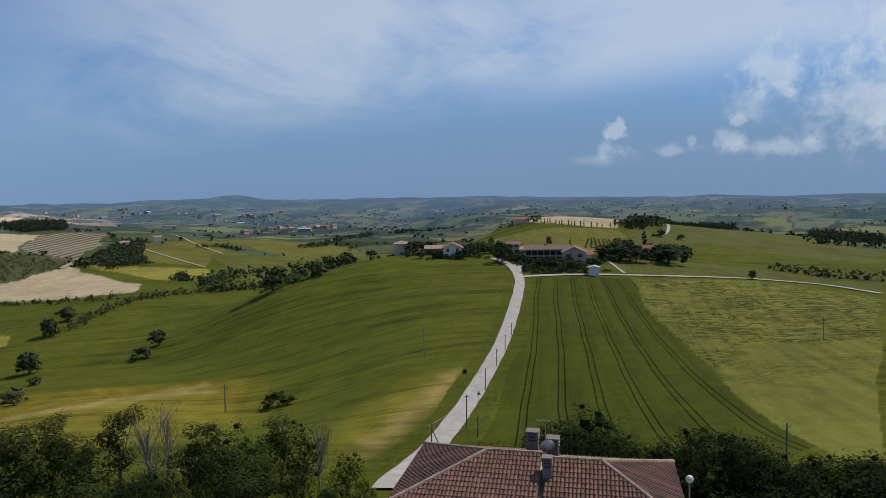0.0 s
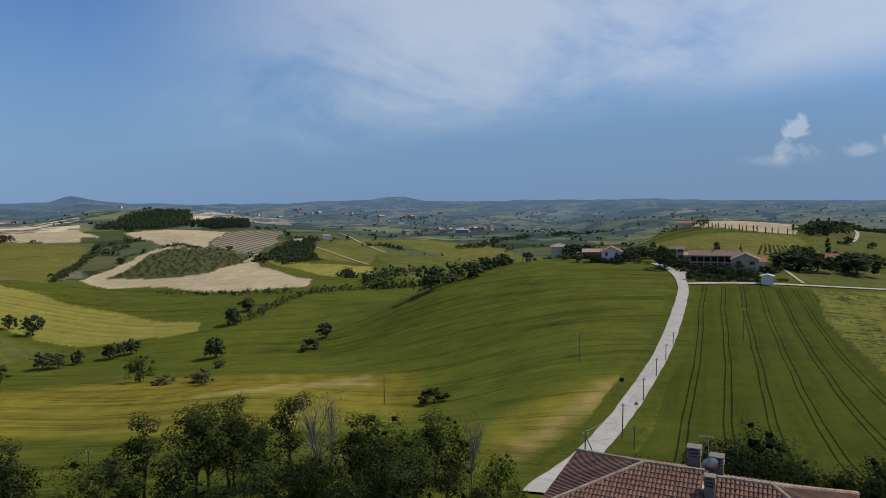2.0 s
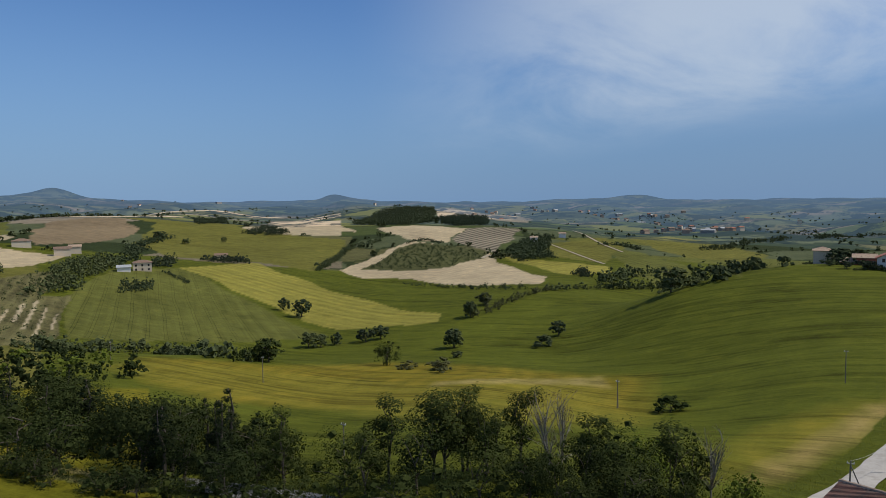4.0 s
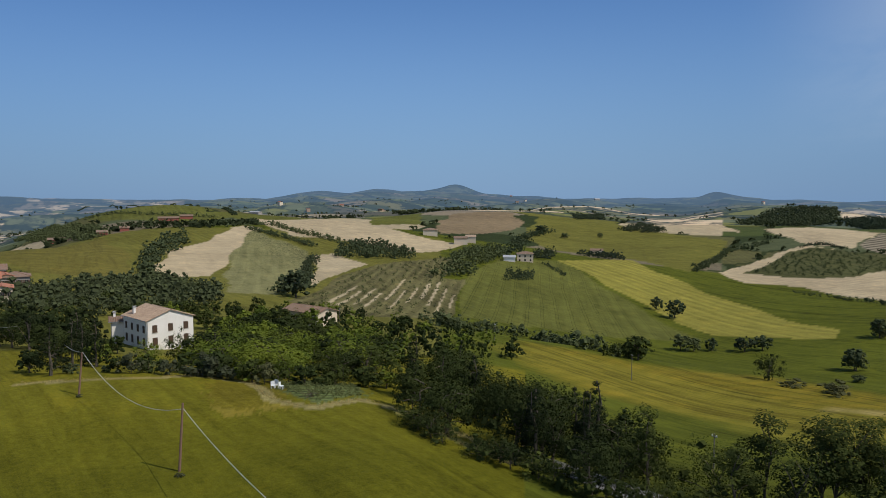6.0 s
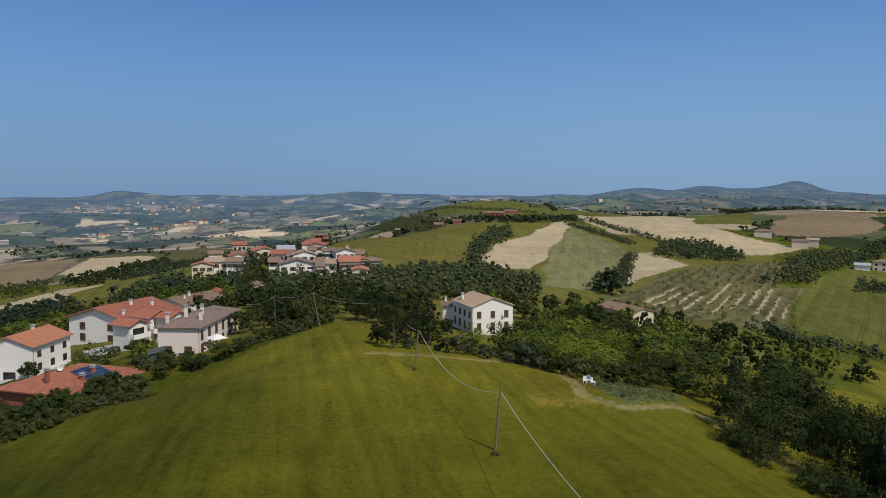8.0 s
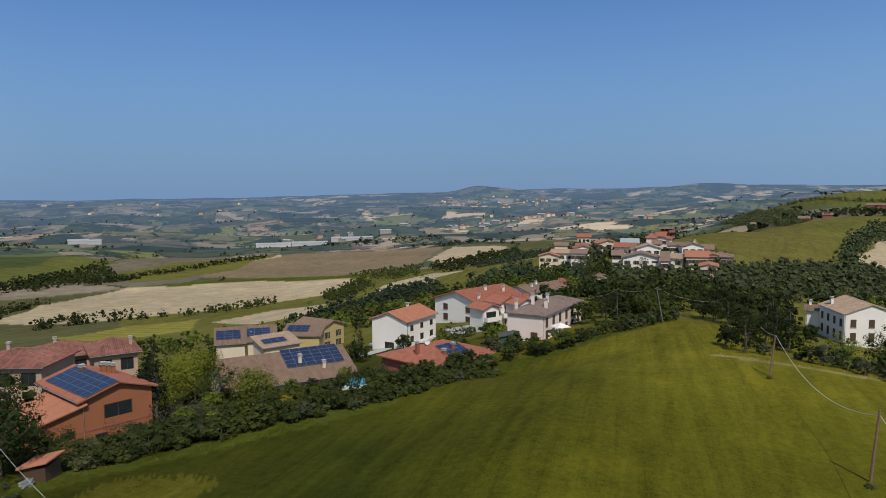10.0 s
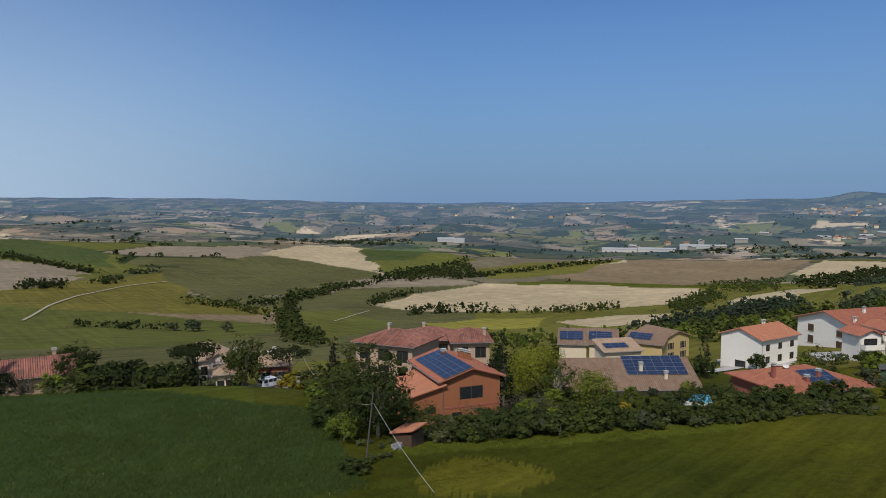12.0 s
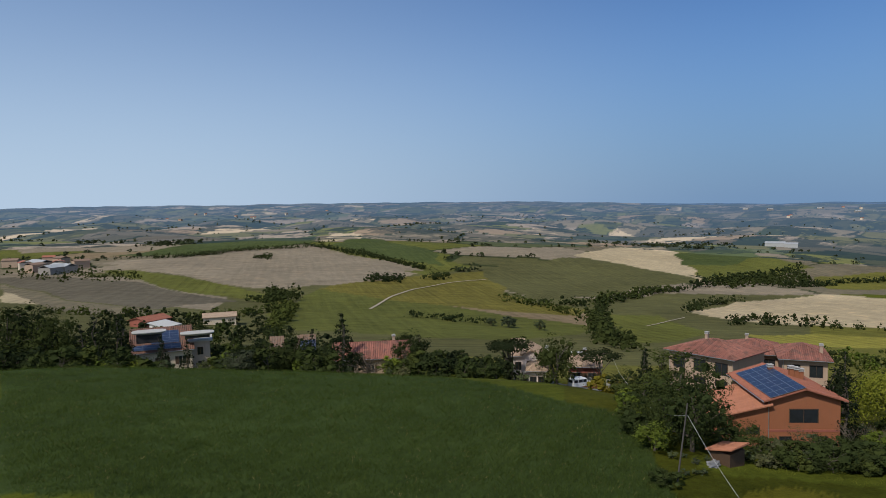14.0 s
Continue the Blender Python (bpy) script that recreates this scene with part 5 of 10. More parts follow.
def copse(poly, spacing, heights, seed, mats=("dark", "oak")):
    """A wood of full crowns that grow into each other."""
    spots = within(poly, spacing, seed)
    for k, mat in enumerate(mats):
        thicket("wood", spots[k::len(mats)], heights, LEAF[mat], "dense wood of mixed green trees", "wood", seed + k, 70, 0.126, "round")


def hedge(points, spacing, heights, seed, spread=2.0, mat="dark", label="dark green hedgerow along the field's edge"):
    thicket("hedgerow", along(points, spacing, spread, seed), heights, LEAF[mat], label, "hedge", seed)


def wood(poly, spacing, heights, seed, mat="dark", label="dense dark green wood on the hillside"):
    thicket("wood", within(poly, spacing, seed), heights, LEAF[mat], label, "wood", seed)


# ---- what grows where ----
# single trees in the wheat fields
tree("oak", -69.6, 283.8, 14.2, 1.15)
tree("oak", -105.2, 254.2, 7.8, 1.09)
tree("shrub", -104.6, 235.8, 5.4, 1.61)
tree("oak", -136.6, 226.7, 9.0, 1.09)
tree("shrub", -122.4, 205.1, 3.2, 1.38)
tree("shrub", -33.4, 136.8, 4.4, 1.49)
tree("olive", -107.1, 169.7, 4.2, 1.84)
tree("oak", -165.9, 291.4, 8.8, 0.98)
tree("olive", -173.5, 320.2, 8.2, 1.26)
tree("oak", -276.5, 278.8, 8.1, 1.03)
tree("oak", -257.1, 272.1, 11.6, 1.15)
tree("dark", -131.0, 176.6, 10.0, 1.03)
tree("olive", -117.7, 168.4, 3.5, 1.84)
tree("oak", -136.0, 226.5, 8.0, 1.09)
tree("shrub", -123.5, 207.5, 2.8, 1.15)
tree("olive", -102.0, 162.6, 4.0, 1.38)
tree("oak", -164.4, 288.8, 9.4, 0.92)
tree("dark", -282.6, 82.5, 14.3, 1.32)
tree("oak", 103.7, 320.2, 10.6, 2.18)
tree("dark", 104.2, 332.6, 9.7, 1.95)
tree("dark", 87.6, 318.0, 9.2, 1.84)
tree("oak", 77.9, 320.5, 9.2, 2.07)
tree("dark", 80.2, 314.4, 8.4, 2.18)
tree("oak", 76.4, 331.0, 6.9, 2.07)
tree("dark", 99.2, 335.4, 5.9, 2.07)
tree("oak", 126.1, 284.4, 5.2, 0.80)
tree("cypress", 115.9, 403.1, 9.3, 1.49)
tree("dark", 24.3, 285.4, 11.7, 1.09)
tree("oak", 30.7, 441.3, 4.9, 1.15)
tree("shrub", 141.0, 458.4, 6.2, 1.38)
tree("oak", 152.6, 449.1, 4.4, 1.49)
tree("shrub", -593.0, 464.1, 8.4, 1.15)
tree("oak", -627.9, 459.9, 13.0, 1.38)
tree("oak", -594.3, 513.6, 7.3, 1.15)
# trees between the road, the house and the fields
tree("oak", 12.3, 60.8, 9.2, 1.15)
tree("oak", 8.3, 57.4, 7.9, 1.10)
tree("shrub", 4.7, 59.8, 6.2, 1.30)
tree("dark", 15.1, 60.1, 6.4, 1.00)
tree("oak", 11.3, 65.0, 7.3, 1.00)
# laurel leaves carry the shade of these backlit trees in their colour
tree("laurel", 20.1, 53.3, 7.0, 1.20)
tree("laurel", 22.3, 51.4, 6.2, 1.10)
tree("laurel", 18.2, 55.1, 4.9, 1.10)
tree("laurel", 25.9, 46.2, 5.0, 1.25)
tree("laurel", 28.6, 45.8, 5.2, 1.20)
tree("laurel", 23.2, 46.5, 4.7, 1.20)
tree("laurel", 19.1, 46.2, 5.4, 1.30)
tree("shrub", 17.1, 57.5, 3.2, 1.40)
tree("shrub", 21.5, 40.7, 5.3, 1.40)
tree("shrub", 22.7, 37.7, 6.3, 1.50)
tree("tall", -32.8, 52.6, 9.0, 1.30)
tree("tall", -32.1, 55.4, 8.5, 1.20)
tree("tall", -28.9, 54.8, 6.9, 1.30)
tree("tall", -27.7, 57.7, 8.8, 1.00)
tree("bare", -24.6, 56.9, 8.7, 1.20)
tree("bare", -23.9, 58.3, 7.9, 1.00)
tree("tall", -20.6, 56.3, 7.2, 1.40)
tree("oak", -17.9, 55.2, 8.2, 1.10)
tree("light", -16.6, 57.7, 6.8, 1.00)
tree("tall", -14.6, 60.3, 7.3, 1.50)
tree("oak", -13.3, 62.6, 7.3, 0.90)
tree("bare", -11.4, 60.9, 7.2, 1.00)
tree("light", -8.8, 59.3, 5.2, 0.90)
tree("light", -6.7, 53.6, 3.7, 0.90)
tree("dark", -15.2, 49.7, 5.7, 1.30)
tree("shrub", -23.6, 50.8, 5.0, 1.30)
tree("shrub", -27.2, 49.0, 6.0, 1.20)
tree("tall", -37.0, 49.8, 8.8, 1.10)
tree("tall", -36.2, 45.3, 6.0, 1.50)
tree("tall", -33.7, 52.1, 9.0, 1.20)
tree("tall", -32.4, 55.2, 8.3, 1.20)
tree("tall", -32.7, 47.9, 6.7, 1.40)
tree("tall", -28.6, 52.8, 6.9, 1.00)
tree("shrub", -31.4, 42.7, 4.4, 1.20)
tree("shrub", -27.6, 45.2, 4.0, 1.10)
tree("laurel", 16.3, 49.4, 5.4, 1.50)
tree("laurel", 17.4, 46.9, 5.4, 1.50)
tree("laurel", 20.0, 45.8, 6.0, 1.50)
tree("laurel", 20.4, 43.4, 6.0, 1.50)
tree("laurel", 21.9, 42.7, 6.1, 1.50)
tree("laurel", 22.3, 40.2, 6.3, 1.50)
tree("laurel", 24.8, 42.3, 6.2, 1.50)
tree("laurel", 24.9, 39.9, 6.6, 1.50)
tree("laurel", 27.0, 42.1, 6.3, 1.50)
tree("laurel", 18.2, 40.1, 5.7, 1.50)
tree("laurel", 18.9, 37.5, 6.2, 1.50)
tree("laurel", 20.6, 36.6, 6.5, 1.50)
tree("laurel", 21.9, 35.8, 6.7, 1.50)
tree("laurel", 23.2, 36.2, 6.7, 1.50)
tree("laurel", 15.9, 41.0, 5.6, 1.50)
# dark belt of trees beside the lane
grove([(-70.7, 33.0), (-62.4, 36.0), (-53.4, 38.8), (-47.5, 39.9), (-62.8, 52.7), (-74.4, 54.1), (-98.0, 54.3), (-90.6, 42.3)], 5.5, ["dark", "oak", "dark", "tall", "conifer"], (6.5, 10.5), "trees of the dark belt", 101, (0.9, 1.25))
grove([(-46.0, 38.6), (-42.4, 42.4), (-37.8, 46.6), (-44.1, 54.4), (-52.3, 52.3), (-61.3, 51.4)], 5.0, ["dark", "oak", "shrub", "dark"], (4.5, 7.0), "trees of the dark belt", 102, (0.9, 1.25))
tree("conifer", -50.6, 42.3, 8.3, 0.90)
tree("tall", -45.4, 45.1, 8.0, 1.00)
tree("conifer", -83.0, 39.7, 7.9, 0.90)
tree("dark", -87.6, 48.2, 8.8, 1.00)
tree("oak", -74.0, 47.7, 8.0, 1.20)
tree("conifer", -50.6, 42.4, 8.4, 1.10)
tree("conifer", -82.8, 40.1, 8.8, 1.00)
tree("oak", -182.7, 52.2, 8.8, 1.10)
tree("light", -186.0, 58.5, 7.5, 1.10)
tree("dark", -183.6, 48.7, 8.4, 1.20)
tree("oak", -172.4, 51.6, 6.7, 1.20)
tree("olive", -59.9, 7.5, 0.5, 1.60)
tree("olive", -87.6, 0.6, 0.5, 1.60)
thicket("garden_greens", within([(-87.6, 22.6), (-97.0, 28.6), (-89.4, 34.8), (-81.3, 31.6), (-77.0, 25.2)], 1.0, 220), (0.35, 1.0), LEAF["garden"], "grey-green overgrown vegetable garden beside the field", "garden", 221, 40, 0.16)
tree("dry", -80.0, 25.0, 1.5, 1.9)
# grove of light green trees behind the field
grove([(-95.7, 40.6), (-92.7, 31.9), (-96.8, 20.6), (-106.7, 16.9), (-147.7, 26.0), (-170, 42), (-155, 56), (-123.3, 54.9)], 5.6, ["light", "light", "oak", "light", "light", "dark"], (5.5, 8.0), "trees of the grove", 103, (1.15, 1.6))
copse([(-98.9, 52.6), (-126.1, 56.1), (-162, 59), (-180, 45), (-243, 60), (-223, 90), (-182, 105), (-141, 95)], 9.0, (4.5, 7.5), 104, ("oak", "dark", "light"))
grove([(-108.6, 17.2), (-115.7, 8.1), (-134.9, 4.7), (-141.7, 9.9), (-138.6, 19.5), (-147.7, 26.0), (-172, 33), (-183, 26), (-188, 7), (-215, 8), (-227, 40), (-233, 58), (-175, 44)], 9.0, ["oak", "dark", "light", "oak"], (5.0, 7.5), "trees round the farmhouse", 105, (0.9, 1.25))
# dark wood below the village
grove([(-111.9, 3.9), (-108.0, -1.9), (-149.8, -7.9), (-157, -14), (-146.2, -33.7), (-151, -46), (-164, -50), (-173, -24), (-170, 0), (-149.9, 5.2)], 7.5, ["dark", "oak", "dark", "conifer", "pine"], (6.0, 8.5), "trees of the dark wood", 106, (0.9, 1.25))
copse([(-165, 6), (-174, -24), (-166, -51), (-196, -60), (-213, -30), (-210, 4)], 7.0, (6.0, 8.5), 107, ("dark", "oak", "needle"))
copse([(-215, 8), (-218, -31), (-201, -61), (-222, -77), (-243, -34), (-254, 27), (-231, 41)], 9.0, (4.0, 6.0), 108, ("dark", "oak"))
copse([(-262, -5), (-260, -32), (-263, -61), (-288, -83), (-325, -57), (-330, -17), (-290, 0)], 11.0, (3.5, 6.0), 109, ("oak", "dark"))
tree("conifer", -103.0, -2.5, 6.8, 1.30)
tree("dark", -107.9, -5.1, 3.9, 1.10)
tree("shrub", -104.0, 0.0, 1.8, 1.30)
tree("shrub", -103.9, 4.1, 1.5, 1.20)
tree("light", -120.0, 3.4, 4.6, 1.10)
tree("oak", -126.9, 16.4, 7.5, 0.80)
tree("light", -123.6, 18.6, 6.5, 1.20)
tree("light", -128.0, 22.4, 7.8, 1.20)
tree("shrub", -105.5, 9.8, 1.9, 1.30)
tree("shrub", -107.8, 7.3, 1.6, 1.30)
tree("oak", -130.0, -1.5, 5.4, 1.20)
tree("dark", -114.9, 26.9, 7.8, 1.30)
tree_line([(-103.0, 1.8), (-100.4, 10.6), (-95.2, 18.5), (-91.8, 24.6)], 3.2, ["shrub", "oak", "olive", "shrub"], (2.2, 4.0), "bushes along the field edge", 110, 1.5, (0.9, 1.3))
tree_line([(-90.6, 42.3), (-89.9, 36.3), (-90.3, 31.1), (-92.2, 24.7), (-94.9, 20.2), (-103.0, 14.5)], 2.1, ["shrub", "light", "shrub", "oak"], (2.8, 4.6), "bushes along the field edge", 111, 1.0, (1.0, 1.4))
tree_line([(-68.4, 31.9), (-60.2, 34.8), (-51.4, 37.3), (-45.6, 38.2), (-40.7, 40.7), (-37.0, 44.0)], 2.0, ["shrub", "dark", "shrub", "oak"], (2.4, 4.0), "bushes along the lane", 112, 1.0, (1.0, 1.4))
tree("oak", -149.8, 7.9, 4.7, 0.90)
tree("shrub", -151.9, 6.4, 3.7, 1.20)
tree("oak", -77.2, -72.6, 8.0, 0.90)
# trees between the village houses
wood([(-246, -33), (-275, -12), (-338, 23), (-345, 35), (-299, 55), (-245, 45), (-222, 12), (-218, -9), (-227, -29)], 5.5, (5.0, 8.0), 113, "dark")
wood([(-265, -64), (-263, -55), (-246, -33), (-221, -30), (-222, -46), (-236, -60)], 6.0, (5.0, 8.0), 114, "oak")
wood([(-274, -3), (-338, 34), (-285, 50), (-257, 43), (-247, 13)], 9.0, (5.0, 7.0), 115, "oak")
tree("oak", -293.6, -61.7, 4.0, 0.80)
tree("dark", -273.5, -60.1, 7.5, 0.80)
tree("oak", -282.6, -65.2, 7.2, 0.80)
tree("dark", -249.3, -53.6, 5.4, 0.90)
tree("dark", -238.5, -56.2, 5.7, 1.00)
tree("dark", -240.0, -49.1, 3.8, 1.40)
tree("oak", -340.8, -53.9, 6.5, 1.20)
tree("dark", -296.5, -45.7, 6.3, 1.10)
tree("dark", -297.6, -37.9, 4.7, 1.40)
tree("dark", -302.9, -35.4, 3.2, 1.30)
tree("oak", -297.3, -40.5, 3.1, 1.10)
tree("oak", -283.4, -30.1, 1.6, 1.30)
tree("oak", -278.2, -31.9, 1.9, 1.60)
tree("light", -265.9, -33.1, 2.0, 1.30)
tree("oak", -254.0, -45.3, 3.6, 1.10)
tree("oak", -251.3, -48.9, 3.9, 1.20)
tree("tall", -252.8, -40.4, 6.2, 1.20)
tree("oak", -252.2, -37.5, 4.2, 1.30)
tree("dark", -270.7, -26.8, 1.8, 1.40)
tree("oak", -269.6, -15.5, 3.4, 1.20)
tree("dark", -274.8, -11.5, 4.4, 1.50)
tree("oak", -241.6, -40.5, 3.5, 1.40)
tree("oak", -247.8, -33.2, 2.7, 1.40)
tree("dark", -225.7, -53.6, 4.4, 1.40)
tree("dark", -217.9, -42.5, 2.8, 1.40)
tree("oak", -221.6, -38.8, 3.2, 1.40)
tree("dark", -222.5, -33.2, 3.4, 1.40)
tree("dark", -207.6, -43.0, 3.4, 1.30)
tree("oak", -199.8, -46.1, 3.2, 1.30)
# hedge and gardens between the field and the houses
tree_line([(-143.7, -17.4), (-119.5, -22.5), (-109.8, -29.0), (-104.8, -40.0), (-68.2, -41.1), (-53.5, -49.6), (-42.8, -54.9), (-36.6, -55.2)], 1.9, ["shrub", "shrub", "dark", "shrub", "oak", "shrub", "shrub", "olive"], (2.0, 3.4), "bushes along the field edge", 116, 1.8, (1.0, 1.5))
tree_line([(-30.6, -52.6), (-37.0, -54.0), (-45.0, -52.6), (-52.8, -49.0), (-60.8, -44.0), (-66.0, -40.0), (-74.0, -36.5), (-79.5, -33.5)], 1.3, ["shrub", "olive", "shrub", "dark", "shrub", "oak"], (1.1, 2.3), "bushes along the field edge", 224, 0.9, (1.0, 1.5))
tree_line([(-27.0, -47.6), (-29.8, -49.2), (-32.6, -50.4)], 1.2, ["shrub", "dark", "shrub", "light"], (0.9, 1.8), "bushes along the field edge", 231, 0.6, (1.1, 1.5))
tree_line([(-30.2, -54.2), (-31.6, -59.8), (-34.0, -65.7), (-38.0, -76.0)], 1.5, ["shrub", "light", "oak"], (2.0, 3.4), "bushes along the field edge", 232, 0.6, (1.0, 1.4))
grove([(-38.5, -51.6), (-42.0, -51.4), (-48.5, -49.6), (-56.0, -46.0), (-63.0, -63.0), (-51.0, -60.5), (-43.0, -58.8)], 2.3, ["shrub", "shrub", "dark", "shrub", "light", "shrub", "dark", "olive"], (1.1, 2.0), "bushes before the orange house", 233, (1.1, 1.6))
tree("oak", -34.6, -55.6, 9.4, 0.95)
tree("oak", -33.0, -57.5, 7.0, 0.85)
tree("conifer", -57.7, 49.7, 8.9, 1.25)
tree("conifer", -60.2, 52.2, 6.7, 1.3)
tree("dark", -56.2, 52.7, 7.0, 1.1)
tree("dark", 8.0, 46.3, 10.4, 0.80, 0.0, "dark trees behind the near house")
tree("laurel", 9.9, 47.0, 10.3, 0.85, 0.0, "dark trees behind the near house")
tree("dark", 11.3, 45.6, 9.2, 0.80, 0.0, "dark trees behind the near house")
tree("laurel", 14.9, 44.6, 8.2, 0.90, 0.0, "dark trees behind the near house")
tree("dark", 16.8, 44.9, 8.6, 0.90, 0.0, "dark trees behind the near house")
tree("laurel", 18.6, 44.3, 8.4, 0.90, 0.0, "dark trees behind the near house")
tree("dark", 19.8, 42.6, 8.1, 0.90, 0.0, "dark trees behind the near house")
tree("dark", 21.5, 40.7, 7.5, 0.90, 0.0, "dark trees behind the near house")
tree("laurel", 23.4, 40.8, 7.6, 0.90, 0.0, "dark trees behind the near house")
tree("dark", 24.3, 39.0, 7.9, 0.95, 0.0, "dark trees behind the near house")
tree("dark", 25.6, 38.2, 8.1, 0.95, 0.0, "dark trees behind the near house")
tree("pine", -37.2, -118.3, 8.2, 1.10, 0.0, "garden trees beyond the crop")
tree("dark", -45.1, -115.5, 10.7, 0.80, 0.0, "garden trees beyond the crop")
tree("dark", -19.4, -122.5, 8.4, 0.90, 0.0, "garden trees beyond the crop")
tree("dark", 0.0, -124.0, 8.7, 1.00, 0.0, "garden trees beyond the crop")
tree("conifer", -2.9, -120.0, 7.7, 0.90, 0.0, "garden trees beyond the crop")
tree("dark", -20.8, 49.8, 5.9, 0.80, 0.0, "trees of the dark belt")
tree("laurel", -19.3, 52.6, 6.2, 0.85, 0.0, "trees of the dark belt")
tree("dark", -17.7, 54.2, 6.2, 0.85, 0.0, "trees of the dark belt")
tree("laurel", -14.5, 53.1, 5.4, 0.80, 0.0, "trees of the dark belt")
tree("dark", -12.4, 54.6, 5.3, 0.80, 0.0, "trees of the dark belt")
tree("oak", -8.6, 51.3, 4.1, 0.80, 0.0, "trees of the dark belt")
tree("dark", -22.7, 49.0, 5.5, 0.85, 0.0, "trees of the dark belt")
tree("dark", -14.3, 47.9, 4.7, 0.90, 0.0, "trees of the dark belt")
tree("dark", -18.2, 46.6, 4.8, 0.90, 0.0, "trees of the dark belt")
wood([(62, -250), (43.4, -236), (31.3, -241), (9.4, -246), (6, -300), (19.8, -335), (37.1, -325), (67.8, -345), (86, -338)], 9.5, (3.0, 6.0), 240, "laurel", "dark trees among the farm buildings in the hollow")
# dark garden trees beyond the crop
tree("laurel", 46.2, -127.9, 16.1, 0.80, 0.0, "garden trees beyond the crop")
tree("laurel", 44.3, -130.7, 15.3, 0.88, 0.0, "garden trees beyond the crop")
tree("dark", 40.5, -126.7, 13.8, 0.88, 0.0, "garden trees beyond the crop")
tree("dark", 36.4, -120.6, 9.8, 1.20, 0.0, "garden trees beyond the crop")
tree("conifer", 34.7, -125.3, 10.2, 1.00, 0.0, "garden trees beyond the crop")
tree("laurel", 32.7, -126.8, 10.4, 0.80, 0.0, "garden trees beyond the crop")
tree("conifer", 30.0, -129.6, 10.8, 1.10, 0.0, "garden trees beyond the crop")
tree("light", 28.1, -113.6, 6.1, 1.30, 0.0, "garden trees beyond the crop")
tree("light", 26.1, -114.1, 5.5, 1.30, 0.0, "garden trees beyond the crop")
tree("shrub", 23.8, -113.5, 4.6, 1.50, 0.0, "garden trees beyond the crop")
tree("conifer", 20.7, -117.2, 7.5, 0.90, 0.0, "garden trees beyond the crop")
tree("conifer", 17.1, -118.8, 7.0, 0.90, 0.0, "garden trees beyond the crop")
tree("shrub", 13.1, -115.3, 4.0, 1.50, 0.0, "garden trees beyond the crop")
tree("light", 10.9, -117.5, 4.9, 1.10, 0.0, "garden trees beyond the crop")
tree("laurel", 7.9, -123.7, 6.9, 0.90, 0.0, "garden trees beyond the crop")
tree("cypress", 6.5, -129.8, 9.1, 1.20, 0.0, "garden trees beyond the crop")
tree("dark", 3.9, -121.9, 5.8, 1.00, 0.0, "garden trees beyond the crop")
tree("cypress", 0.6, -131.0, 9.5, 1.40, 0.0, "garden trees beyond the crop")
tree("light", -1.2, -118.0, 3.7, 1.20, 0.0, "garden trees beyond the crop")
tree("shrub", -3.7, -117.9, 3.3, 1.50, 0.0, "garden trees beyond the crop")
tree("conifer", -8.6, -127.7, 11.0, 0.70, 0.0, "garden trees beyond the crop")
tree("dry", -12.2, -119.4, 6.6, 1.20, 0.0, "garden trees beyond the crop")
tree("dark", -9.8, -119.6, 5.2, 1.00, 0.0, "garden trees beyond the crop")
tree("light", -15.5, -115.0, 4.0, 1.30, 0.0, "garden trees beyond the crop")
tree("laurel", -21.4, -132.3, 9.3, 1.00, 0.0, "garden trees beyond the crop")
tree("shrub", -21.3, -118.1, 5.3, 1.40, 0.0, "garden trees beyond the crop")
tree("shrub", -17.5, -114.7, 3.8, 1.50, 0.0, "garden trees beyond the crop")
tree("laurel", 40.5, -115.1, 10.1, 1.20, 0.0, "garden trees beyond the crop")
tree("dark", 43.2, -116.2, 10.8, 1.10, 0.0, "garden trees beyond the crop")
tree("dark", 37.9, -113.9, 8.7, 1.20, 0.0, "garden trees beyond the crop")
tree("conifer", -64.3, -72.7, 9.1, 1.10)
tree("conifer", -63.9, -70.3, 8.2, 1.10)
tree("conifer", -52.0, -96.9, 7.4, 0.90)
tree("conifer", -55.5, -97.3, 7.3, 0.80)
tree("dry", -57.4, -61.3, 5.6, 1.10)
tree("shrub", -51.4, -53.2, 3.4, 1.40)
tree("shrub", -48.6, -53.1, 2.9, 1.50)
tree_line([(-112.3, -42.8), (-75.1, -45.3), (-59.4, -55.0), (-47.7, -61.2), (-41.0, -61.9)], 3.2, ["shrub", "olive", "light", "shrub", "oak", "dark"], (2.5, 4.2), "garden bushes", 117, 3.0, (0.9, 1.3))
tree("oak", -37.0, -60.6, 9.8, 1.05)
tree("oak", -41.8, -63.5, 5.9, 0.90)
tree("tall", -36.0, -63.5, 8.3, 1.50)
tree("oak", -36.3, -62.2, 3.9, 1.00)
tree("shrub", -40.9, -61.6, 1.5, 1.40)
tree("shrub", -37.1, -61.7, 1.5, 1.30)
tree("willow", -77.9, -77.6, 10.5, 1.10)
tree("willow", -69.9, -59.8, 6.5, 1.20)
tree("dry", -64.4, -65.7, 3.9, 1.20)
tree("conifer", -79.3, -87.4, 9.8, 0.90)
tree("dark", -83.3, -89.2, 8.1, 0.90)
tree("oak", -83.1, -48.0, 3.0, 1.30)
tree("oak", -86.2, -44.4, 2.7, 1.30)
tree("dark", -80.8, -44.1, 2.1, 1.40)
tree("shrub", -75.9, -51.9, 1.6, 1.40)
tree("shrub", -91.4, -40.6, 3.9, 1.50)
tree("shrub", -94.4, -38.5, 4.2, 1.30)
tree("conifer", -118.7, -74.2, 8.6, 0.80)
tree("conifer", -53.2, -98.6, 8.2, 0.90)
tree("oak", -229.2, -51.8, 11.7, 0.70)
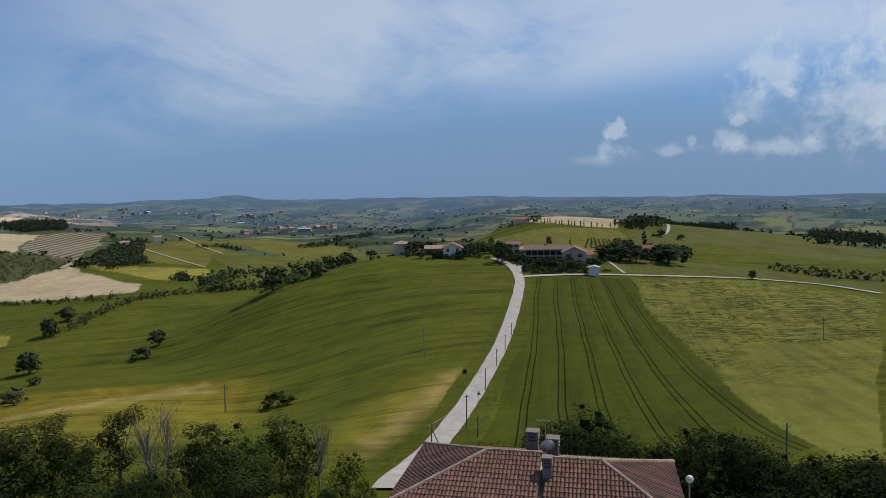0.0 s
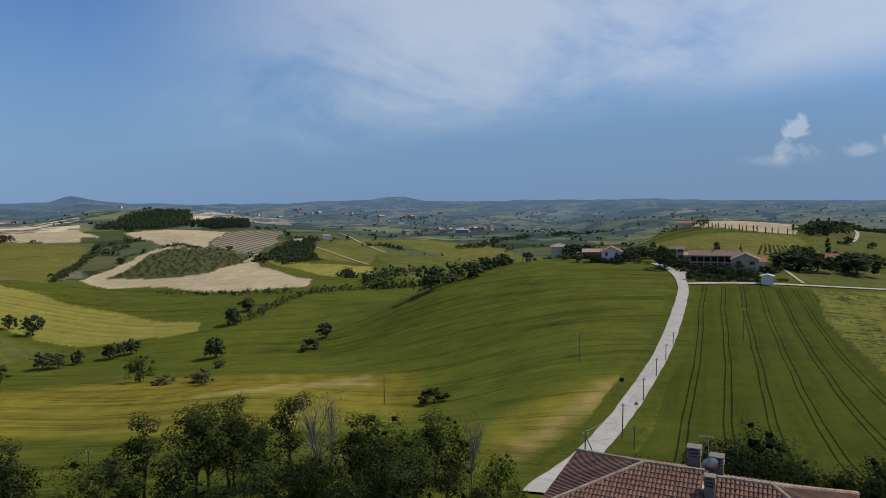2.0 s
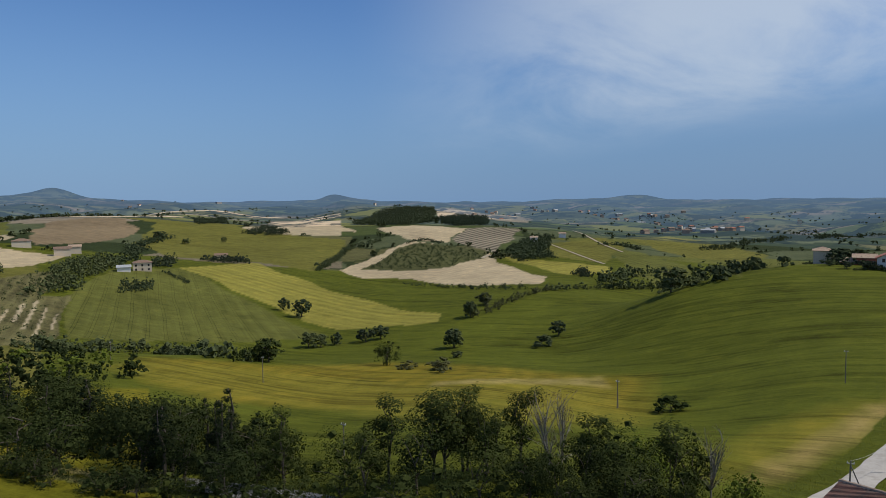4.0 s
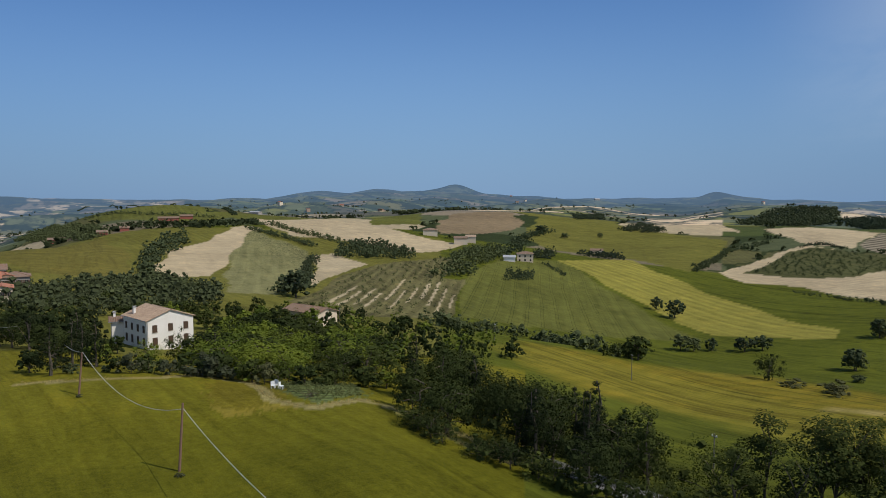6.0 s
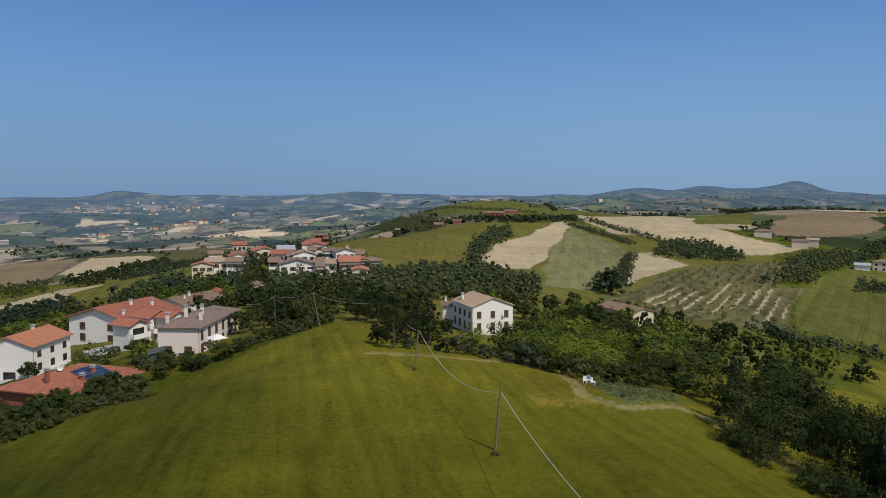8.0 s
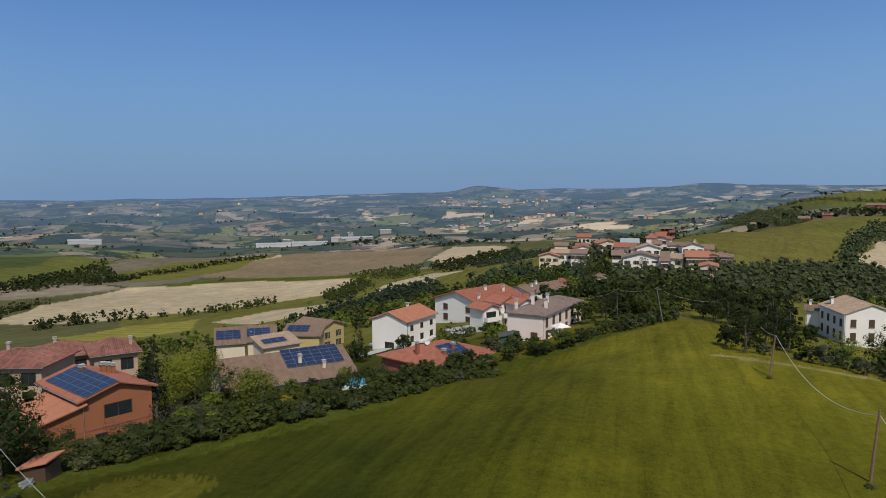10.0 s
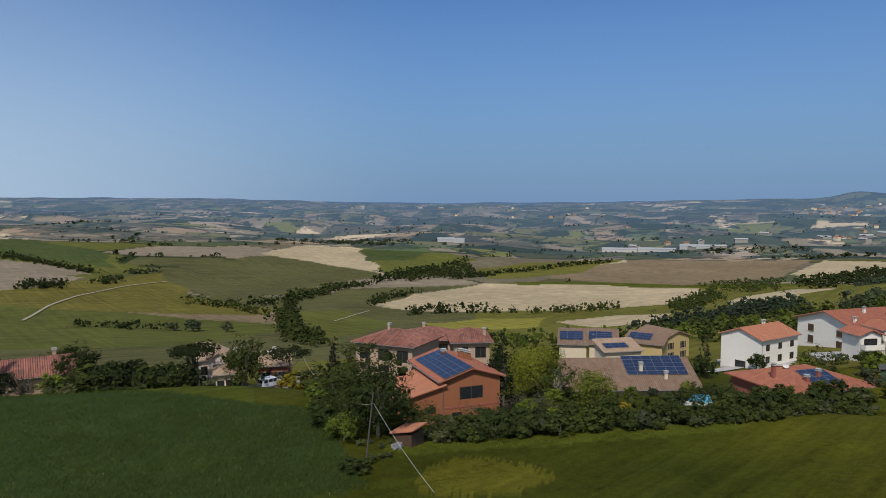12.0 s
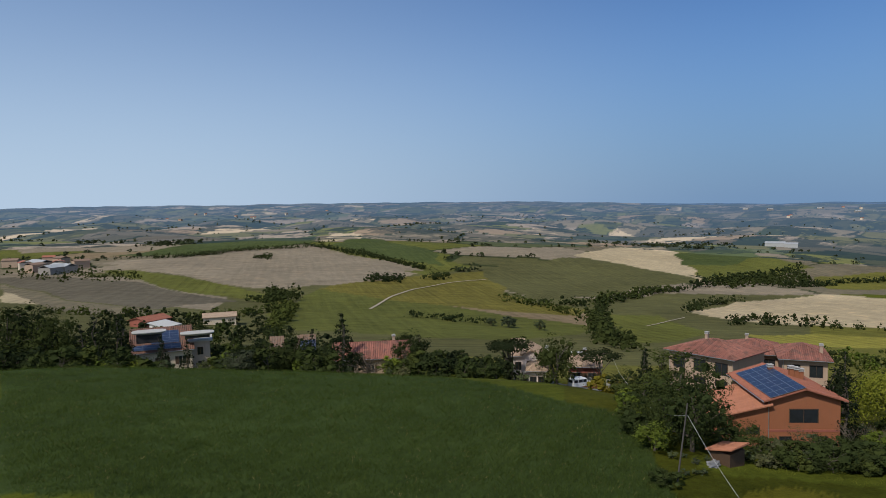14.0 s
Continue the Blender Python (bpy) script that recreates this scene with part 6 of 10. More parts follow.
tree("dark", -229.9, -48.7, 9.9, 0.70)
tree("shrub", -111.9, -37.4, 3.8, 1.40)
tree("oak", -116.9, -52.1, 7.3, 1.20)
tree("light", -110.5, -51.7, 5.8, 1.30)
tree("olive", -61.1, -57.6, 1.5, 1.40)
tree("olive", -52.2, -60.7, 1.5, 1.40)
tree("bloom", -69.2, -54.3, 1.5, 1.60)
tree("bloom", -118.5, -28.9, 1.6, 1.60)
tree("dark", -147.3, -28.1, 4.9, 1.40)
tree("oak", -158.0, -25.1, 4.5, 1.30)
tree("oak", -148.8, -18.6, 5.4, 1.30)
tree("light", -126.4, -47.4, 4.9, 1.20)
tree("oak", -69.7, -68.9, 1.8, 0.90)
grove([(-108.2, -29.0), (-96.4, -39.0), (-80.3, -56.2), (-64.2, -71.3), (-52.3, -80.5), (-59.9, -92.3), (-74.9, -83.2), (-96.7, -67.7), (-118.7, -47.9), (-127.5, -34.2)], 6.5, ["shrub", "olive", "shrub", "oak", "light", "dark"], (1.8, 3.6), "garden bushes", 118, (0.9, 1.25))
grove([(-135.2, -36.2), (-150, -70), (-139, -98), (-124, -124), (-90, -138), (-70.8, -109.0), (-99.0, -99.0), (-114.7, -80.3), (-125.2, -50.6)], 11.0, ["shrub", "oak", "light", "shrub", "conifer"], (2.5, 5.0), "garden trees", 119, (0.9, 1.25))
copse([(-199, -50), (-181, -96), (-149, -125), (-95, -153), (-119, -191), (-184, -154), (-234, -124), (-262, -65)], 8.5, (4.5, 7.5), 120, ("dark", "oak", "light"))
# gardens beyond the dark crop
copse([(-39.0, -107.1), (-19.4, -110.3), (-0.0, -112.0), (19.4, -110.3), (42.0, -103.8), (62, -153), (29, -162), (-0, -160), (-27, -156), (-51.3, -141.0)], 5.0, (3.4, 6.2), 121, ("needle", "needle", "dark", "needle"))
tree("dark", 62.7, -179.4, 12.5, 1.50)
tree("dark", 51.9, -161.9, 9.9, 1.30)
tree("dark", 39.5, -134.3, 9.4, 1.20)
tree("conifer", 34.7, -133.6, 10.8, 1.30)
tree("conifer", 30.1, -132.6, 11.3, 1.20)
tree("dark", 26.1, -115.1, 6.1, 1.60)
tree("conifer", 19.2, -110.3, 5.6, 0.90)
tree("shrub", 10.8, -111.5, 3.3, 1.40)
tree("dark", 6.3, -124.8, 8.0, 1.10)
tree("dark", 4.1, -121.9, 6.4, 1.00)
tree("cypress", 0.5, -125.0, 9.2, 1.30)
tree("dark", -2.0, -112.0, 2.1, 1.40)
tree("conifer", -7.6, -115.8, 10.4, 1.15)
tree("dry", -11.4, -111.4, 5.6, 1.50)
tree("dark", -23.7, -148.1, 9.7, 1.30)
tree("dark", -29.7, -121.4, 5.1, 1.10)
tree("dark", -25.6, -117.2, 4.1, 1.10)
tree("pine", -37.8, -119.2, 8.5, 1.15)
tree("dark", -43.7, -111.8, 10.4, 0.95)
tree("pine", -53.7, -116.2, 8.7, 1.00)
tree("bloom", -47.6, -101.4, 3.9, 1.50)
tree("conifer", -49.7, -92.5, 7.5, 0.95)
tree("shrub", -14.4, -107.0, 2.8, 1.40)
tree("dark", 41.7, -123.1, 9.5, 1.30)
tree("dark", 46.3, -126.8, 10.2, 1.30)
tree("dark", -5.5, -129.9, 6.3, 1.20)
tree("dark", -3.1, -140.0, 4.9, 1.30)
tree("dark", 11.6, -149.6, 5.3, 1.40)
tree("dark", -35.2, -130.3, 4.0, 1.20)
tree("dark", -49.4, -98.3, 5.7, 1.20)
tree_line([(-35.6, -97.7), (-21.6, -101.7), (-7.3, -103.7), (7.3, -103.7), (21.6, -101.7), (35.6, -97.7)], 3.6, ["shrub", "shrub", "dark", "olive", "oak"], (3.0, 5.0), "garden bushes", 122, 2.5, (0.9, 1.3))
grove([(-38.4, -111.6), (40.4, -110.9), (58, -160), (-54, -156)], 13.0, ["dark", "dark", "conifer", "oak"], (4.5, 7.5), "garden trees", 123, (0.9, 1.25))
copse([(-12, -165), (62, -153), (94, -232), (-8, -235)], 13.0, (5.0, 8.0), 124, ("dark", "needle", "oak"))
# hamlet on the ridge
# paler olive leaf colour stands in for haze on many of these bushes
tree("shrub", 31.0, 279.5, 2.6, 1.50)
tree("olive", 34.0, 277.0, 2.8, 1.60)
tree("olive", 37.5, 279.0, 2.6, 1.50)
tree("shrub", 41.0, 281.5, 2.6, 1.50)
tree("olive", 44.0, 279.0, 2.4, 1.60)
tree("shrub", 33.0, 271.5, 2.6, 1.60)
tree("olive", 36.5, 270.0, 2.4, 1.70)
tree("shrub", 40.2, 270.5, 2.2, 1.60)
tree("olive", 31.4, 266.0, 2.2, 1.50)
tree("dark", 30.3, 262.6, 4.2, 0.70)
tree("shrub", 34.5, 263.5, 1.8, 1.70)
tree("olive", 38.6, 264.2, 1.8, 1.70)
tree("shrub", 42.5, 266.0, 2.2, 1.50)
tree("light", 45.0, 272.0, 4.4, 0.70)
tree("tall", 47.0, 271.0, 5.0, 0.60)
tree("oak", 50.2, 273.0, 5.6, 0.85)
tree("shrub", 48.0, 267.5, 2.2, 1.50)
tree("shrub", 52.0, 269.5, 1.8, 1.60)
tree("olive", 55.0, 270.5, 1.8, 1.50)
tree("dark", 44.0, 274.5, 4.0, 0.60)
tree("dark", 26.2, 292.6, 9.0, 0.82)
tree("dark", 55.7, 366.7, 6.9, 0.62)
tree("conifer", 68.0, 374.0, 4.6, 0.80)
tree("oak", 21.3, 399.3, 5.2, 1.50)
tree("olive", 13.6, 332.0, 4.4, 1.50)
tree("oak", -11.3, 317.2, 4.1, 1.60)
tree("cypress", -5.9, 332.2, 6.2, 1.60)
tree("shrub", -16.6, 309.5, 3.5, 1.50)
tree("shrub", -4.3, 298.0, 1.5, 1.70)
tree("shrub", -6.2, 296.0, 1.3, 1.70)
tree("dark", -0.6, 298.6, 3.2, 0.90)
tree("olive", 5.4, 299.2, 2.6, 1.00)
tree("oak", 85.5, 345.9, 7.3, 1.40)
tree("oak", 93.9, 356.8, 8.6, 1.40)
tree("oak", 95.8, 384.5, 6.4, 1.30)
tree("oak", 125.7, 365.2, 7.2, 1.60)
tree("shrub", 64.5, 279.2, 1.6, 1.60)
tree("olive", 66.8, 281.0, 1.4, 1.60)
tree("shrub", 18.5, 297.5, 1.8, 1.60)
tree("olive", 14.8, 299.0, 2.0, 1.60)
tree_line([(65.1, 558.1), (76.9, 540.2), (90.2, 516.7), (103.0, 498.3), (124.0, 495.4)], 4.4, ["cypress"], (3.6, 5.0), "row of cypresses", 125, 0.4, (0.9, 1.15))
wood([(86, 333), (103, 382), (127, 388), (117, 347), (96, 325)], 5.6, (5.0, 8.0), 126, "oak")
for k in range(7):
    hedge([(74.6 + 2.6 * k, 366 - 1.5 * k), (88 + 2.0 * k, 424)], 2.2, (1.0, 1.5), 230 + k, 0.2, "olive", "row of vines on the slope behind the farmhouse")
wood([(126, 516), (165, 591), (187, 584), (166, 534), (141, 519)], 5.6, (6.0, 9.0), 127, "oak")
wood([(42, 560), (46, 575), (60, 580), (80, 566), (73, 548), (68, 546), (70, 560), (56, 572)], 4.6, (3.5, 6.0), 128, "oak")
hedge([(60, 549), (66, 546), (72, 543)], 2.4, (1.6, 2.6), 229, 1.2, "olive")
wood([(-16, 315), (-6, 332), (19, 419), (24, 344), (14, 314), (4, 312)], 5.4, (3.5, 6.0), 129, "olive")
tree("oak", 30.3, 293.9, 4.4, 1.61)
tree("dark", 31.6, 284.1, 4.8, 1.61)
tree("dark", 34.1, 281.7, 4.2, 1.61)
tree("dark", 36.1, 276.8, 4.7, 1.61)
tree("dark", 39.9, 284.1, 4.3, 1.61)
tree("dark", 40.9, 275.6, 4.7, 1.61)
tree("dark", 44.2, 279.8, 5.3, 1.61)
tree("dark", 46.2, 275.3, 5.2, 1.61)
tree("dark", 50.1, 282.5, 5.9, 1.61)
tree("oak", 51.5, 277.5, 4.7, 1.61)
tree("oak", 55.1, 282.1, 4.3, 1.61)
tree("dark", 33.7, 268.5, 3.0, 1.61)
tree("dark", 36.6, 265.6, 3.0, 1.61)
tree("oak", 40.9, 266.0, 3.0, 1.61)
tree("dark", 44.8, 267.3, 3.0, 1.61)
tree("dark", 50.4, 269.4, 2.6, 1.61)
tree("dark", 55.3, 274.1, 2.6, 1.61)
tree("dark", 8.6, 298.1, 5.5, 1.61)
tree("dark", 11.9, 308.0, 6.9, 1.61)
tree("dark", 15.5, 314.7, 7.6, 1.61)
tree("oak", 19.2, 322.1, 6.6, 1.61)
tree("dark", 22.3, 329.1, 6.1, 1.61)
tree("dark", -9.5, 300.2, 3.9, 1.61)
tree("dark", -2.3, 298.7, 3.9, 1.61)
tree("oak", -13.0, 327.2, 7.9, 1.61)
tree("oak", -9.1, 329.7, 8.6, 1.61)
tree("oak", -5.1, 329.8, 7.4, 1.61)
tree("shrub", 0.4, 298.7, 2.5, 1.72)
tree("dark", 2.8, 296.5, 2.2, 1.72)
tree("dark", 6.6, 294.3, 2.7, 1.72)
tree("dark", -3.0, 303.1, 2.5, 1.72)
tree("dark", 59.7, 293.3, 3.9, 1.72)
tree("dark", 62.5, 293.3, 4.5, 1.72)
tree("dark", 65.2, 292.7, 3.9, 1.72)
tree("dark", 29.1, 298.4, 5.0, 1.72)
tree("shrub", 32.2, 298.1, 4.5, 1.72)
# hedges and woods in the valleys
hedge([(158, 333), (169, 309), (185, 294)], 2.4, (4.0, 7.0), 130, 2.0, "oak")
hedge([(270, 517), (310, 536), (333, 528)], 3.4, (6.0, 10.0), 131, 6.0, "dark")
wood([(474, 909), (394, 625), (520, 825), (542, 1024)], 6.8, (7.0, 11.0), 132, "dark")
wood([(125, 473), (509, 1223), (527, 1267), (403, 1365)], 6.8, (7.0, 11.0), 133, "dark")
hedge([(-135, 401), (-124, 429), (-114, 454), (-57, 286)], 4.3, (8.0, 12.0), 134, 5.0, "oak")
hedge([(-57, 286), (-50, 301), (-37, 318)], 3.7, (7.0, 10.0), 135, 5.0, "oak")
hedge([(-162, 287), (-162, 308), (-163, 336), (-160, 371)], 2.0, (3.0, 5.5), 136, 3.0, "olive")
hedge([(-159, 367), (-145, 391), (-120, 430)], 2.1, (3.5, 6.5), 137, 3.0, "oak")
hedge([(-253, 399), (-226, 389), (-193, 375), (-163, 364)], 5.5, (3.0, 5.0), 138, 2.0, "oak")
wood([(-183, 465), (-200, 537), (-171, 473)], 4.5, (5.0, 7.0), 139, "dark")
hedge([(-169, 859), (-150, 1014), (-114, 1149)], 3.7, (7.0, 10.0), 140, 8.0, "dark")
hedge([(-77, 1137), (-27, 1447), (19, 1420)], 3.7, (7.0, 10.0), 141, 10.0, "dark")
hedge([(-245, 126), (-211, 118), (-231, 149), (-217, 160), (-159, 139)], 2.6, (4.5, 7.5), 142, 5.0, "oak")
hedge([(-159, 139), (-157, 144), (-194, 184)], 2.4, (4.0, 7.0), 143, 4.0, "oak")
tree("oak", -155.0, 149.2, 9.4, 1.21)
tree("oak", -198.6, 213.6, 7.7, 1.38)
tree("oak", -195.2, 217.5, 6.6, 1.38)
tree("oak", -192.7, 224.7, 6.2, 1.15)
tree("dark", -185.2, 234.4, 7.9, 1.26)
tree("oak", -183.1, 242.3, 8.0, 1.26)
wood([(-441, 158), (-511, 185), (-516, 220), (-462, 223), (-428, 207)], 5.6, (6.0, 9.0), 144, "oak")
wood([(-360, 185), (-387, 203), (-417, 239), (-395, 234), (-364, 213)], 5.6, (6.0, 9.0), 145, "oak")
wood([(-418, 226), (-473, 267), (-510, 320), (-488, 325), (-443, 288), (-404, 245)], 5.6, (6.0, 9.0), 146, "oak")
wood([(-358, 234), (-383, 254), (-376, 270), (-356, 254)], 3.8, (4.0, 6.0), 147, "oak")
wood([(-436, 309), (-484, 347), (-477, 362), (-435, 328)], 5.6, (6.0, 9.0), 148, "dark")
hedge([(-414, 307), (-378, 292), (-368, 289)], 2.0, (2.5, 4.0), 149, 2.0, "oak")
wood([(-479, 383), (-468, 423), (-434, 406), (-445, 386)], 4.9, (5.0, 8.0), 150, "dark")
wood([(-653, 802), (-758, 1010), (-737, 1157), (-609, 959), (-541, 782)], 7.5, (8.0, 12.0), 151, "dark")
wood([(-628, 994), (-609, 1133), (-471, 877), (-504, 833)], 7.5, (8.0, 12.0), 152, "dark")
wood([(-646, 589), (-699, 675), (-625, 643), (-608, 616)], 5.6, (6.0, 9.0), 153, "dark")
hedge([(-660, 140), (-664, 171), (-575, 175), (-516, 185)], 2.8, (5.0, 8.0), 154, 2.0, "oak")
hedge([(-384, 424), (-417, 484), (-459, 555), (-473, 631)], 2.8, (5.0, 8.0), 155, 2.0, "oak")
hedge([(-443, 292), (-587, 408), (-646, 480)], 3.7, (7.0, 10.0), 156, 7.0, "oak")
wood([(-813, 651), (-897, 780), (-760, 660), (-742, 599)], 5.6, (6.0, 9.0), 157, "dark")
wood([(-315, 90), (-448, 140), (-446, 146), (-305, 93)], 3.8, (4.0, 6.0), 158, "dark")
wood([(-313, 620), (-357, 781), (-347, 818), (-289, 668), (-250, 601), (-271, 562)], 5.6, (6.0, 9.0), 159, "oak")
hedge([(-276, 791), (-257, 817), (-222, 770)], 3.2, (6.0, 9.0), 160, 2.0, "oak")
hedge([(-287, 409), (-231, 395), (-177, 380)], 5.0, (3.5, 5.5), 161, 2.0, "oak")
hedge([(-428, 619), (-428, 650), (-397, 635)], 2.4, (4.0, 7.0), 162, 2.0, "dark")
hedge([(-144, 423), (-158, 515), (-145, 553)], 4.3, (8.0, 12.0), 163, 5.0, "oak")
wood([(-369, 468), (-406, 568), (-413, 618), (-337, 612), (-312, 572), (-309, 511), (-327, 481)], 7.0, (2.5, 4.5), 164, "oak")
hedge([(-622, 140), (-559, 149), (-494, 158)], 2.4, (4.0, 7.0), 165, 2.0, "oak")
wood([(-276, 81), (-364, 134), (-400, 170), (-435, 232), (-407, 236), (-359, 188), (-352, 201), (-263, 145), (-240, 88)], 6.5, (0.8, 3.2), 166, "oak", "low bushes grown over the terraced slope")
wood([(-353, 26), (-503, 47), (-587, 81), (-526, 75), (-447, 49), (-353, 36)], 5.6, (6.0, 9.0), 167, "oak")
wood([(-289, 77), (-337, 93), (-349, 107), (-309, 98)], 5.6, (6.0, 9.0), 168, "oak")
hedge([(-2769, 37), (-3415, 181), (-2370, 355), (-825, 171)], 2.4, (4.0, 7.0), 169, 2.0, "oak")
hedge([(-895, 19), (-811, 82), (-777, 142)], 2.4, (4.0, 7.0), 170, 2.0, "oak")
wood([(-1036, -59), (-1069, -28), (-785, 17), (-632, 33), (-588, 12)], 4.9, (5.0, 8.0), 171, "oak")
wood([(-354, -63), (-460, -61), (-465, -44), (-465, -48)], 5.6, (6.0, 9.0), 172, "dark")
wood([(-332, -98), (-339, -83), (-346, -72), (-354, -63), (-299, -56), (-293, -69)], 4.9, (5.0, 8.0), 173, "dark")
wood([(-251, -105), (-269, -102), (-292, -94), (-275, -86), (-227, -90)], 4.1, (4.0, 7.0), 174, "oak")
wood([(-588, -239), (-739, -244), (-804, -231), (-293, -103)], 5.6, (6.0, 9.0), 175, "dark")
wood([(-226, -142), (-239, -132), (-240, -111), (-266, -126), (-271, -150), (-225, -177)], 4.9, (5.0, 8.0), 176, "dark")
wood([(-255, -116), (-261, -86), (-269, -61), (-253, -59), (-242, -80)], 4.9, (5.0, 8.0), 177, "dark")
hedge([(-246, -356), (-269, -354), (-288, -345)], 2.7, (5.0, 7.5), 178, 4.0, "dark")
hedge([(-292, -339), (-304, -331), (-311, -318)], 2.7, (5.0, 7.5), 179, 4.0, "dark")
hedge([(-314, -313), (-338, -303), (-384, -307)], 3.2, (6.0, 9.0), 180, 6.0, "oak")
wood([(-410, -286), (-514, -317), (-463, -275), (-362, -244)], 5.6, (6.0, 9.0), 181, "oak")
hedge([(-249, -410), (-294, -453), (-328, -467)], 3.2, (6.0, 9.0), 182, 5.0, "dark")
wood([(-371, -572), (-465, -640), (-535, -649), (-475, -568), (-371, -537)], 9.0, (8.0, 12.0), 183, "dark")
hedge([(-424, -540), (-517, -589), (-613, -605), (-752, -610)], 3.7, (7.0, 10.0), 184, 6.0, "dark")
hedge([(-122, -242), (-138, -295), (-177, -383), (-196, -413)], 2.8, (5.0, 8.0), 185, 4.0, "dark")
hedge([(-144, -423), (-170, -427), (-196, -428), (-256, -496), (-318, -531)], 3.4, (6.0, 10.0), 186, 6.0, "dark")
wood([(-554, -354), (-628, -374), (-625, -309), (-534, -274), (-514, -306)], 8.0, (4.0, 7.0), 187, "oak")
wood([(-594, -293), (-643, -276), (-751, -259), (-657, -222), (-549, -250)], 6.0, (6.0, 10.0), 188, "dark")
hedge([(-140, -445), (-151, -410), (-161, -368)], 3.2, (6.0, 9.0), 189, 5.0, "oak")
hedge([(-170, -376), (-136, -297), (-122, -251), (-115, -225)], 3.2, (6.0, 9.0), 190, 6.0, "dark")
wood([(25, -409), (18, -475), (-1, -479), (-4, -435), (6, -405)], 6.4, (7.0, 10.0), 191, "dark")
wood([(-52, -539), (-67, -575), (-90, -569), (-83, -536)], 5.6, (6.0, 9.0), 192, "dark")
wood([(-105, -560), (-117, -588), (-130, -584), (-119, -552)], 5.6, (6.0, 9.0), 193, "dark")
hedge([(-58, -359), (-75, -340), (-89, -327)], 2.1, (4.0, 6.0), 194, 3.0, "dark")
tree("dark", -99.0, -314.7, 6.8, 1.49)
tree("dark", -110.9, -304.9, 6.1, 1.15)
tree("dark", -92.5, -321.0, 5.0, 1.49)
hedge([(138, -753), (81, -790), (23, -821), (-29, -840)], 3.2, (6.0, 9.0), 195, 2.0, "dark")
hedge([(-29, -840), (-74, -765), (-118, -632)], 3.2, (6.0, 9.0), 196, 2.0, "dark")
wood([(40, -737), (21, -761), (21, -719)], 4.9, (5.0, 8.0), 197, "dark")
hedge([(8, -261), (5, -321), (1, -388)], 2.8, (5.0, 8.0), 198, 2.0, "oak")
hedge([(43, -302), (25, -333), (6, -369)], 2.4, (4.0, 7.0), 199, 2.0, "oak")
hedge([(107, -338), (80, -322), (60, -322)], 2.4, (4.0, 7.0), 200, 2.0, "oak")
wood([(238, -653), (216, -720), (119, -604), (114, -555), (191, -580)], 12.0, (5.0, 8.0), 201, "dark")
hedge([(-199, -432), (-252, -497), (-302, -526)], 3.7, (7.0, 10.0), 202, 6.0, "oak")
wood([(-294, -510), (-373, -578), (-468, -645), (-588, -716), (-561, -684), (-389, -559)], 10.0, (8.0, 12.0), 203, "dark")
hedge([(-252, -367), (-281, -380), (-306, -372), (-312, -360)], 2.7, (5.0, 7.5), 204, 4.0, "dark")
hedge([(193, -745), (124, -768), (59, -806), (23, -832), (-37, -873)], 5.0, (3.0, 6.0), 222, 2.0, "dark")
hedge([(-54, -785), (-96, -701), (-124, -634)], 4.0, (4.0, 7.0), 223, 3.0, "dark")
# hedges along the parcels of the far country
rng = np.random.default_rng(3)
bearing, reach = np.radians(rng.uniform(-36, 206, 60000)), np.exp(rng.uniform(np.log(640), np.log(2900), 60000))
px, py = -np.sin(bearing) * reach, np.cos(bearing) * reach
name, rim = cells(px, py, 100.0, 5)
clear = np.ones(len(px), bool)
for kind, poly, rows in fields:
    clear &= ~inside(px, py, poly)
keep = clear & (rim < 0.030 + 0.02 * (name % 5 == 0)) & (name % 3 != 1)
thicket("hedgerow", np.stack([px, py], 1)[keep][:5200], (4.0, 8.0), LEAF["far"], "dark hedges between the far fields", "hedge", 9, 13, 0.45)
loose = clear & (np.sin(px / 130) * np.cos(py / 170) + np.sin(px / 53 + py / 71) * 0.5 > 0.93)
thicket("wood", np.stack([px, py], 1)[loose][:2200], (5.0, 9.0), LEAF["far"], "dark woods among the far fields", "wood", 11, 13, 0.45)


# ---- houses ----
window_library = {}


def window_meshes(w, h, style):
    key = (round(w, 2), round(h, 2), style)
    if key not in window_library:
        t = 0.09
        frame_bm = boxes((-w / 2 - t, -0.06, 0, -w / 2, 0.02, h), (w / 2, -0.06, 0, w / 2 + t, 0.02, h), (-w / 2 - t, -0.06, h, w / 2 + t, 0.02, h + t), (-0.03, -0.035, 0, 0.03, 0.01, h))
        pane_bm = boxes((-w / 2, -0.012, 0.0, w / 2, 0.015, h))
        sill_bm = boxes((-w / 2 - 0.16, -0.14, -0.07, w / 2 + 0.16, 0.02, 0.0), bevel=0.01)
        half = w / 2
        shutter_bm = boxes((0, -0.05, 0, half, 0.0, h), (0.05, -0.065, 0.08, half - 0.05, -0.05, h * 0.47), (0.05, -0.065, h * 0.53, half - 0.05, -0.05, h - 0.08))
        out = []
        for name, bm, mat in (("window", frame_bm, WOOD if style in ("plain", "closed") else STONE), ("pane", pane_bm, GLASS), ("sill", sill_bm, STONE), ("shutter", shutter_bm, WOOD)):
            me = bpy.data.meshes.new(name)
            bm.to_mesh(me), bm.free()
            me.materials.append(mat)
            out.append(me)
        window_library[key] = out
    return window_library[key]


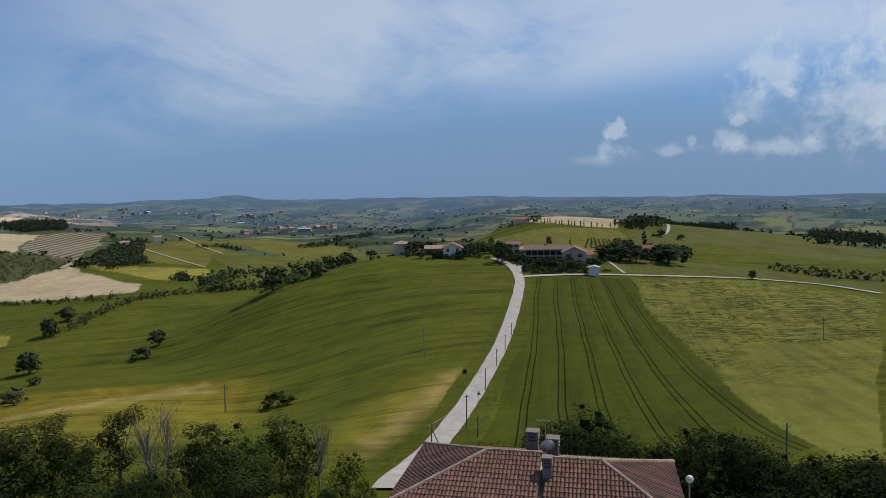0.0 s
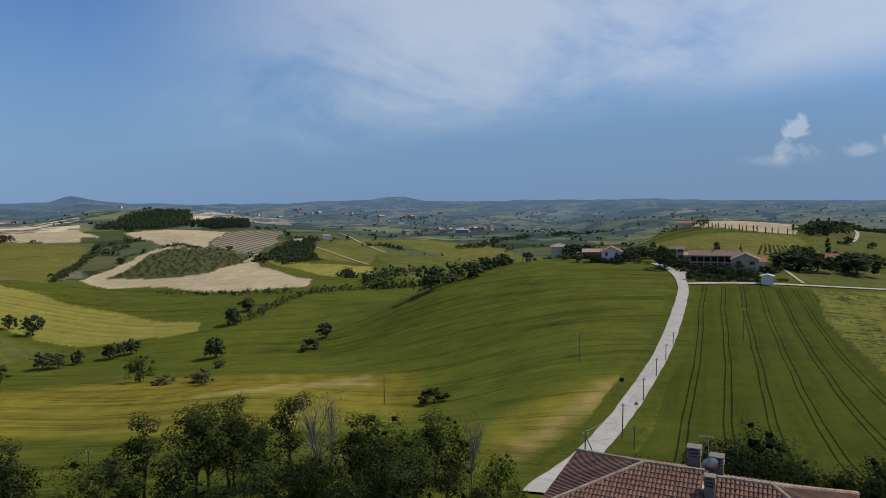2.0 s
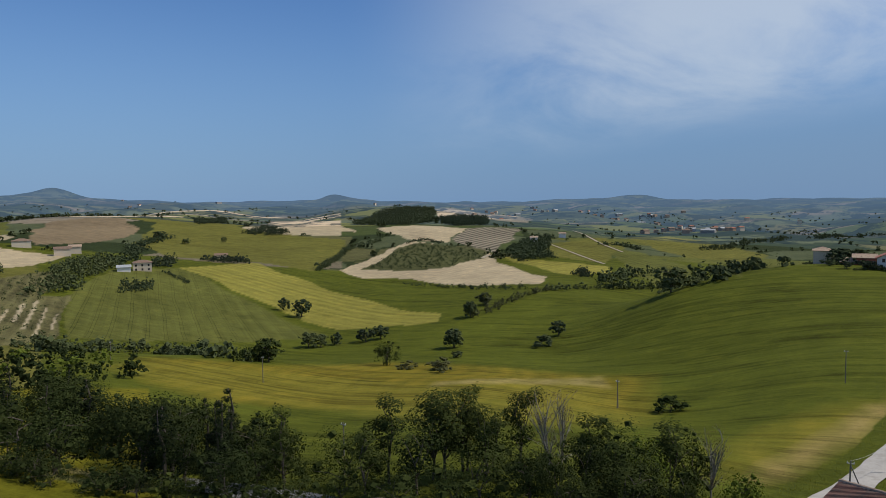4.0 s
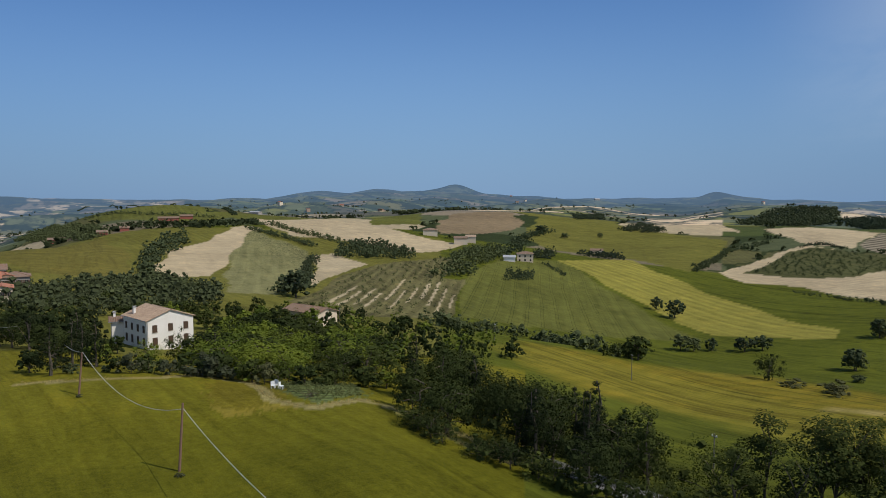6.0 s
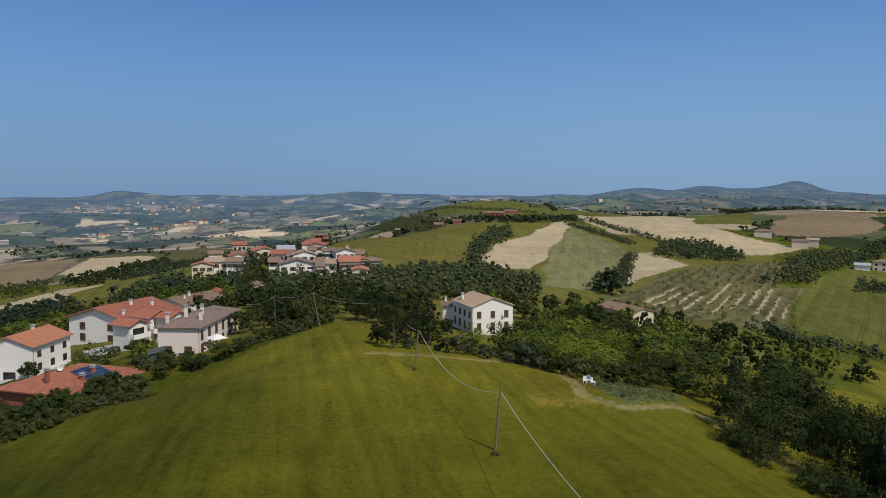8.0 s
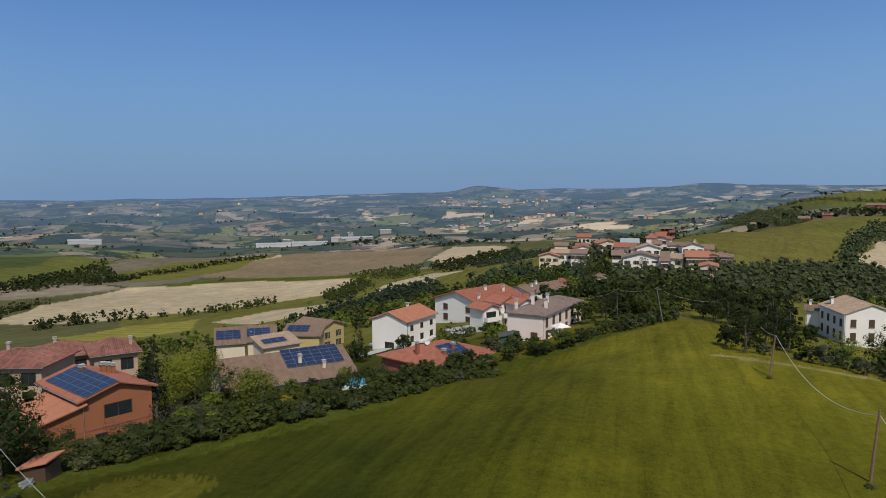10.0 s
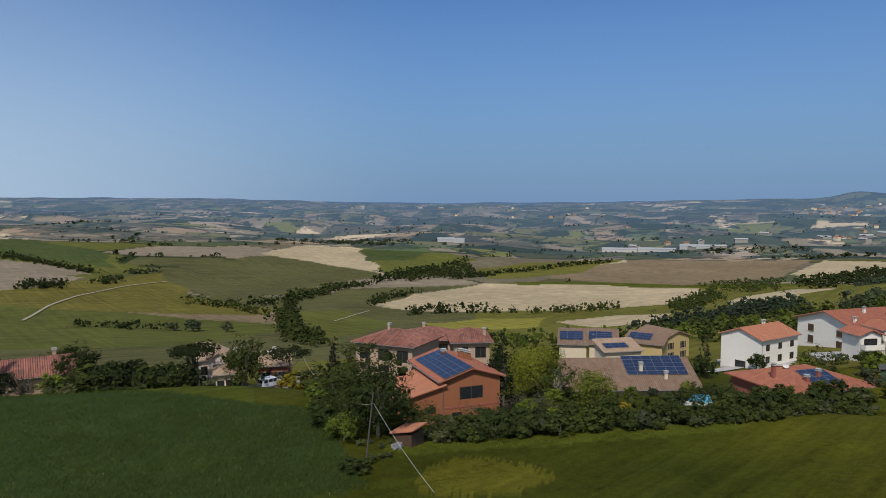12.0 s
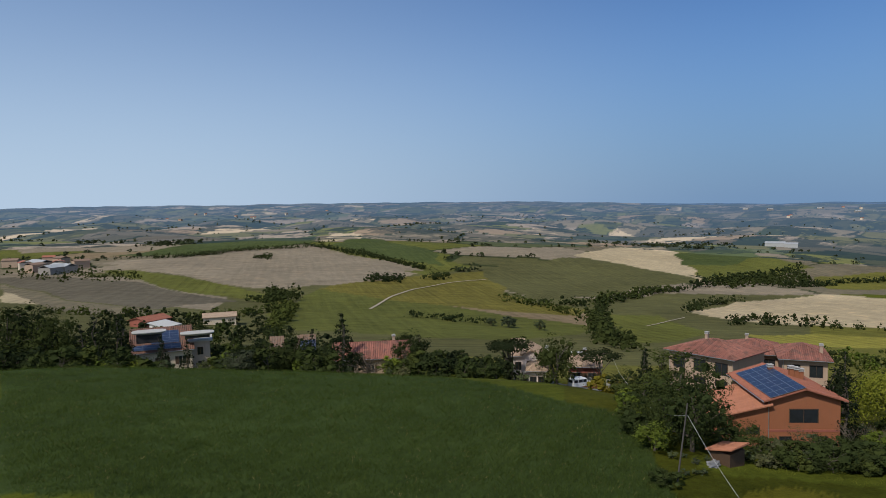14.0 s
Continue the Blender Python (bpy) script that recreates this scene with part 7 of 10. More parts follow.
def window(parent, m, w, h, style="shutters"):
    """A framed window whose outside looks along the local -y."""
    frame_me, pane_me, sill_me, shutter_me = window_meshes(w, h, style)
    ob = part("window", frame_me, None, parent)
    ob.matrix_local = m
    part("pane", pane_me, None, ob)
    if style != "plain":
        part("sill", sill_me, None, ob)
    if style == "shutters":
        for x in (-w - 0.06, w / 2 + 0.06):
            s = part("shutter", shutter_me, None, ob)
            s.location = (x, -0.02, 0)
    if style == "closed":
        for x in (-w / 2, 0.0):
            s = part("shutter", shutter_me, None, ob)
            s.location = (x, -0.02, 0)
    return ob


def slope(bm, e0, e1, r0, r1, thick=0.16, rib=0.33, rows=None):
    """One roof slope: a slab from the eaves e0-e1 to the ridge r0-r1; the half-round tiles that run down it go into rows."""
    e0, e1, r0, r1 = map(Vector, (e0, e1, r0, r1))
    top = [e0, e1, r1, r0] if (r1 - r0).length > 0.01 else [e0, e1, r0]
    low = [v - Vector((0, 0, thick)) for v in top]
    tv, lv = [bm.verts.new(v) for v in top], [bm.verts.new(v) for v in low]
    bm.faces.new(tv), bm.faces.new(lv[::-1])
    k = len(tv)
    for i in range(k):
        bm.faces.new((tv[i], lv[i], lv[(i + 1) % k], tv[(i + 1) % k]))
    if not rib or rows is None:
        return
    bm = rows
    along = (e1 - e0)
    length = along.length
    along /= length
    x0, x1 = (r0 - e0).dot(along), (r1 - e0).dot(along)
    up = (r0 - e0) - along * x0
    nor = along.cross(up).normalized()
    count = max(2, int(length / rib))
    for i in range(count):
        x = (i + 0.5) * length / count
        s = min(1.0, x / x0 if x0 > 0.01 else 1.0, (length - x) / (length - x1) if length - x1 > 0.01 else 1.0)
        if s < 0.04:
            continue
        w = length / count * 0.36
        a = e0 + along * x - up.normalized() * 0.03
        b = e0 + along * x + up * s
        ring = []
        for p in (a, b):
            ring.append([bm.verts.new(p + along * dx + nor * dz) for dx, dz in ((-w, 0.005), (-w * 0.5, w * 0.8), (w * 0.5, w * 0.8), (w, 0.005))])
        for j in range(3):
            bm.faces.new((ring[0][j], ring[0][j + 1], ring[1][j + 1], ring[1][j]))
        bm.faces.new(ring[0][::-1])


def roof_mesh(length, width, eave, kind, pitch, over, rib, ridge_way):
    """Roof over a plan of length x width whose corner lies at the origin. Returns the slabs, the rows of tiles and the ridge caps."""
    bm, rows, caps = bmesh.new(), bmesh.new(), bmesh.new()
    k = math.tan(radians(pitch))
    x0, x1, y0, y1 = -over, length + over, -over, width + over
    z0 = eave - over * k + 0.12
    a, b, c, d = (x0, y0, z0), (x1, y0, z0), (x1, y1, z0), (x0, y1, z0)
    if kind == "flat":
        box(bm, x0, y0, eave, x1, y1, eave + 0.25)
        return bm, rows, caps
    if kind == "mono":
        rise = (y1 - y0) * k
        slope(bm, a, b, (x0, y1, z0 + rise), (x1, y1, z0 + rise), rib=rib, rows=rows)
        return bm, rows, caps
    if ridge_way == "x":
        half, inset = (y1 - y0) / 2, (y1 - y0) / 2 if kind == "hip" else 0.0
        inset = min(inset, (x1 - x0) / 2 - 0.01)
        p, q = Vector((x0 + inset, y0 + half, z0 + half * k)), Vector((x1 - inset, y0 + half, z0 + half * k))
        slope(bm, a, b, p, q, rib=rib, rows=rows), slope(bm, c, d, q, p, rib=rib, rows=rows)
        if kind == "hip":
            slope(bm, b, c, q, q, rib=rib, rows=rows), slope(bm, d, a, p, p, rib=rib, rows=rows)
        hips = [(a, p), (d, p), (b, q), (c, q)]
    else:
        half, inset = (x1 - x0) / 2, (x1 - x0) / 2 if kind == "hip" else 0.0
        inset = min(inset, (y1 - y0) / 2 - 0.01)
        p, q = Vector((x0 + half, y0 + inset, z0 + half * k)), Vector((x0 + half, y1 - inset, z0 + half * k))
        slope(bm, b, c, p, q, rib=rib, rows=rows), slope(bm, d, a, q, p, rib=rib, rows=rows)
        if kind == "hip":
            slope(bm, a, b, p, p, rib=rib, rows=rows), slope(bm, c, d, q, q, rib=rib, rows=rows)
        hips = [(a, p), (b, p), (c, q), (d, q)]
    rod(caps, p, q, 0.13, sides=6)
    if kind == "hip":
        for s, e in hips:
            rod(caps, s, e, 0.11, sides=6)
    return bm, rows, caps


def chimney(parent, x, y, z, height, wide=0.55, mat=None):
    bm = boxes((x - wide / 2, y - wide / 2, z - 1.0, x + wide / 2, y + wide / 2, z + height), bevel=0.02)
    c = part("chimney", bm, mat or TAWNY, parent)
    cap = boxes((x - wide * 0.7, y - wide * 0.7, z + height, x + wide * 0.7, y + wide * 0.7, z + height + 0.08), (x - wide * 0.4, y - wide * 0.4, z + height + 0.08, x + wide * 0.4, y + wide * 0.4, z + height + 0.26),
                (x - wide * 0.65, y - wide * 0.65, z + height + 0.26, x + wide * 0.65, y + wide * 0.65, z + height + 0.34))
    part("chimney_cap", cap, CONCRETE, c)


panel_mesh = []


def solar_panel(parent, m):
    if not panel_mesh:
        for name, bm, mat in (("solar_panel", boxes((0, 0, 0, 1.62, 0.98, 0.035)), CELLS), ("panel_frame", boxes((-0.02, -0.02, 0.0, 1.64, 0.0, 0.045), (-0.02, 0.98, 0.0, 1.64, 1.0, 0.045), (-0.02, 0, 0, 0, 0.98, 0.045), (1.62, 0, 0, 1.64, 0.98, 0.045)), METAL)):
            me = bpy.data.meshes.new(name)
            bm.to_mesh(me), bm.free()
            me.materials.append(mat)
            panel_mesh.append(me)
    ob = part("solar_panel", panel_mesh[0], None, parent)
    ob.matrix_local = m
    part("panel_frame", panel_mesh[1], None, ob)


def house(label, x, y, turn, length, width, eave, base, roof="gable", pitch=18, wall=None, tiles=None, ridge="x", over=0.5,
          front=(), left=(), right=(), chimneys=(), panels=(), style="shutters", name="house", rib=0.33, category="house", group="", doors=(), gutter=True, balconies=(), band=0.0):
    """A house whose front left corner stands at x, y; its front runs along the local x and looks along the local -y. front, left, right:
    rows of windows (sill height, number, width, height). chimneys: (x, y, height) on the plan. panels: (slope, from, up, columns, rows)."""
    h = eave - base
    e = holder(name, pose(x, y, base, 0, 0, turn), label, category, group)
    k = math.tan(radians(pitch))
    bm = bmesh.new()
    pts = [(px, py, pz) for px in (0, length) for py in (0, width) for pz in (-2.0, h)]
    if roof == "gable":
        pts += [(0, width / 2, h + width / 2 * k - 0.05), (length, width / 2, h + width / 2 * k - 0.05)] if ridge == "x" else [(length / 2, 0, h + length / 2 * k - 0.05), (length / 2, width, h + length / 2 * k - 0.05)]
    elif roof == "mono":
        pts += [(0, width, h + width * k - 0.06), (length, width, h + width * k - 0.06)]
    bmesh.ops.convex_hull(bm, input=[bm.verts.new(p) for p in pts])
    part("wall", bm, wall or WHITE, e)
    d = math.hypot(x, y)
    rbm, rows_bm, caps = roof_mesh(length, width, h, roof, pitch, over, rib if d < 230 else 0, ridge)
    top = part("roof", rbm, tiles or TILE_RED, e)
    if len(rows_bm.verts):
        tagged(part("tiling", rows_bm, tiles or TILE_RED, top), kind="stuff")
    if len(caps.verts) and d < 400:
        part("ridge_cap", caps, tiles or TILE_RED, top)
    tops = [z + wh for z, _, _, wh in tuple(front) + tuple(left) + tuple(right)]
    lift = max(0.0, h - 1.2 - max(tops)) if tops else 0.0
    for side, rows in (("front", front), ("left", left), ("right", right)):
        for z, count, w, wh in rows:
            z += lift
            span = length if side == "front" else width
            for i in range(count):
                u = span * (i + 0.5) / count
                if side == "front":
                    m = pose(u, 0, z)
                elif side == "left":
                    m = pose(0, width - u, z, 0, 0, -90)
                else:
                    m = pose(length, u, z, 0, 0, 90)
                window(e, m, w, wh, style if d < 330 else "plain")
    for u, w in doors:
        dbm = boxes((u - w / 2, -0.05, 0.0, u + w / 2, 0.02, 2.15), (u - w / 2 + 0.1, -0.07, 0.15, u - 0.05, -0.05, 1.0), (u + 0.05, -0.07, 0.15, u + w / 2 - 0.1, -0.05, 1.0), bevel=0.01)
        part("door", dbm, WOOD, e)
    if band:
        part("string_course", boxes((-0.04, -0.05, band, length + 0.04, 0.03, band + 0.25)), ROSE, e, "dark red painted band")
    for u0, u1, z in balconies:
        b = part("balcony", boxes((u0, -1.3, z - 0.18, u1, 0.02, z), bevel=0.01), CONCRETE, e)
        part("parapet", boxes((u0, -1.3, z, u1, -1.2, z + 0.95), (u0, -1.2, z, u0 + 0.1, 0, z + 0.95), (u1 - 0.1, -1.2, z, u1, 0, z + 0.95)), wall or WHITE, b)
    for cx, cy, ch in chimneys:
        if roof == "mono":
            rise = cy * k
        elif ridge == "x":
            rise = (width / 2 - abs(cy - width / 2)) * k
        else:
            rise = (length / 2 - abs(cx - length / 2)) * k
        chimney(e, cx, cy, h + rise, ch, mat=wall)
    for side, u0, v0, cols, rws in panels:
        # panels lie on the slope above the front ("front"), or on the slope above the left wall ("left")
        for i in range(cols):
            for j in range(rws):
                u, v = u0 + i * 1.68, v0 + j * 1.04
                if side == "front":
                    m = Matrix.Translation((u, v * math.cos(radians(pitch)), h + 0.30 + v * math.sin(radians(pitch)))) @ pose(0, 0, 0, pitch, 0, 0)
                else:
                    m = Matrix.Translation((v * math.cos(radians(pitch)), width - u, h + 0.30 + v * math.sin(radians(pitch)))) @ pose(0, 0, 0, 0, 0, -90) @ pose(0, 0, 0, pitch, 0, 0)
                solar_panel(top, m)
    if gutter and d < 200 and roof != "flat":
        g = bmesh.new()
        zg = h - over * k + 0.05
        if ridge == "x" or roof != "gable":
            rod(g, (-over, -over - 0.05, zg), (length + over, -over - 0.05, zg), 0.07, sides=6)
        else:
            rod(g, (-over - 0.05, -over, zg), (-over - 0.05, width + over, zg), 0.07, sides=6)
        rod(g, (0.15, -0.08, 0.0), (0.15, -0.08, zg), 0.045, sides=6)
        part("gutter", g, METAL, e)
    return e


# ---- the houses of the place ----
# estate below the field
house("pale pink two-storey house with a weathered hipped roof", -134.1, -40.4, 174.2, 22.0, 7.9, -3.39, -9.41, "hip", 17, PINK, TILE_GREY, front=((0.5, 6, 1.0, 2.0), (3.3, 6, 1.0, 1.8)), left=((0.9, 2, 1.3, 1.4),), chimneys=((5.0, 1.5, 1.9), (4.0, 4.0, 2.2), (9.5, 3.0, 1.8), (1.5, 6.6, 1.9)), style="closed")
# the wide left window stands in for a dark garage opening
house("plain white house with an orange gabled roof", -132.4, -70.4, 174.6, 12.2, 9.2, -6.55, -14.02, "gable", 20, WHITE, TILE_ORANGE, front=((0.9, 3, 1.1, 1.3), (3.4, 3, 1.0, 1.2)), left=((-1.2, 1, 2.2, 2.0),), style="plain", chimneys=((8.0, 5.0, 0.8),))
house("long cream house with red roofs and terraces", -162.3, -65.5, 160.0, 18.2, 16.0, -6.96, -14.25, "gable", 17, WHITE, TILE_RED, over=0.8, left=((1.0, 2, 1.4, 1.6), (3.7, 2, 1.4, 1.5)), front=((0.6, 3, 2.2, 2.1), (3.4, 3, 2.0, 1.8)), balconies=((1.0, 17.0, 3.0),), style="closed", chimneys=((2.0, 2.0, 1.2), (9.0, 6.0, 1.2), (14.0, 4.0, 1.3)))
house("white house with a dusky brown roof", -185.6, -59.7, 156.4, 16.3, 9.0, -7.05, -11.99, "gable", 17, WHITE, TILE_BROWN, front=((0.9, 4, 0.9, 1.3),), chimneys=((4.0, 3.0, 0.9), (7.0, 4.0, 1.0)))
house("house with a red hipped roof behind trees", -216.1, -62.6, 105.3, 6.4, 9.0, -8.87, -11.67, "hip", 20, WHITE, TILE_RED)
house("low house with a broad red hipped roof", -99.1, -47.7, 161.2, 15.0, 12.7, -6.29, -9.91, "hip", 17, ROSE, TILE_RED, over=0.7, front=((0.9, 3, 1.2, 1.3),), chimneys=((4.5, 2.2, 0.9), (7.5, 3.0, 1.1), (2.0, 6.0, 0.8)), panels=(("front", 5.0, 1.0, 3, 4),))
house("pale house with a wide weathered tile roof", -82.8, -75.4, 144.2, 20.9, 14.5, -8.83, -12.58, "gable", 23, CREAM, TILE_BROWN, over=0.7, front=((0.3, 5, 1.2, 2.0),), left=((0.9, 2, 0.9, 1.2),), chimneys=((12.6, 3.8, 1.4), (16.2, 2.0, 1.1)), panels=(("front", 10.2, 3.0, 6, 5),))
house("low terrace wing with a red tile roof", -154.1, -61.8, 110.9, 5.6, 5.0, -6.73, -11.54, "mono", 17, WHITE, TILE_RED, front=((0.3, 2, 1.6, 2.0),))
house("low terrace wing with a red tile roof", -158.2, -56.6, 108.9, 4.8, 5.0, -5.73, -10.76, "mono", 17, WHITE, TILE_RED, front=((0.3, 2, 1.6, 2.0),))
house("terrace wing with a small gabled red roof", -150.1, -55.5, 150.0, 5.6, 5.0, -4.22, -10.33, "gable", 22, WHITE, TILE_RED, "y", over=0.6, front=((0.3, 1, 2.6, 2.0), (3.0, 1, 2.6, 1.7)), style="plain", balconies=((0.2, 5.4, 2.8),))
house("terrace wing with a small gabled red roof", -149.5, -51.1, 150.0, 5.0, 5.0, -4.15, -9.71, "gable", 22, WHITE, TILE_RED, "y", over=0.6, front=((0.3, 1, 2.6, 2.0), (3.0, 1, 2.6, 1.7)), style="plain", balconies=((0.2, 4.8, 2.8),))
house("terrace wing with a small gabled red roof", -145.0, -57.6, 150.0, 4.5, 5.0, -5.00, -10.60, "gable", 22, WHITE, TILE_RED, "y", over=0.6, front=((0.3, 1, 2.6, 2.0), (3.0, 1, 2.6, 1.7)), style="plain", balconies=((0.2, 4.3, 2.8),))
house("yellow two-storey house with a pale tile roof", -139.3, -97.4, 173.7, 8.4, 9.2, -11.49, -18.12, "gable", 18, YELLOW, TILE_BROWN, "y", front=((0.9, 2, 0.9, 1.9), (3.6, 2, 0.9, 1.5)))
house("yellow annex with solar panels on its roof", -126.0, -98.6, 111.6, 8.3, 5.0, -10.53, -16.67, "mono", 16, YELLOW, TILE_BROWN, panels=(("front", 0.4, 1.2, 3, 3),))
house("low building roofed with solar panels", -110.9, -104.0, 132.1, 5.7, 7.0, -10.01, -16.45, "mono", 15, CREAM, TILE_BROWN, panels=(("front", 0.0, 1.6, 3, 4),))
house("low building roofed with solar panels", -118.0, -102.0, 129.7, 6.1, 7.0, -10.63, -16.86, "mono", 15, CREAM, TILE_BROWN, panels=(("front", 0.0, 1.6, 3, 4),))
house("low shed with a pale tile roof", -108.0, -89.1, 154.3, 7.7, 5.0, -8.79, -14.75, "mono", 14, CREAM, TILE_PALE, panels=(("front", 0.6, 1.0, 3, 2),))
house("orange house with solar panels on its roof", -54.4, -71.7, 164.1, 8.4, 12.0, -2.06, -9.04, "gable", 17, ORANGE, TILE_RED, "y", over=0.6, front=((3.7, 1, 3.2, 1.6), (0.9, 2, 1.3, 1.1)), style="plain", chimneys=((5.6, 7.0, 1.2), (6.2, 7.0, 1.2), (6.8, 7.0, 1.2), (3.8, 9.0, 0.6)), panels=(("left", 0.9, 0.2, 7, 4),), band=3.1)
house("orange lean-to wing under a sloping red roof", -50.52, -82.16, 74.1, 9.0, 6.6, -4.29, -9.04, "mono", 13, ORANGE, TILE_ORANGE, over=0.5, right=((0.2, 2, 1.4, 0.8),), style="plain")
# large dark windows stand in for the shaded loggias of these three houses
house("brick-coloured house with a hipped tile roof", -67.8, -116.8, 116.5, 12.4, 11.0, -5.84, -15.22, "hip", 17, TAWNY, TILE_BRICK, over=0.8, style="plain", front=((0.5, 3, 2.2, 2.1), (3.6, 3, 2.2, 2.1)), left=((3.6, 2, 1.2, 1.5),), balconies=((1.0, 11.0, 3.4),), chimneys=((4.0, 6.0, 0.9),))
house("brick-coloured house with a hipped tile roof", -83.2, -120.0, 148.4, 8.5, 11.0, -8.22, -16.31, "hip", 17, TAWNY, TILE_BRICK, over=0.8, style="plain", front=((0.5, 2, 2.2, 2.1), (3.6, 2, 2.2, 2.1)), balconies=((0.5, 8.0, 3.4),), chimneys=((3.0, 7.0, 0.9),))
house("brick-coloured house with a hipped tile roof", -85.3, -108.5, 146.5, 7.2, 11.0, -6.99, -14.81, "hip", 17, TAWNY, TILE_BRICK, over=0.8, style="plain", front=((0.5, 2, 2.0, 2.1), (3.6, 2, 2.0, 2.1)), balconies=((0.3, 7.0, 3.4),), chimneys=((6.5, 3.0, 1.0),))
# farmhouse among the trees
house("white farmhouse with a pale tiled roof", -159.5, 14.2, 108.0, 10.4, 12.0, -3.64, -11.82, "gable", 20, WHITE, TILE_PALE, "y", over=0.35, front=((0.8, 3, 0.9, 1.6), (3.6, 3, 0.9, 1.5)), left=((0.8, 4, 0.8, 1.6), (3.6, 4, 0.8, 1.4)), chimneys=((1.2, 9.0, 1.4),), style="closed")
house("small white annex with a chimney", -171.8, 7.9, 86.9, 2.9, 4.0, -5.08, -10.84, "gable", 18, WHITE, TILE_BROWN, chimneys=((0.8, 2.0, 1.0),))
# houses beyond the dark crop
house("pale stuccoed house with a tile roof", -40.1, -124.7, 161.8, 1.8, 8.0, -7.24, -13.91, "mono", 10, PINK, TILE_PALE, front=((0.8, 1, 1.2, 1.5), (3.2, 1, 1.0, 1.5)), style="plain")
house("pale house tower with a tile roof", -40.8, -121.3, 160.7, 3.2, 7.0, -6.34, -13.37, "gable", 28, PINK, TILE_PALE, "y", over=0.4, front=((3.4, 1, 0.8, 1.2),), chimneys=((4.5, 4.0, 1.2),), gutter=False)
house("low porch of the pale house with a tile roof", -39.9, -115.3, 160.2, 2.9, 5.0, -7.75, -11.67, "hip", 24, PINK, TILE_PALE, front=((0.3, 2, 1.0, 1.9),), style="plain")
house("dark red house with a tiled roof", -49.3, -120.3, 156.5, 5.7, 8.0, -8.82, -14.86, "gable", 16, ROSE, TILE_PALE, front=((0.8, 2, 1.4, 1.5),), chimneys=((3.0, 5.0, 1.2),))
# a small shelter added in place of the white solar panel on the roof
house("white solar heater panel on the red house, built as a shelter", -50.5, -121.4, 156.9, 2.5, 3.0, -8.89, -14.00, "mono", 25, WHITE, SHEET, gutter=False)
house("modern house with solar panels on its roof", 29.4, -136.9, -170.0, 10.5, 9.0, -5.04, -10.29, "mono", 17, CREAM, TILE_OLD, front=((0.8, 3, 1.2, 1.5),), panels=(("front", 0.2, 0.2, 5, 2), ("front", 3.4, 2.6, 3, 5)))
house("pale tower of the modern house", 19.6, -140.6, -172.8, 3.6, 5.0, -4.10, -10.44, "flat", 10, BUFF, CONCRETE, front=((0.8, 1, 0.9, 1.4), (3.5, 1, 0.9, 1.4)), style="plain")
house("brick house with an orange gabled roof", -7.0, -127.8, 173.9, 13.4, 9.0, -6.47, -11.73, "gable", 24, TAWNY, TILE_BRICK, front=((0.6, 3, 1.0, 1.4),), chimneys=((11.0, 5.0, 1.2),))
house("small house with solar panels on its roof", -0.9, -150.0, 179.1, 3.1, 6.0, -9.61, -13.46, "mono", 22, WHITE, TILE_BROWN, panels=(("front", 0.2, 0.3, 2, 4),))
house("small house with a grey roof", 4.7, -151.9, -178.6, 2.1, 6.0, -10.01, -13.12, "mono", 22, WHITE, TILE_BROWN)
house("long farm shed with a red roof", 51.2, -263.0, -132.2, 10.5, 9.0, -18.77, -22.89, "gable", 14, ROSE, TILE_RED)
house("low farm building with a clay roof", 35.0, -289.4, -174.3, 12.4, 8.0, -22.42, -27.07, "gable", 15, CREAM, TILE_PALE)
house("white shed beside the farm", 38.2, -221.7, -127.9, 6.2, 6.0, -14.36, -18.96, "mono", 8, WHITE, SHEET)
# hamlet on the ridge
# rows of wide dark windows take the place of the shaded loggia
house("long grey farmhouse with a red roof", 35.8, 303.9, -8.3, 18.4, 8.0, -2.94, -8.82, "gable", 22, BUFF, TILE_BROWN, over=0.9, front=((0.2, 7, 2.1, 2.2), (3.1, 7, 2.1, 1.9)), style="plain", chimneys=((9.0, 3.6, 0.8),))
house("tall pale house end with a gabled roof", 49.2, 287.7, -10.5, 9.4, 10.0, -3.3, -9.94, "gable", 24, BUFF, TILE_BROWN, "y", over=0.7, front=((4.6, 2, 0.9, 1.2),), right=((3.0, 2, 0.9, 1.3),))
house("small white outbuilding beside the yard", 55.7, 267.3, -12.2, 3.8, 4.0, -7.51, -11.25, "gable", 12, WHITE, SHEET, "y")
house("low red-roofed shed beside the house", 61.2, 305.7, -11.7, 3.9, 5.0, -6.00, -9.77, "mono", 15, CREAM, TILE_RED)
house("grey stone house behind the dark tree", 29.8, 324.0, -5.7, 5.6, 8.0, -2.51, -7.11, "gable", 20, BUFF, TILE_BROWN, front=((0.8, 2, 0.9, 1.4), (3.6, 2, 0.9, 1.3)))
house("white lean-to beside the stone house", 35.4, 322.0, -5.7, 3.4, 4.0, -4.61, -7.11, "mono", 12, WHITE, TILE_PALE, front=((0.6, 1, 0.9, 1.2),))
house("white house with a red gabled roof", 0.0, 301.0, -0.7, 8.2, 9.0, -1.64, -6.24, "gable", 25, WHITE, TILE_RED, "y", over=0.7, style="closed", front=((0.6, 3, 0.9, 1.4), (3.0, 2, 0.8, 1.2)), left=((3.0, 3, 0.9, 1.2),))
house("low pink house with a clay roof", -8.0, 316.0, 0.7, 7.8, 7.0, -2.93, -6.23, "gable", 18, ROSE, TILE_PALE, front=((0.8, 4, 0.9, 1.3),))
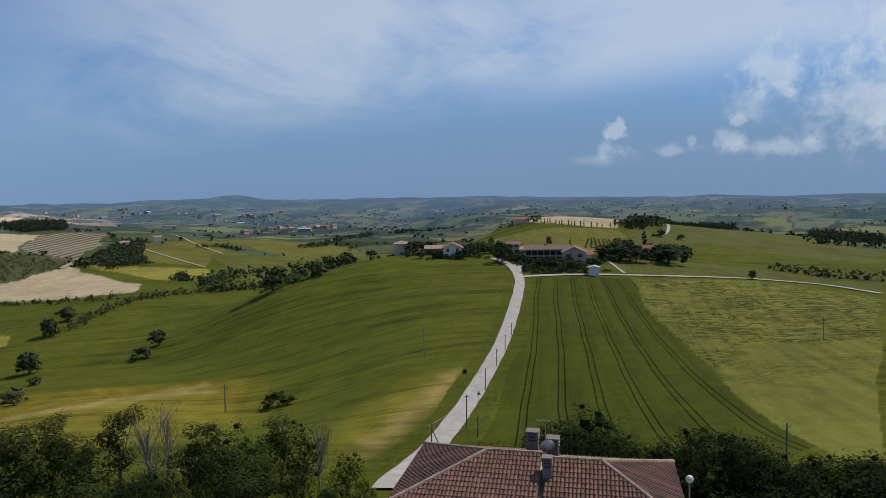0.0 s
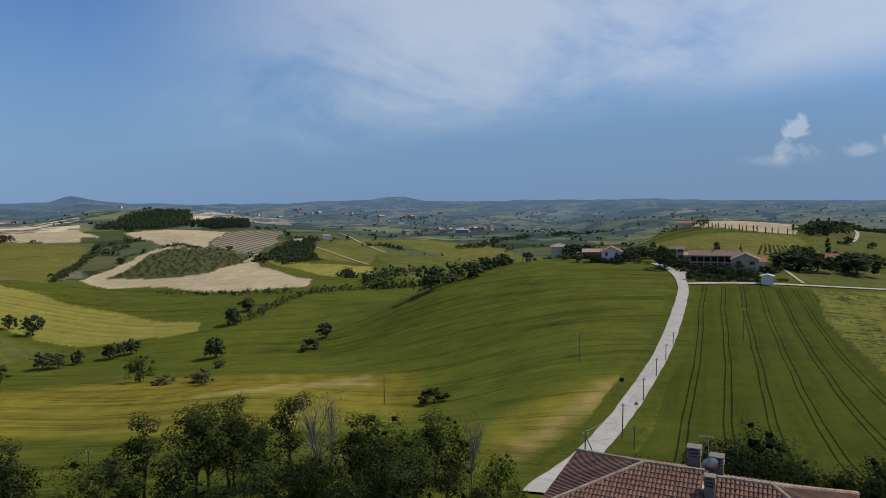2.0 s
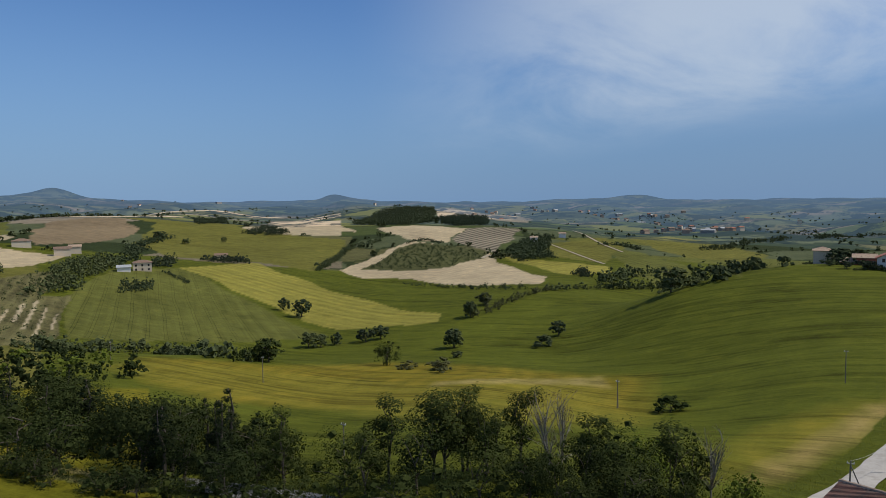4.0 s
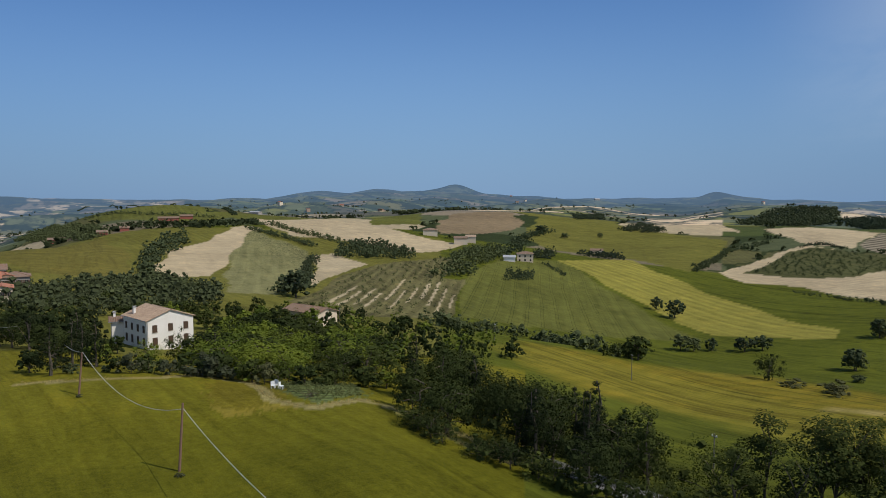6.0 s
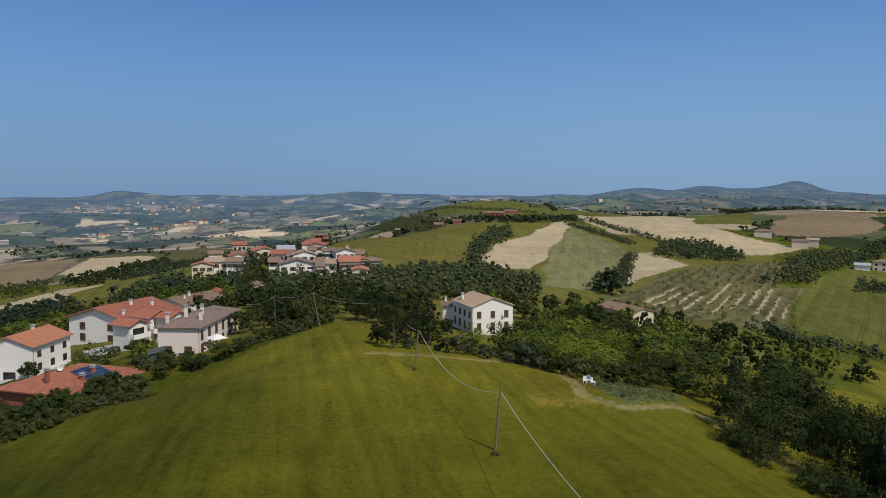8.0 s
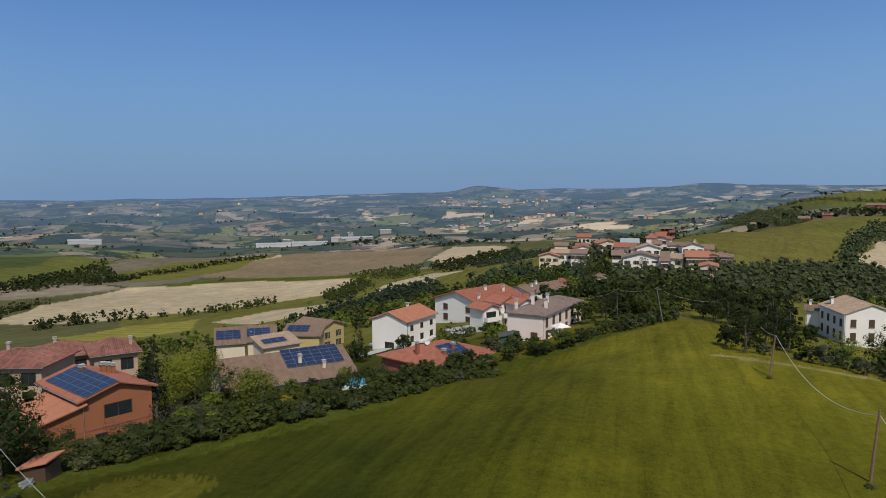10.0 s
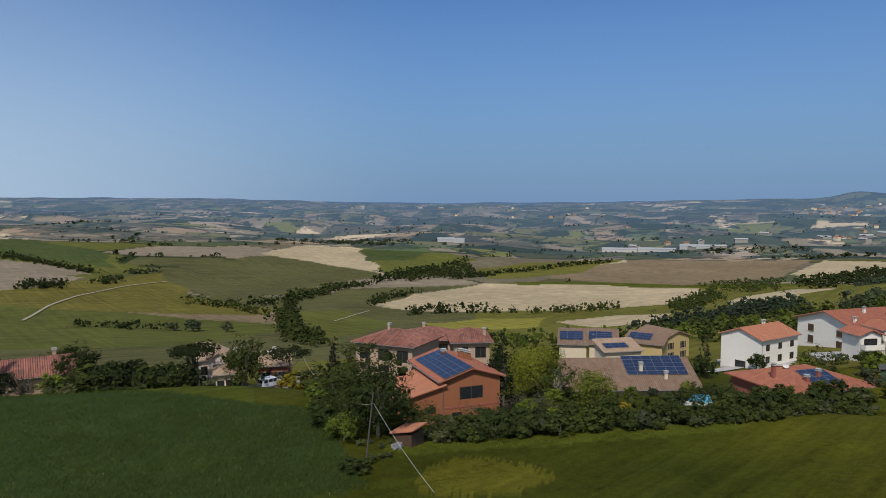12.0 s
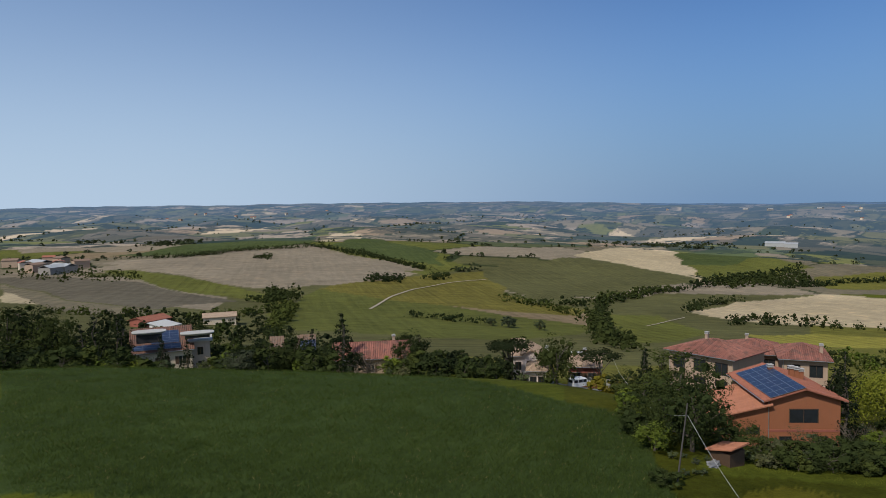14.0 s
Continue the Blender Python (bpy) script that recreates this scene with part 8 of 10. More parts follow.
house("red lean-to shed beside the pink house", -12.2, 315.0, 0.7, 4.2, 4.0, -4.63, -6.43, "mono", 15, ROSE, TILE_PALE, front=((0.3, 2, 0.8, 1.0),))
house("ochre farmhouse with a flat clay roof", -22.9, 331.0, 3.4, 6.9, 9.0, -1.70, -9.15, "hip", 15, CREAM, TILE_PALE)
house("white cottage with a red roof", 101.0, 354.2, -16.4, 5.8, 8.0, -8.27, -12.24, "gable", 22, WHITE, TILE_RED, front=((0.8, 2, 0.9, 1.3),))
house("farmhouse on the hill with a red roof", 56.5, 560.5, -6.4, 12.7, 9.0, -0.24, -4.24, "gable", 18, CREAM, TILE_RED)
# farms on the far slope
house("farmhouse with a red hipped roof", -428.1, 291.3, 55.1, 11.9, 9.0, -18.28, -25.06, "hip", 18, CREAM, TILE_BROWN, front=((0.8, 3, 1.0, 1.4), (3.6, 3, 1.0, 1.4)))
house("long white farm shed", -426.4, 278.5, 56.4, 8.4, 7.0, -20.24, -24.05, "mono", 8, WHITE, SHEET)
house("orange farmhouse with a clay roof", -586.3, 293.1, 62.8, 13.6, 10.0, -6.75, -13.38, "hip", 18, CREAM, TILE_BROWN)
house("ochre farm building with a clay roof", -530.5, 295.4, 60.3, 11.6, 9.0, -11.82, -18.25, "gable", 18, CREAM, TILE_BROWN)
house("ochre farm building with a clay roof", -543.2, 314.6, 59.5, 8.7, 9.0, -11.67, -18.04, "gable", 18, CREAM, TILE_PALE)
house("low farmhouse with a brown roof", -487.5, 410.3, 49.4, 10.8, 8.0, -23.90, -27.58, "gable", 18, CREAM, TILE_BROWN)
house("long low building with a red roof", -207.4, 56.6, 24.1, 14.8, 8.0, -10.96, -16.02, "gable", 17, CREAM, TILE_BROWN, front=((0.8, 4, 1.0, 1.2),))
house("white farmhouse on the hill", -337.9, 733.4, 24.4, 8.9, 8.0, -23.29, -29.62, "gable", 18, WHITE, TILE_PALE)
house("white farmhouse on the hill", -340.1, 823.5, 22.2, 8.9, 8.0, -23.15, -29.42, "gable", 18, WHITE, TILE_PALE)
# village on the crest
house("white village house with red tiles", -290.7, -74.0, 108.7, 7.0, 9.0, -3.40, -9.20, "gable", 17, WHITE, TILE_RED, "y", over=0.6, front=((0.8, 2, 0.9, 1.3), (3.4, 3, 0.9, 1.3)), group="houses of the village")
house("cream village house with orange tiles", -302.7, -66.9, 111.7, 9.0, 9.0, -2.09, -7.89, "gable", 17, CREAM, TILE_ORANGE, "y", over=0.6, front=((0.8, 2, 0.9, 1.3), (3.4, 3, 0.9, 1.3)), group="houses of the village")
house("cream village house with orange tiles", -277.1, -85.4, 101.5, 8.0, 6.0, -5.74, -11.54, "gable", 17, CREAM, TILE_ORANGE, "y", over=0.6, front=((0.8, 2, 0.9, 1.3), (3.4, 3, 0.9, 1.3)), group="houses of the village")
house("white village house with pale tiles", -283.3, -82.2, 95.5, 9.0, 7.0, -4.89, -10.69, "gable", 17, WHITE, TILE_PALE, "x", over=0.6, front=((0.8, 2, 0.9, 1.3), (3.4, 3, 0.9, 1.3)), group="houses of the village")
house("white village house with brown tiles", -288.4, -30.6, 105.3, 8.0, 9.0, -1.26, -7.38, "gable", 17, WHITE, TILE_BROWN, "y", over=0.6, front=((0.8, 2, 0.9, 1.3), (3.4, 3, 0.9, 1.3)), group="houses of the village")
house("cream village house with orange tiles", -274.1, -22.3, 98.9, 8.0, 9.0, -3.85, -8.38, "gable", 17, CREAM, TILE_ORANGE, "y", over=0.6, front=((0.8, 2, 0.9, 1.3),), group="houses of the village")
house("pale pink village house with red tiles", -316.8, -45.1, 82.6, 6.0, 6.0, -0.37, -6.17, "gable", 17, PINK, TILE_RED, "y", over=0.6, front=((0.8, 2, 0.9, 1.3), (3.4, 3, 0.9, 1.3)), group="houses of the village")
house("white village house with brown tiles", -275.8, -71.8, 99.1, 6.0, 7.0, -4.07, -9.87, "gable", 17, WHITE, TILE_BROWN, "x", over=0.6, front=((0.8, 2, 0.9, 1.3), (3.4, 3, 0.9, 1.3)), group="houses of the village")
house("white village house with red tiles", -229.2, -51.7, 117.3, 3.5, 5.0, -7.05, -10.25, "gable", 17, WHITE, TILE_RED, "x", over=0.6, front=((0.8, 2, 0.9, 1.3),), group="houses of the village")
house("white village house with pale tiles", -281.1, -46.8, 103.6, 9.0, 8.0, -1.78, -7.58, "gable", 17, WHITE, TILE_PALE, "y", over=0.6, front=((0.8, 2, 0.9, 1.3), (3.4, 3, 0.9, 1.3)), group="houses of the village")
house("white village house with red tiles", -286.5, -56.6, 90.5, 8.0, 8.0, -1.96, -7.76, "gable", 17, WHITE, TILE_RED, "x", over=0.6, front=((0.8, 2, 0.9, 1.3), (3.4, 3, 0.9, 1.3)), group="houses of the village")
house("white village house with pale tiles", -269.7, -35.2, 81.8, 7.0, 8.0, -4.12, -8.08, "gable", 17, WHITE, TILE_PALE, "x", over=0.6, front=((0.8, 2, 0.9, 1.3),), group="houses of the village")
house("white village house with brown tiles", -258.2, -47.9, 99.1, 12.7, 9.0, -3.42, -9.05, "gable", 15, WHITE, TILE_BROWN, "y", over=0.7, front=((0.8, 4, 1.0, 1.3), (3.0, 4, 1.0, 1.3)), balconies=((8.5, 13.0, 2.8),), group="houses of the village")
house("pale village house with rows of windows", -268.7, -53.8, 100.9, 3.9, 9.0, -3.65, -8.70, "gable", 17, WHITE, TILE_BROWN, front=((0.8, 3, 0.9, 1.3), (3.4, 3, 0.9, 1.3)), group="houses of the village")
house("village house with a clay tile roof", -253.4, -33.9, 97.3, 2.6, 9.0, -3.67, -8.72, "mono", 14, PINK, TILE_BROWN, front=((0.8, 2, 0.9, 1.3),), group="houses of the village")
house("white village house with brown tiles", -291.4, -57.6, 100.6, 6.6, 9.0, -2.24, -7.48, "gable", 12, PINK, TILE_PALE, front=((0.8, 3, 0.9, 1.3), (3.4, 3, 0.9, 1.3)), group="houses of the village")
house("pale village house with rows of windows", -303.6, -57.1, 100.0, 7.1, 9.0, -1.75, -6.97, "mono", 8, PINK, SHEET, front=((3.0, 3, 0.9, 1.3),), group="houses of the village")
house("village house with a clay tile roof", -281.9, -49.3, 99.5, 4.1, 9.0, -2.47, -7.53, "gable", 16, CREAM, TILE_BROWN, group="houses of the village")
house("white village house with brown tiles", -311.0, -66.3, 101.6, 4.2, 9.0, -2.11, -7.40, "gable", 22, WHITE, TILE_RED, "y", front=((2.0, 2, 0.9, 1.3),), group="houses of the village")
house("pale village house with rows of windows", -324.5, -49.9, 98.3, 4.8, 9.0, -0.67, -5.92, "hip", 22, PINK, TILE_RED, group="houses of the village")
house("village house with a clay tile roof", -333.3, -46.8, 97.7, 4.0, 9.0, -0.41, -5.61, "gable", 18, WHITE, TILE_RED, front=((0.8, 3, 0.9, 1.3), (3.4, 3, 0.9, 1.3)), group="houses of the village")
house("white village house with brown tiles", -366.3, -49.5, 97.2, 6.0, 9.0, 1.07, -6.89, "hip", 8, ROSE, TILE_BROWN, over=0.8, front=((0.8, 3, 1.0, 1.4), (3.8, 3, 1.0, 1.4), (6.6, 3, 1.0, 1.4)), balconies=((4.0, 7.0, 3.6), (4.0, 7.0, 6.4)), group="houses of the village")
house("pale village house with rows of windows", -299.0, -43.4, 97.9, 3.3, 9.0, -1.47, -6.62, "gable", 15, WHITE, TILE_BROWN, group="houses of the village")
house("village house with a clay tile roof", -296.6, -37.3, 96.5, 6.9, 9.0, -1.60, -7.02, "gable", 10, WHITE, TILE_BROWN, front=((0.8, 4, 0.9, 1.2),), group="houses of the village")
house("white village house with brown tiles", -298.1, -28.0, 95.2, 2.3, 9.0, -2.12, -7.32, "hip", 30, CREAM, TILE_PALE, gutter=False, group="houses of the village")
house("pale village house with rows of windows", -294.7, -25.0, 94.3, 5.4, 9.0, -2.70, -7.96, "gable", 18, WHITE, TILE_BROWN, front=((0.8, 3, 0.9, 1.3), (3.4, 3, 0.9, 1.3)), group="houses of the village")
house("village house with a clay tile roof", -266.8, -27.0, 95.0, 7.5, 9.0, -3.19, -8.67, "gable", 20, CREAM, TILE_ORANGE, front=((0.8, 4, 0.9, 1.2),), group="houses of the village")
house("white village house with brown tiles", -244.5, -20.3, 94.1, 5.4, 9.0, -4.12, -9.49, "gable", 14, CREAM, TILE_ORANGE, "y", front=((0.8, 3, 0.9, 1.2),), group="houses of the village")
house("pale village house with rows of windows", -273.8, -19.9, 93.3, 8.4, 9.0, -3.61, -9.20, "hip", 16, GREY, TILE_BROWN, front=((0.8, 4, 0.9, 1.2),), group="houses of the village")
house("village house with a clay tile roof", -334.7, -83.8, 103.6, 6.1, 9.0, -1.80, -9.82, "gable", 15, CREAM, TILE_RED, front=((0.8, 3, 0.9, 1.3), (3.4, 3, 0.9, 1.3)), group="houses of the village")
house("white village house with brown tiles", -299.1, -75.5, 103.7, 5.0, 9.0, -3.62, -8.89, "gable", 15, ROSE, TILE_BROWN, front=((0.8, 3, 1.2, 1.2),), group="houses of the village")
house("pale village house with rows of windows", -315.8, -89.8, 105.4, 5.9, 9.0, -4.59, -10.15, "gable", 14, CREAM, TILE_BROWN, group="houses of the village")
house("village house with a clay tile roof", -219.5, -49.6, 102.3, 3.4, 9.0, -6.54, -10.15, "gable", 20, WHITE, TILE_BROWN, "y", front=((0.8, 2, 0.9, 1.2),), group="houses of the village")
# houses on the hill behind the village
house("hillside house with a clay roof", -664.8, -14.2, 90.5, 16.6, 9.0, -10.87, -17.05, "gable", 18, ROSE, TILE_BROWN, group="houses on the hill")
house("hillside house with a clay roof", -623.6, 21.0, 87.7, 7.9, 9.0, -3.72, -7.55, "gable", 18, ROSE, TILE_BROWN, group="houses on the hill")
house("hillside house with a clay roof", -637.2, 38.7, 86.2, 7.1, 9.0, -1.26, -4.57, "gable", 18, ROSE, TILE_BROWN, group="houses on the hill")
house("hillside house with a clay roof", -719.1, 77.2, 83.1, 18.6, 9.0, 4.41, 0.92, "gable", 18, ROSE, TILE_BROWN, group="houses on the hill")
house("hillside house with a clay roof", -747.2, 100.9, 81.8, 12.1, 9.0, 5.53, 1.82, "gable", 18, ROSE, TILE_BROWN, group="houses on the hill")
# white sheds in the valley
house("long white industrial shed in the valley", -798, -1064, 142.4, 32, 30, -59.9, -66.9, "gable", 8, SHEET, SHEET, over=0.3, name="shed", category="shed", group="sheds in the valley")
house("long white industrial shed in the valley", -804, -1022, 141.4, 20, 25, -59.3, -66.3, "gable", 8, SHEET, SHEET, over=0.3, name="shed", category="shed", group="sheds in the valley")
house("long white industrial shed in the valley", -1074, -898, 128.6, 66, 30, -82.5, -89.5, "gable", 8, SHEET, SHEET, over=0.3, name="shed", category="shed", group="sheds in the valley")
house("long white industrial shed in the valley", -1132, -857, 125.7, 71, 30, -82.8, -89.8, "gable", 8, SHEET, SHEET, over=0.3, name="shed", category="shed", group="sheds in the valley")
house("long white industrial shed in the valley", -1202, -811, 122.6, 69, 30, -77.0, -84.0, "gable", 8, SHEET, SHEET, over=0.3, name="shed", category="shed", group="sheds in the valley")
house("long white industrial shed in the valley", -323, 1414, 12.4, 22, 20, -42.3, -49.3, "gable", 8, SHEET, SHEET, over=0.3, name="shed", category="shed", group="sheds in the valley")
# small far houses, built once and then copied
def far_house(length, width, height, wall, tiles):
    e = holder("house", Matrix.Identity(4), "small far house with a clay roof", "house", "far houses")
    part("wall", boxes((0, 0, -2, length, width, height)), wall, e)
    bm, rows, caps = roof_mesh(length, width, height, "gable", 18, 0.5, 0, "x")
    part("roof", bm, tiles, e)
    return e


# darker wall colours stand in for the haze over the far towns
models = [far_house(11, 8, 5.5, TAWNY, TILE_RED), far_house(13, 9, 6.5, TAWNY, TILE_BROWN), far_house(10, 9, 7.5, CREAM, TILE_RED), far_house(24, 12, 6, GREY, SHEET)]
first = [True] * len(models)
town_rng = random.Random(12)


def town(x, y, spread, count, sheds=0.1):
    for _ in range(count):
        k = 3 if town_rng.random() < sheds else town_rng.randrange(3)
        px, py = x + town_rng.gauss(0, spread), y + town_rng.gauss(0, spread)
        m = pose(px, py, float(land(px, py)), 0, 0, town_rng.uniform(0, 360))
        if first[k]:
            models[k].matrix_world = m
            first[k] = False
        else:
            copy_thing(models[k], m)



town(-3076, -1196, 130, 30, 0.05)
town(-1551, -696, 70, 14, 0.40)
town(-1653, -573, 80, 14, 0.30)
town(-1250, -829, 60, 8, 0.50)
town(-291, 1369, 60, 14, 0.10)
town(-612, 2217, 120, 14, 0.20)
town(-1794, -626, 110, 20, 0.20)
town(-1689, -459, 100, 16, 0.20)
town(-2809, -1055, 120, 14, 0.05)
town(186, -696, 28, 10, 0.20)
town(-1711, 559, 120, 8, 0.10)
town(-2567, 1911, 200, 14, 0.10)
town(146, -2996, 200, 10, 0.20)
town(-2226, -2570, 250, 12, 0.20)
town(-1102, 2355, 220, 18, 0.20)
town(-263, 1781, 120, 10, 0.20)
town(-2878, -845, 160, 14, 0.05)
town(-2130, -1817, 250, 12, 0.10)


# ---- roads, poles, wires ----
def road(points, width, mat, label, name="road", lift=0.13):
    """A strip along the points that follows the land."""
    line = []
    for (x0, y0), (x1, y1) in zip(points, points[1:]):
        n = max(2, int(math.hypot(x1 - x0, y1 - y0) / 3))
        line += [(x0 + (x1 - x0) * i / n, y0 + (y1 - y0) * i / n) for i in range(n)]
    line.append(points[-1])
    p = np.array(line)
    for _ in range(12):
        p[1:-1] = 0.5 * p[1:-1] + 0.25 * (p[2:] + p[:-2])
    t = np.gradient(p, axis=0)
    t /= np.linalg.norm(t, axis=1)[:, None]
    side = np.stack([t[:, 1], -t[:, 0]], 1)
    rng = np.random.default_rng(len(points))
    verts, faces, cols = [], [], 7
    for i in range(len(p)):
        edge = rng.uniform(-0.10, 0.10, 2)
        for k in range(cols):
            u = (k / (cols - 1) - 0.5) * width
            u += edge[0] if k == 0 else edge[1] if k == cols - 1 else 0
            q = p[i] + side[i] * u
            d = math.hypot(*q)
            z = float(land(*q)) + lift + d * 0.0006 + 0.05 * (1 - abs(2 * k / (cols - 1) - 1)) 
            verts.append((q[0], q[1], z))
    for i in range(len(p) - 1):
        for k in range(cols - 1):
            a = i * cols + k
            faces.append((a, a + cols, a + cols + 1, a + 1))
    return tagged(new(name, mesh_of(name, verts, faces, mat, True)), label, "road", kind="structure")


def yard(corners, mat, label, name="pavement"):
    """A paved or gravelled yard that follows the land."""
    poly = np.array(corners, float)
    lo, hi = poly.min(0), poly.max(0)
    step = max(0.8, (hi - lo).max() / 40)
    xs, ys = np.arange(lo[0], hi[0], step), np.arange(lo[1], hi[1], step)
    verts, faces = [], []
    for x in xs:
        for y in ys:
            if inside(np.array([x + step / 2]), np.array([y + step / 2]), poly)[0]:
                b = len(verts)
                for px, py in ((x, y), (x + step, y), (x + step, y + step), (x, y + step)):
                    verts.append((px, py, float(land(px, py)) + 0.10 + math.hypot(px, py) * 0.0006))
                faces.append((b, b + 1, b + 2, b + 3))
    if faces:
        tagged(new(name, mesh_of(name, verts, faces, mat)), label, "yard", kind="structure")


def utility_pole(x, y, height, lean=(0.0, 0.0), mat=None, thick=0.11, arm=True, label="weathered wooden utility pole in the field", brace=False, group=""):
    e = holder("utility_pole", pose(x, y, float(land(x, y))), label, "pole", group)
    top = Vector((lean[0], lean[1], height))
    bm = bmesh.new()
    rod(bm, (0, 0, -0.6), top, thick, thick * 0.7, 8)
    part("post", bm, mat or POLE_WOOD, e)
    if arm:
        bm = boxes((-0.35, -0.04, height - 0.35, 0.35, 0.04, height - 0.27))
        bmesh.ops.translate(bm, verts=bm.verts, vec=(lean[0] * 0.95, lean[1] * 0.95, 0))
        part("crossarm", bm, METAL, e)
        for dx in (-0.3, 0.3):
            ib = bmesh.new()
            rod(ib, (dx + lean[0] * 0.95, lean[1] * 0.95, height - 0.27), (dx + lean[0] * 0.95, lean[1] * 0.95, height - 0.1), 0.05, 0.03, 6)
            part("insulator", ib, PLASTIC, e)
    if brace:
        bm = bmesh.new()
        rod(bm, (1.3, 0.4, -0.3), top * 0.85, thick * 0.8, thick * 0.6, 7)
        part("brace", bm, mat or POLE_WOOD, e)
    return e


def cable(a, b, sag, radius=0.022, label="thin pale overhead cable between poles"):
    a, b = Vector(a), Vector(b)
    bm, n = bmesh.new(), 18
    pts = [a.lerp(b, i / n) - Vector((0, 0, sag * 4 * (i / n) * (1 - i / n))) for i in range(n + 1)]
    for p, q in zip(pts, pts[1:]):
        rod(bm, p, q, radius, sides=5)
    me = bpy.data.meshes.new("cable")
    bm.to_mesh(me), bm.free()
    me.materials.append(WIRE)
    return tagged(new("cable", me), label, "cable")


# ---- grass ----
def blades(name, spots, heights, mat, label, seed, per=5, width=0.05, spread=0.25):
    """Standing stalks in one mesh: narrow quads that lean a little."""
    rng = np.random.default_rng(seed)
    spots = np.repeat(np.asarray(spots, float), per, 0)
    n = len(spots)
    p = spots + rng.normal(size=(n, 2)) * spread
    z = land(p[:, 0], p[:, 1]) - 0.05
    h = rng.uniform(*heights, n)
    a = rng.uniform(0, 6.28, n)
    lean = rng.normal(size=(n, 2)) * 0.8 * h[:, None]
    dx, dy = np.cos(a) * width, np.sin(a) * width
    base = np.stack([p[:, 0], p[:, 1], z], 1)
    top = np.stack([p[:, 0] + lean[:, 0], p[:, 1] + lean[:, 1], z + h], 1)
    side = np.stack([dx, dy, 0 * dx], 1)
    quad = np.stack([base - side, base + side, top + side * 0.4, top - side * 0.4], 1)
    return tagged(new(name, quads_mesh(name, quad.reshape(-1, 3), mat)), label, "grass", kind="stuff")


def sector(b0, b1, d0, d1, count, seed):
    """Random places between two bearings and two distances, denser near by."""
    rng = np.random.default_rng(seed)
    b, d = np.radians(rng.uniform(b0, b1, count)), d0 * (d1 / d0) ** rng.uniform(0, 1, count)
    return np.stack([-np.sin(b) * d, np.cos(b) * d], 1)



CROP = leaf_material("dark_crop_stalks", (0.072, 0.106, 0.030), 0.4, lift=0.5)
STRAW = leaf_material("dry_grass_stalks", (0.34, 0.27, 0.12), 0.5)
CROP_POLY = next(poly for kind, poly, rows in fields if kind == "darkcrop")
spots = sector(140, 206, 46, 112, 15000, 21)
spots = spots[inside(spots[:, 0], spots[:, 1], CROP_POLY)]
blades("crop_stalks", spots, (0.18, 0.38), CROP, "dark green young crop standing in the field", 22, 12, 0.020, 0.5)
blades("dry_stalks", spots[::9], (0.12, 0.25), STRAW, "pale dry stalks in the crop", 23, 3, 0.018, 0.4)
verge = leaf_material("verge_grass", (0.120, 0.136, 0.025), 0.5)
for kind, line, wide in strips:
    rim = np.array(along(line, 0.22, 0.01, len(line)))
    rng = np.random.default_rng(len(line))
    bent = np.gradient(rim, axis=0)
    bent /= np.linalg.norm(bent, axis=1)[:, None] + 1e-9
    kerb = 2.2 if wide > 3 else 0.0
    off = rng.uniform(kerb, wide, len(rim)) * rng.choice((-1, 1), len(rim))
    rim = rim + np.stack([-bent[:, 1], bent[:, 0]], 1) * off[:, None]
    rim = rim[np.hypot(rim[:, 0], rim[:, 1]) < 150]
    blades("verge_grass", rim, (0.15, 0.36), STRAW if kind in ("hay", "straw", "bents") else verge, "long rough grass along the edge", 31, 4, 0.022, 0.2)


# ---- where the roads and lines run ----
road([(-5.2, 60.8), (-3.5, 76.1), (-0.8, 90.5), (2.9, 108.7), (7.1, 129.2), (12.6, 155.3), (18.5, 189.7), (23.8, 222.7), (27.2, 246.7), (27.9, 264.7), (26.8, 282.5), (21.2, 299.1)], 3.4, GRAVEL, "white gravel road along the ridge to the hamlet")
road([(28.2, 254.1), (46.0, 264.1), (65.0, 272.0), (94.0, 279.6), (126.4, 286.1), (152.9, 279.4), (160.8, 255.7)], 2.6, GRAVEL, "narrow white gravel track past the fields")
road([(72.2, 277.7), (72.9, 300.0), (74.2, 321.4)], 1.5, DIRT, "dirt track up to the cottage")
road([(24.5, 558.9), (30.8, 558.6), (37.1, 558.2)], 3.0, GRAVEL, "white road over the hill")
road([(185.3, 591.6), (177.3, 549.3), (161.9, 504.1), (151.5, 478.7)], 2.2, GRAVEL, "white road over the hill")
road([(-41.8, -389.0), (-61.1, -448.1), (-84.6, -498.6), (-118.5, -538.4), (-160.7, -573.3)], 1.7, DIRT, "pale farm track between the fields")
road([(-179.7, -332.3), (-210.2, -363.8), (-231.2, -380.9)], 1.0, DIRT, "pale farm track between the fields")
road([(-300.9, 591.3), (-315.4, 587.9), (-309.2, 566.6)], 4.0, DIRT, "pale farm track beside the wood")
road([(-370.2, 809.2), (-310.9, 732.4), (-206.9, 606.5)], 3.0, DIRT, "pale farm track between vineyards")
road([(-376.6, 967.3), (-318.1, 870.1), (-226.5, 721.1)], 3.0, DIRT, "pale farm track between vineyards")
road([(-4.4, 55.8), (-11.1, 44.6), (-21.6, 40.6), (-36.7, 42.3), (-46.1, 43.0), (-58.2, 42.3)], 4.2, ASPHALT, "grey lane under the trees")
road([(-41.9, -123.1), (-45.8, -117.4), (-50.1, -113.4), (-54.3, -107.0)], 6.5, ASPHALT, "worn asphalt lane beside the crop")
